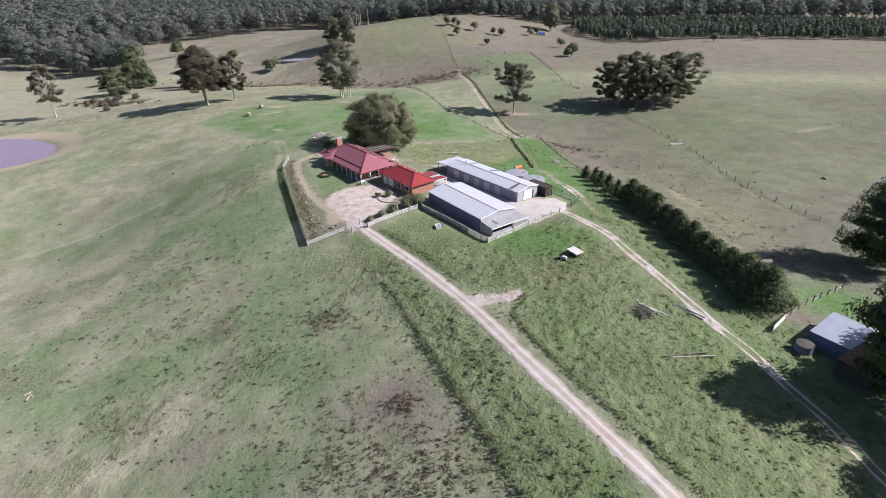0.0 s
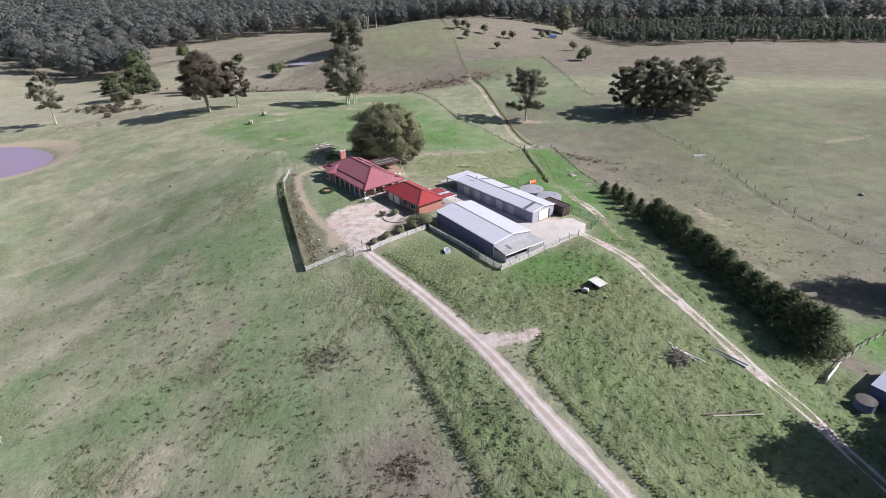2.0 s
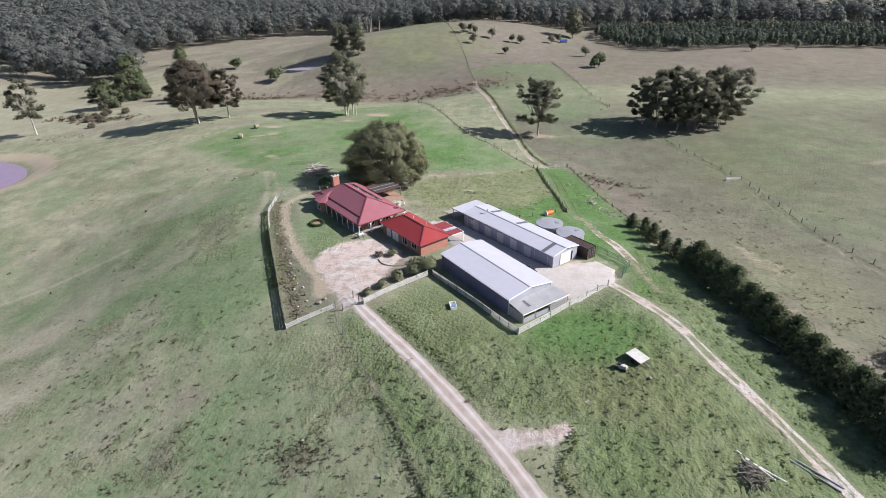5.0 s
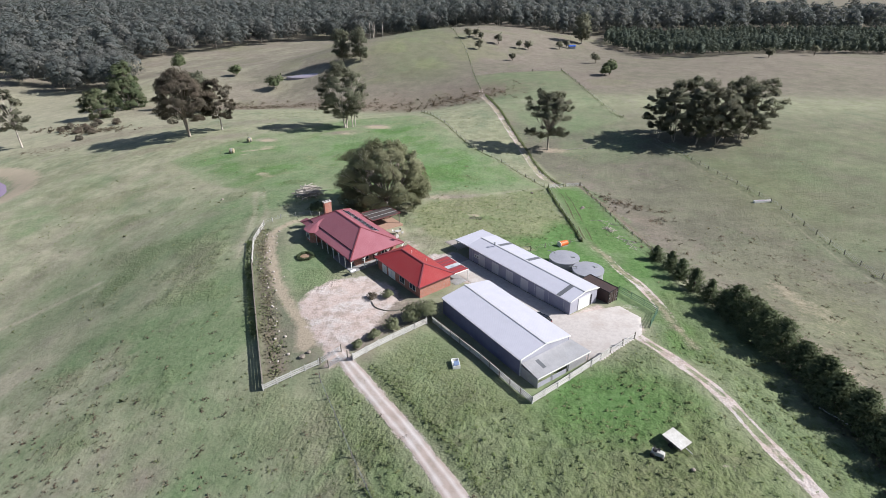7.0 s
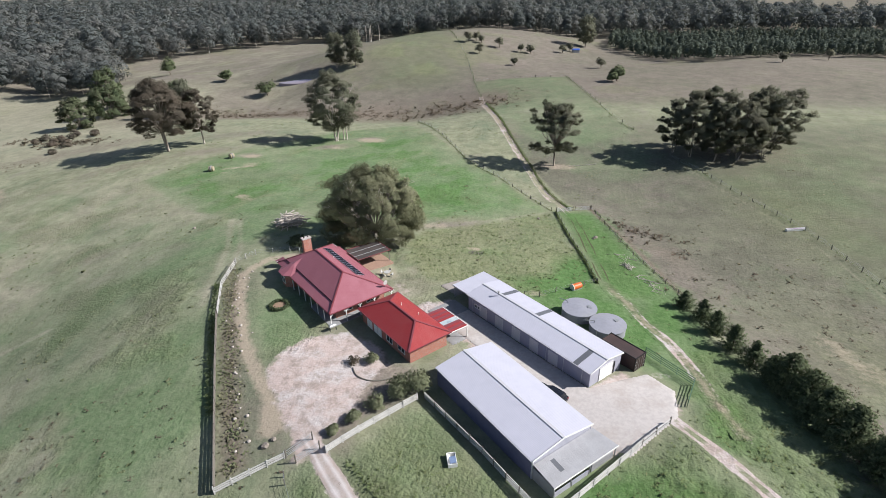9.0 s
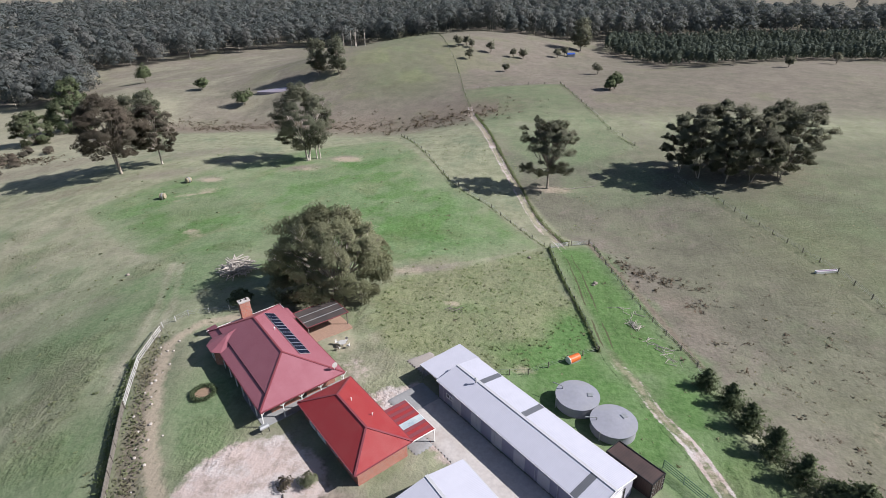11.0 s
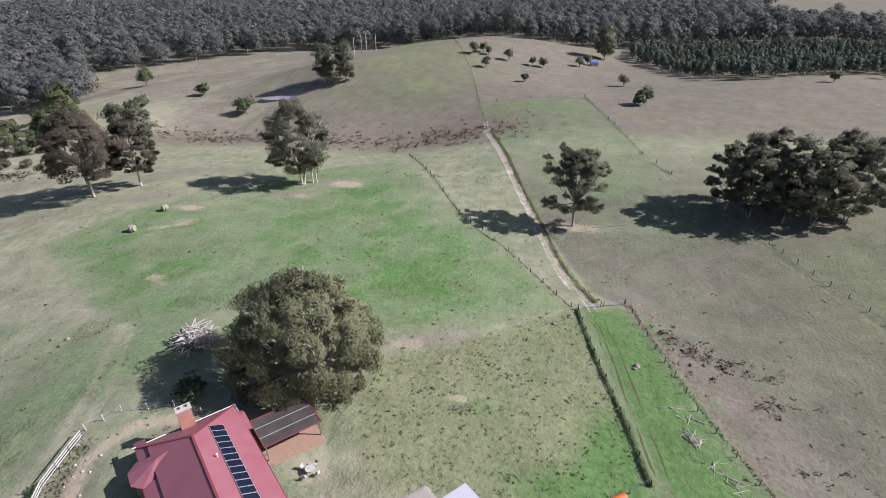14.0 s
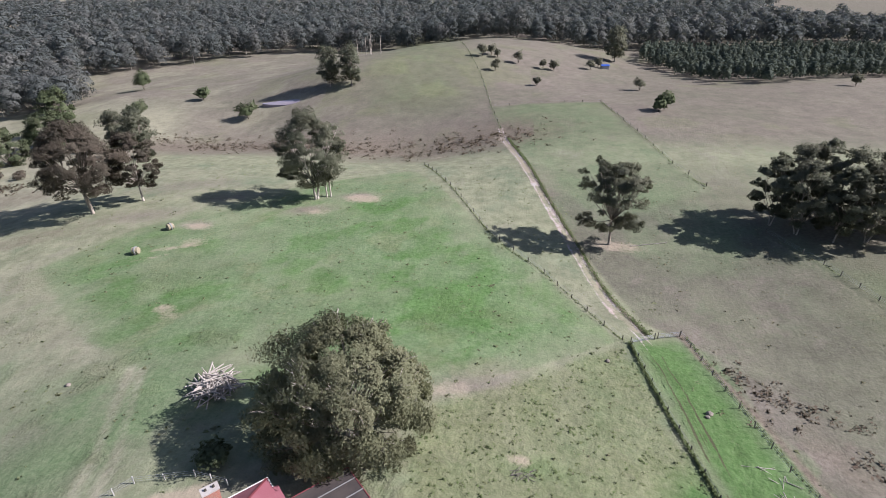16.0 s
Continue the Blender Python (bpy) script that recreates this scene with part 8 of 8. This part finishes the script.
def build_tufts():
    """Loose tussocks standing all over the grazed pasture, and the weeds of the garden bed."""
    rng = np.random.default_rng(77)
    n = 60000
    x, y = rng.uniform(-125, 100, n), rng.uniform(42, 310, n)
    along = (x * 0.6 + y * 0.8, -x * 0.8 + y * 0.6)
    patchy = fractal(along[0] / 1.6, along[1], 9, 400) * 0.6 + fractal(x, y, 3.5, 410) * 0.4
    green, rough, home = inside(x, y, PADDOCK, 8), inside(x, y, ROUGH, 2), inside(x, y, HOME, 3)
    east = step(x - (27 - (y - 205) * 0.18), 0, 3) * step(y, 95, 120)
    dense = 0.7 * step(patchy, 0.45, 0.8) * (1 - 0.3 * east) * (1 - 0.5 * green) * (1 - 0.85 * rough) + 0.06 + 0.06 * green + 0.02 * rough - 0.1 * home
    keep = (rng.uniform(0, 1, n) < dense * 0.42) & (near_line(x, y, DRIVE[::4]) > 2.0) & (near_line(x, y, LANE[::4]) > 1.9) & (near_line(x, y, BACK_LANE[::4]) > 2.0)
    for ring in (TURNOUT, COURT, APRON, YARD_SOIL, GARDEN, HEDGE_STRIP):
        keep &= inside(x, y, ring, 0.5) < 0.4
    c, s = math.cos(B), math.sin(B)
    v_, u_ = (x - OX) * c + (y - OY) * s, -(x - OX) * s + (y - OY) * c
    keep &= ~((v_ > -12) & (v_ < 33) & (u_ > -48) & (u_ < 25))
    x, y, east, rough = x[keep], y[keep], east[keep], rough[keep]
    m, cards = len(x), 7
    r = rng.gamma(4.0, 0.03, m) + 0.05
    z = land(x, y) + hummocks(x, y, {"rank": 0.15 + 0.5 * inside(x, y, HOME, 5) + 0.4 * rough})
    q = rng.normal(0, 0.6, (m, cards, 3)) * r[:, None, None]
    q[..., 2] = np.abs(q[..., 2]) * 0.4 + 0.02
    pts = (q + np.stack([x, y, z], 1)[:, None]).reshape(-1, 3)
    tint = np.clip(0.75 * east + 0.35 * rough + rng.normal(0.15, 0.25, m), 0, 1)
    low_growth("pasture_tufts", pts, rng.uniform(0.5, 1.0, m * cards) * np.repeat(r, cards), TUFT_LEAF, np.repeat(tint, cards), "dark green and brown tussocks dotted over grazed pasture", "grass", rng)
    # the unkempt bed inside the garden fence
    line = np.array(spread([(-30.2, 117.0), (-32.4, 121.6), (-36.8, 129.5), (-41.5, 139.6), (-48.6, 154.2), (-51, 162)], 0.5))
    p = np.repeat(line, 26, 0) + rng.normal(0, 0.95, (len(line) * 26, 2))
    keep = rng.uniform(0, 1, len(p)) < 0.15 + fractal(p[:, 0], p[:, 1], 2.5, 420)
    p = p[keep]
    pts = np.stack([p[:, 0], p[:, 1], land(p[:, 0], p[:, 1]) + rng.uniform(0.02, 0.16, len(p))], 1)
    low_growth("garden_weeds", pts, rng.uniform(0.1, 0.3, len(pts)), TUFT_LEAF, np.clip(fractal(p[:, 0], p[:, 1], 4, 430) * 1.6 - 0.3, 0, 1), "tangled brown and green weeds in the garden bed", "weeds", rng)


build_ground()
build_roads()
build_house()
build_pergola()
build_garage()
build_long_shed()
build_front_shed()
build_tanks()
build_lower_sheds()
build_trees()
build_woods()
build_fences()
build_loose()
build_grass()
build_tufts()
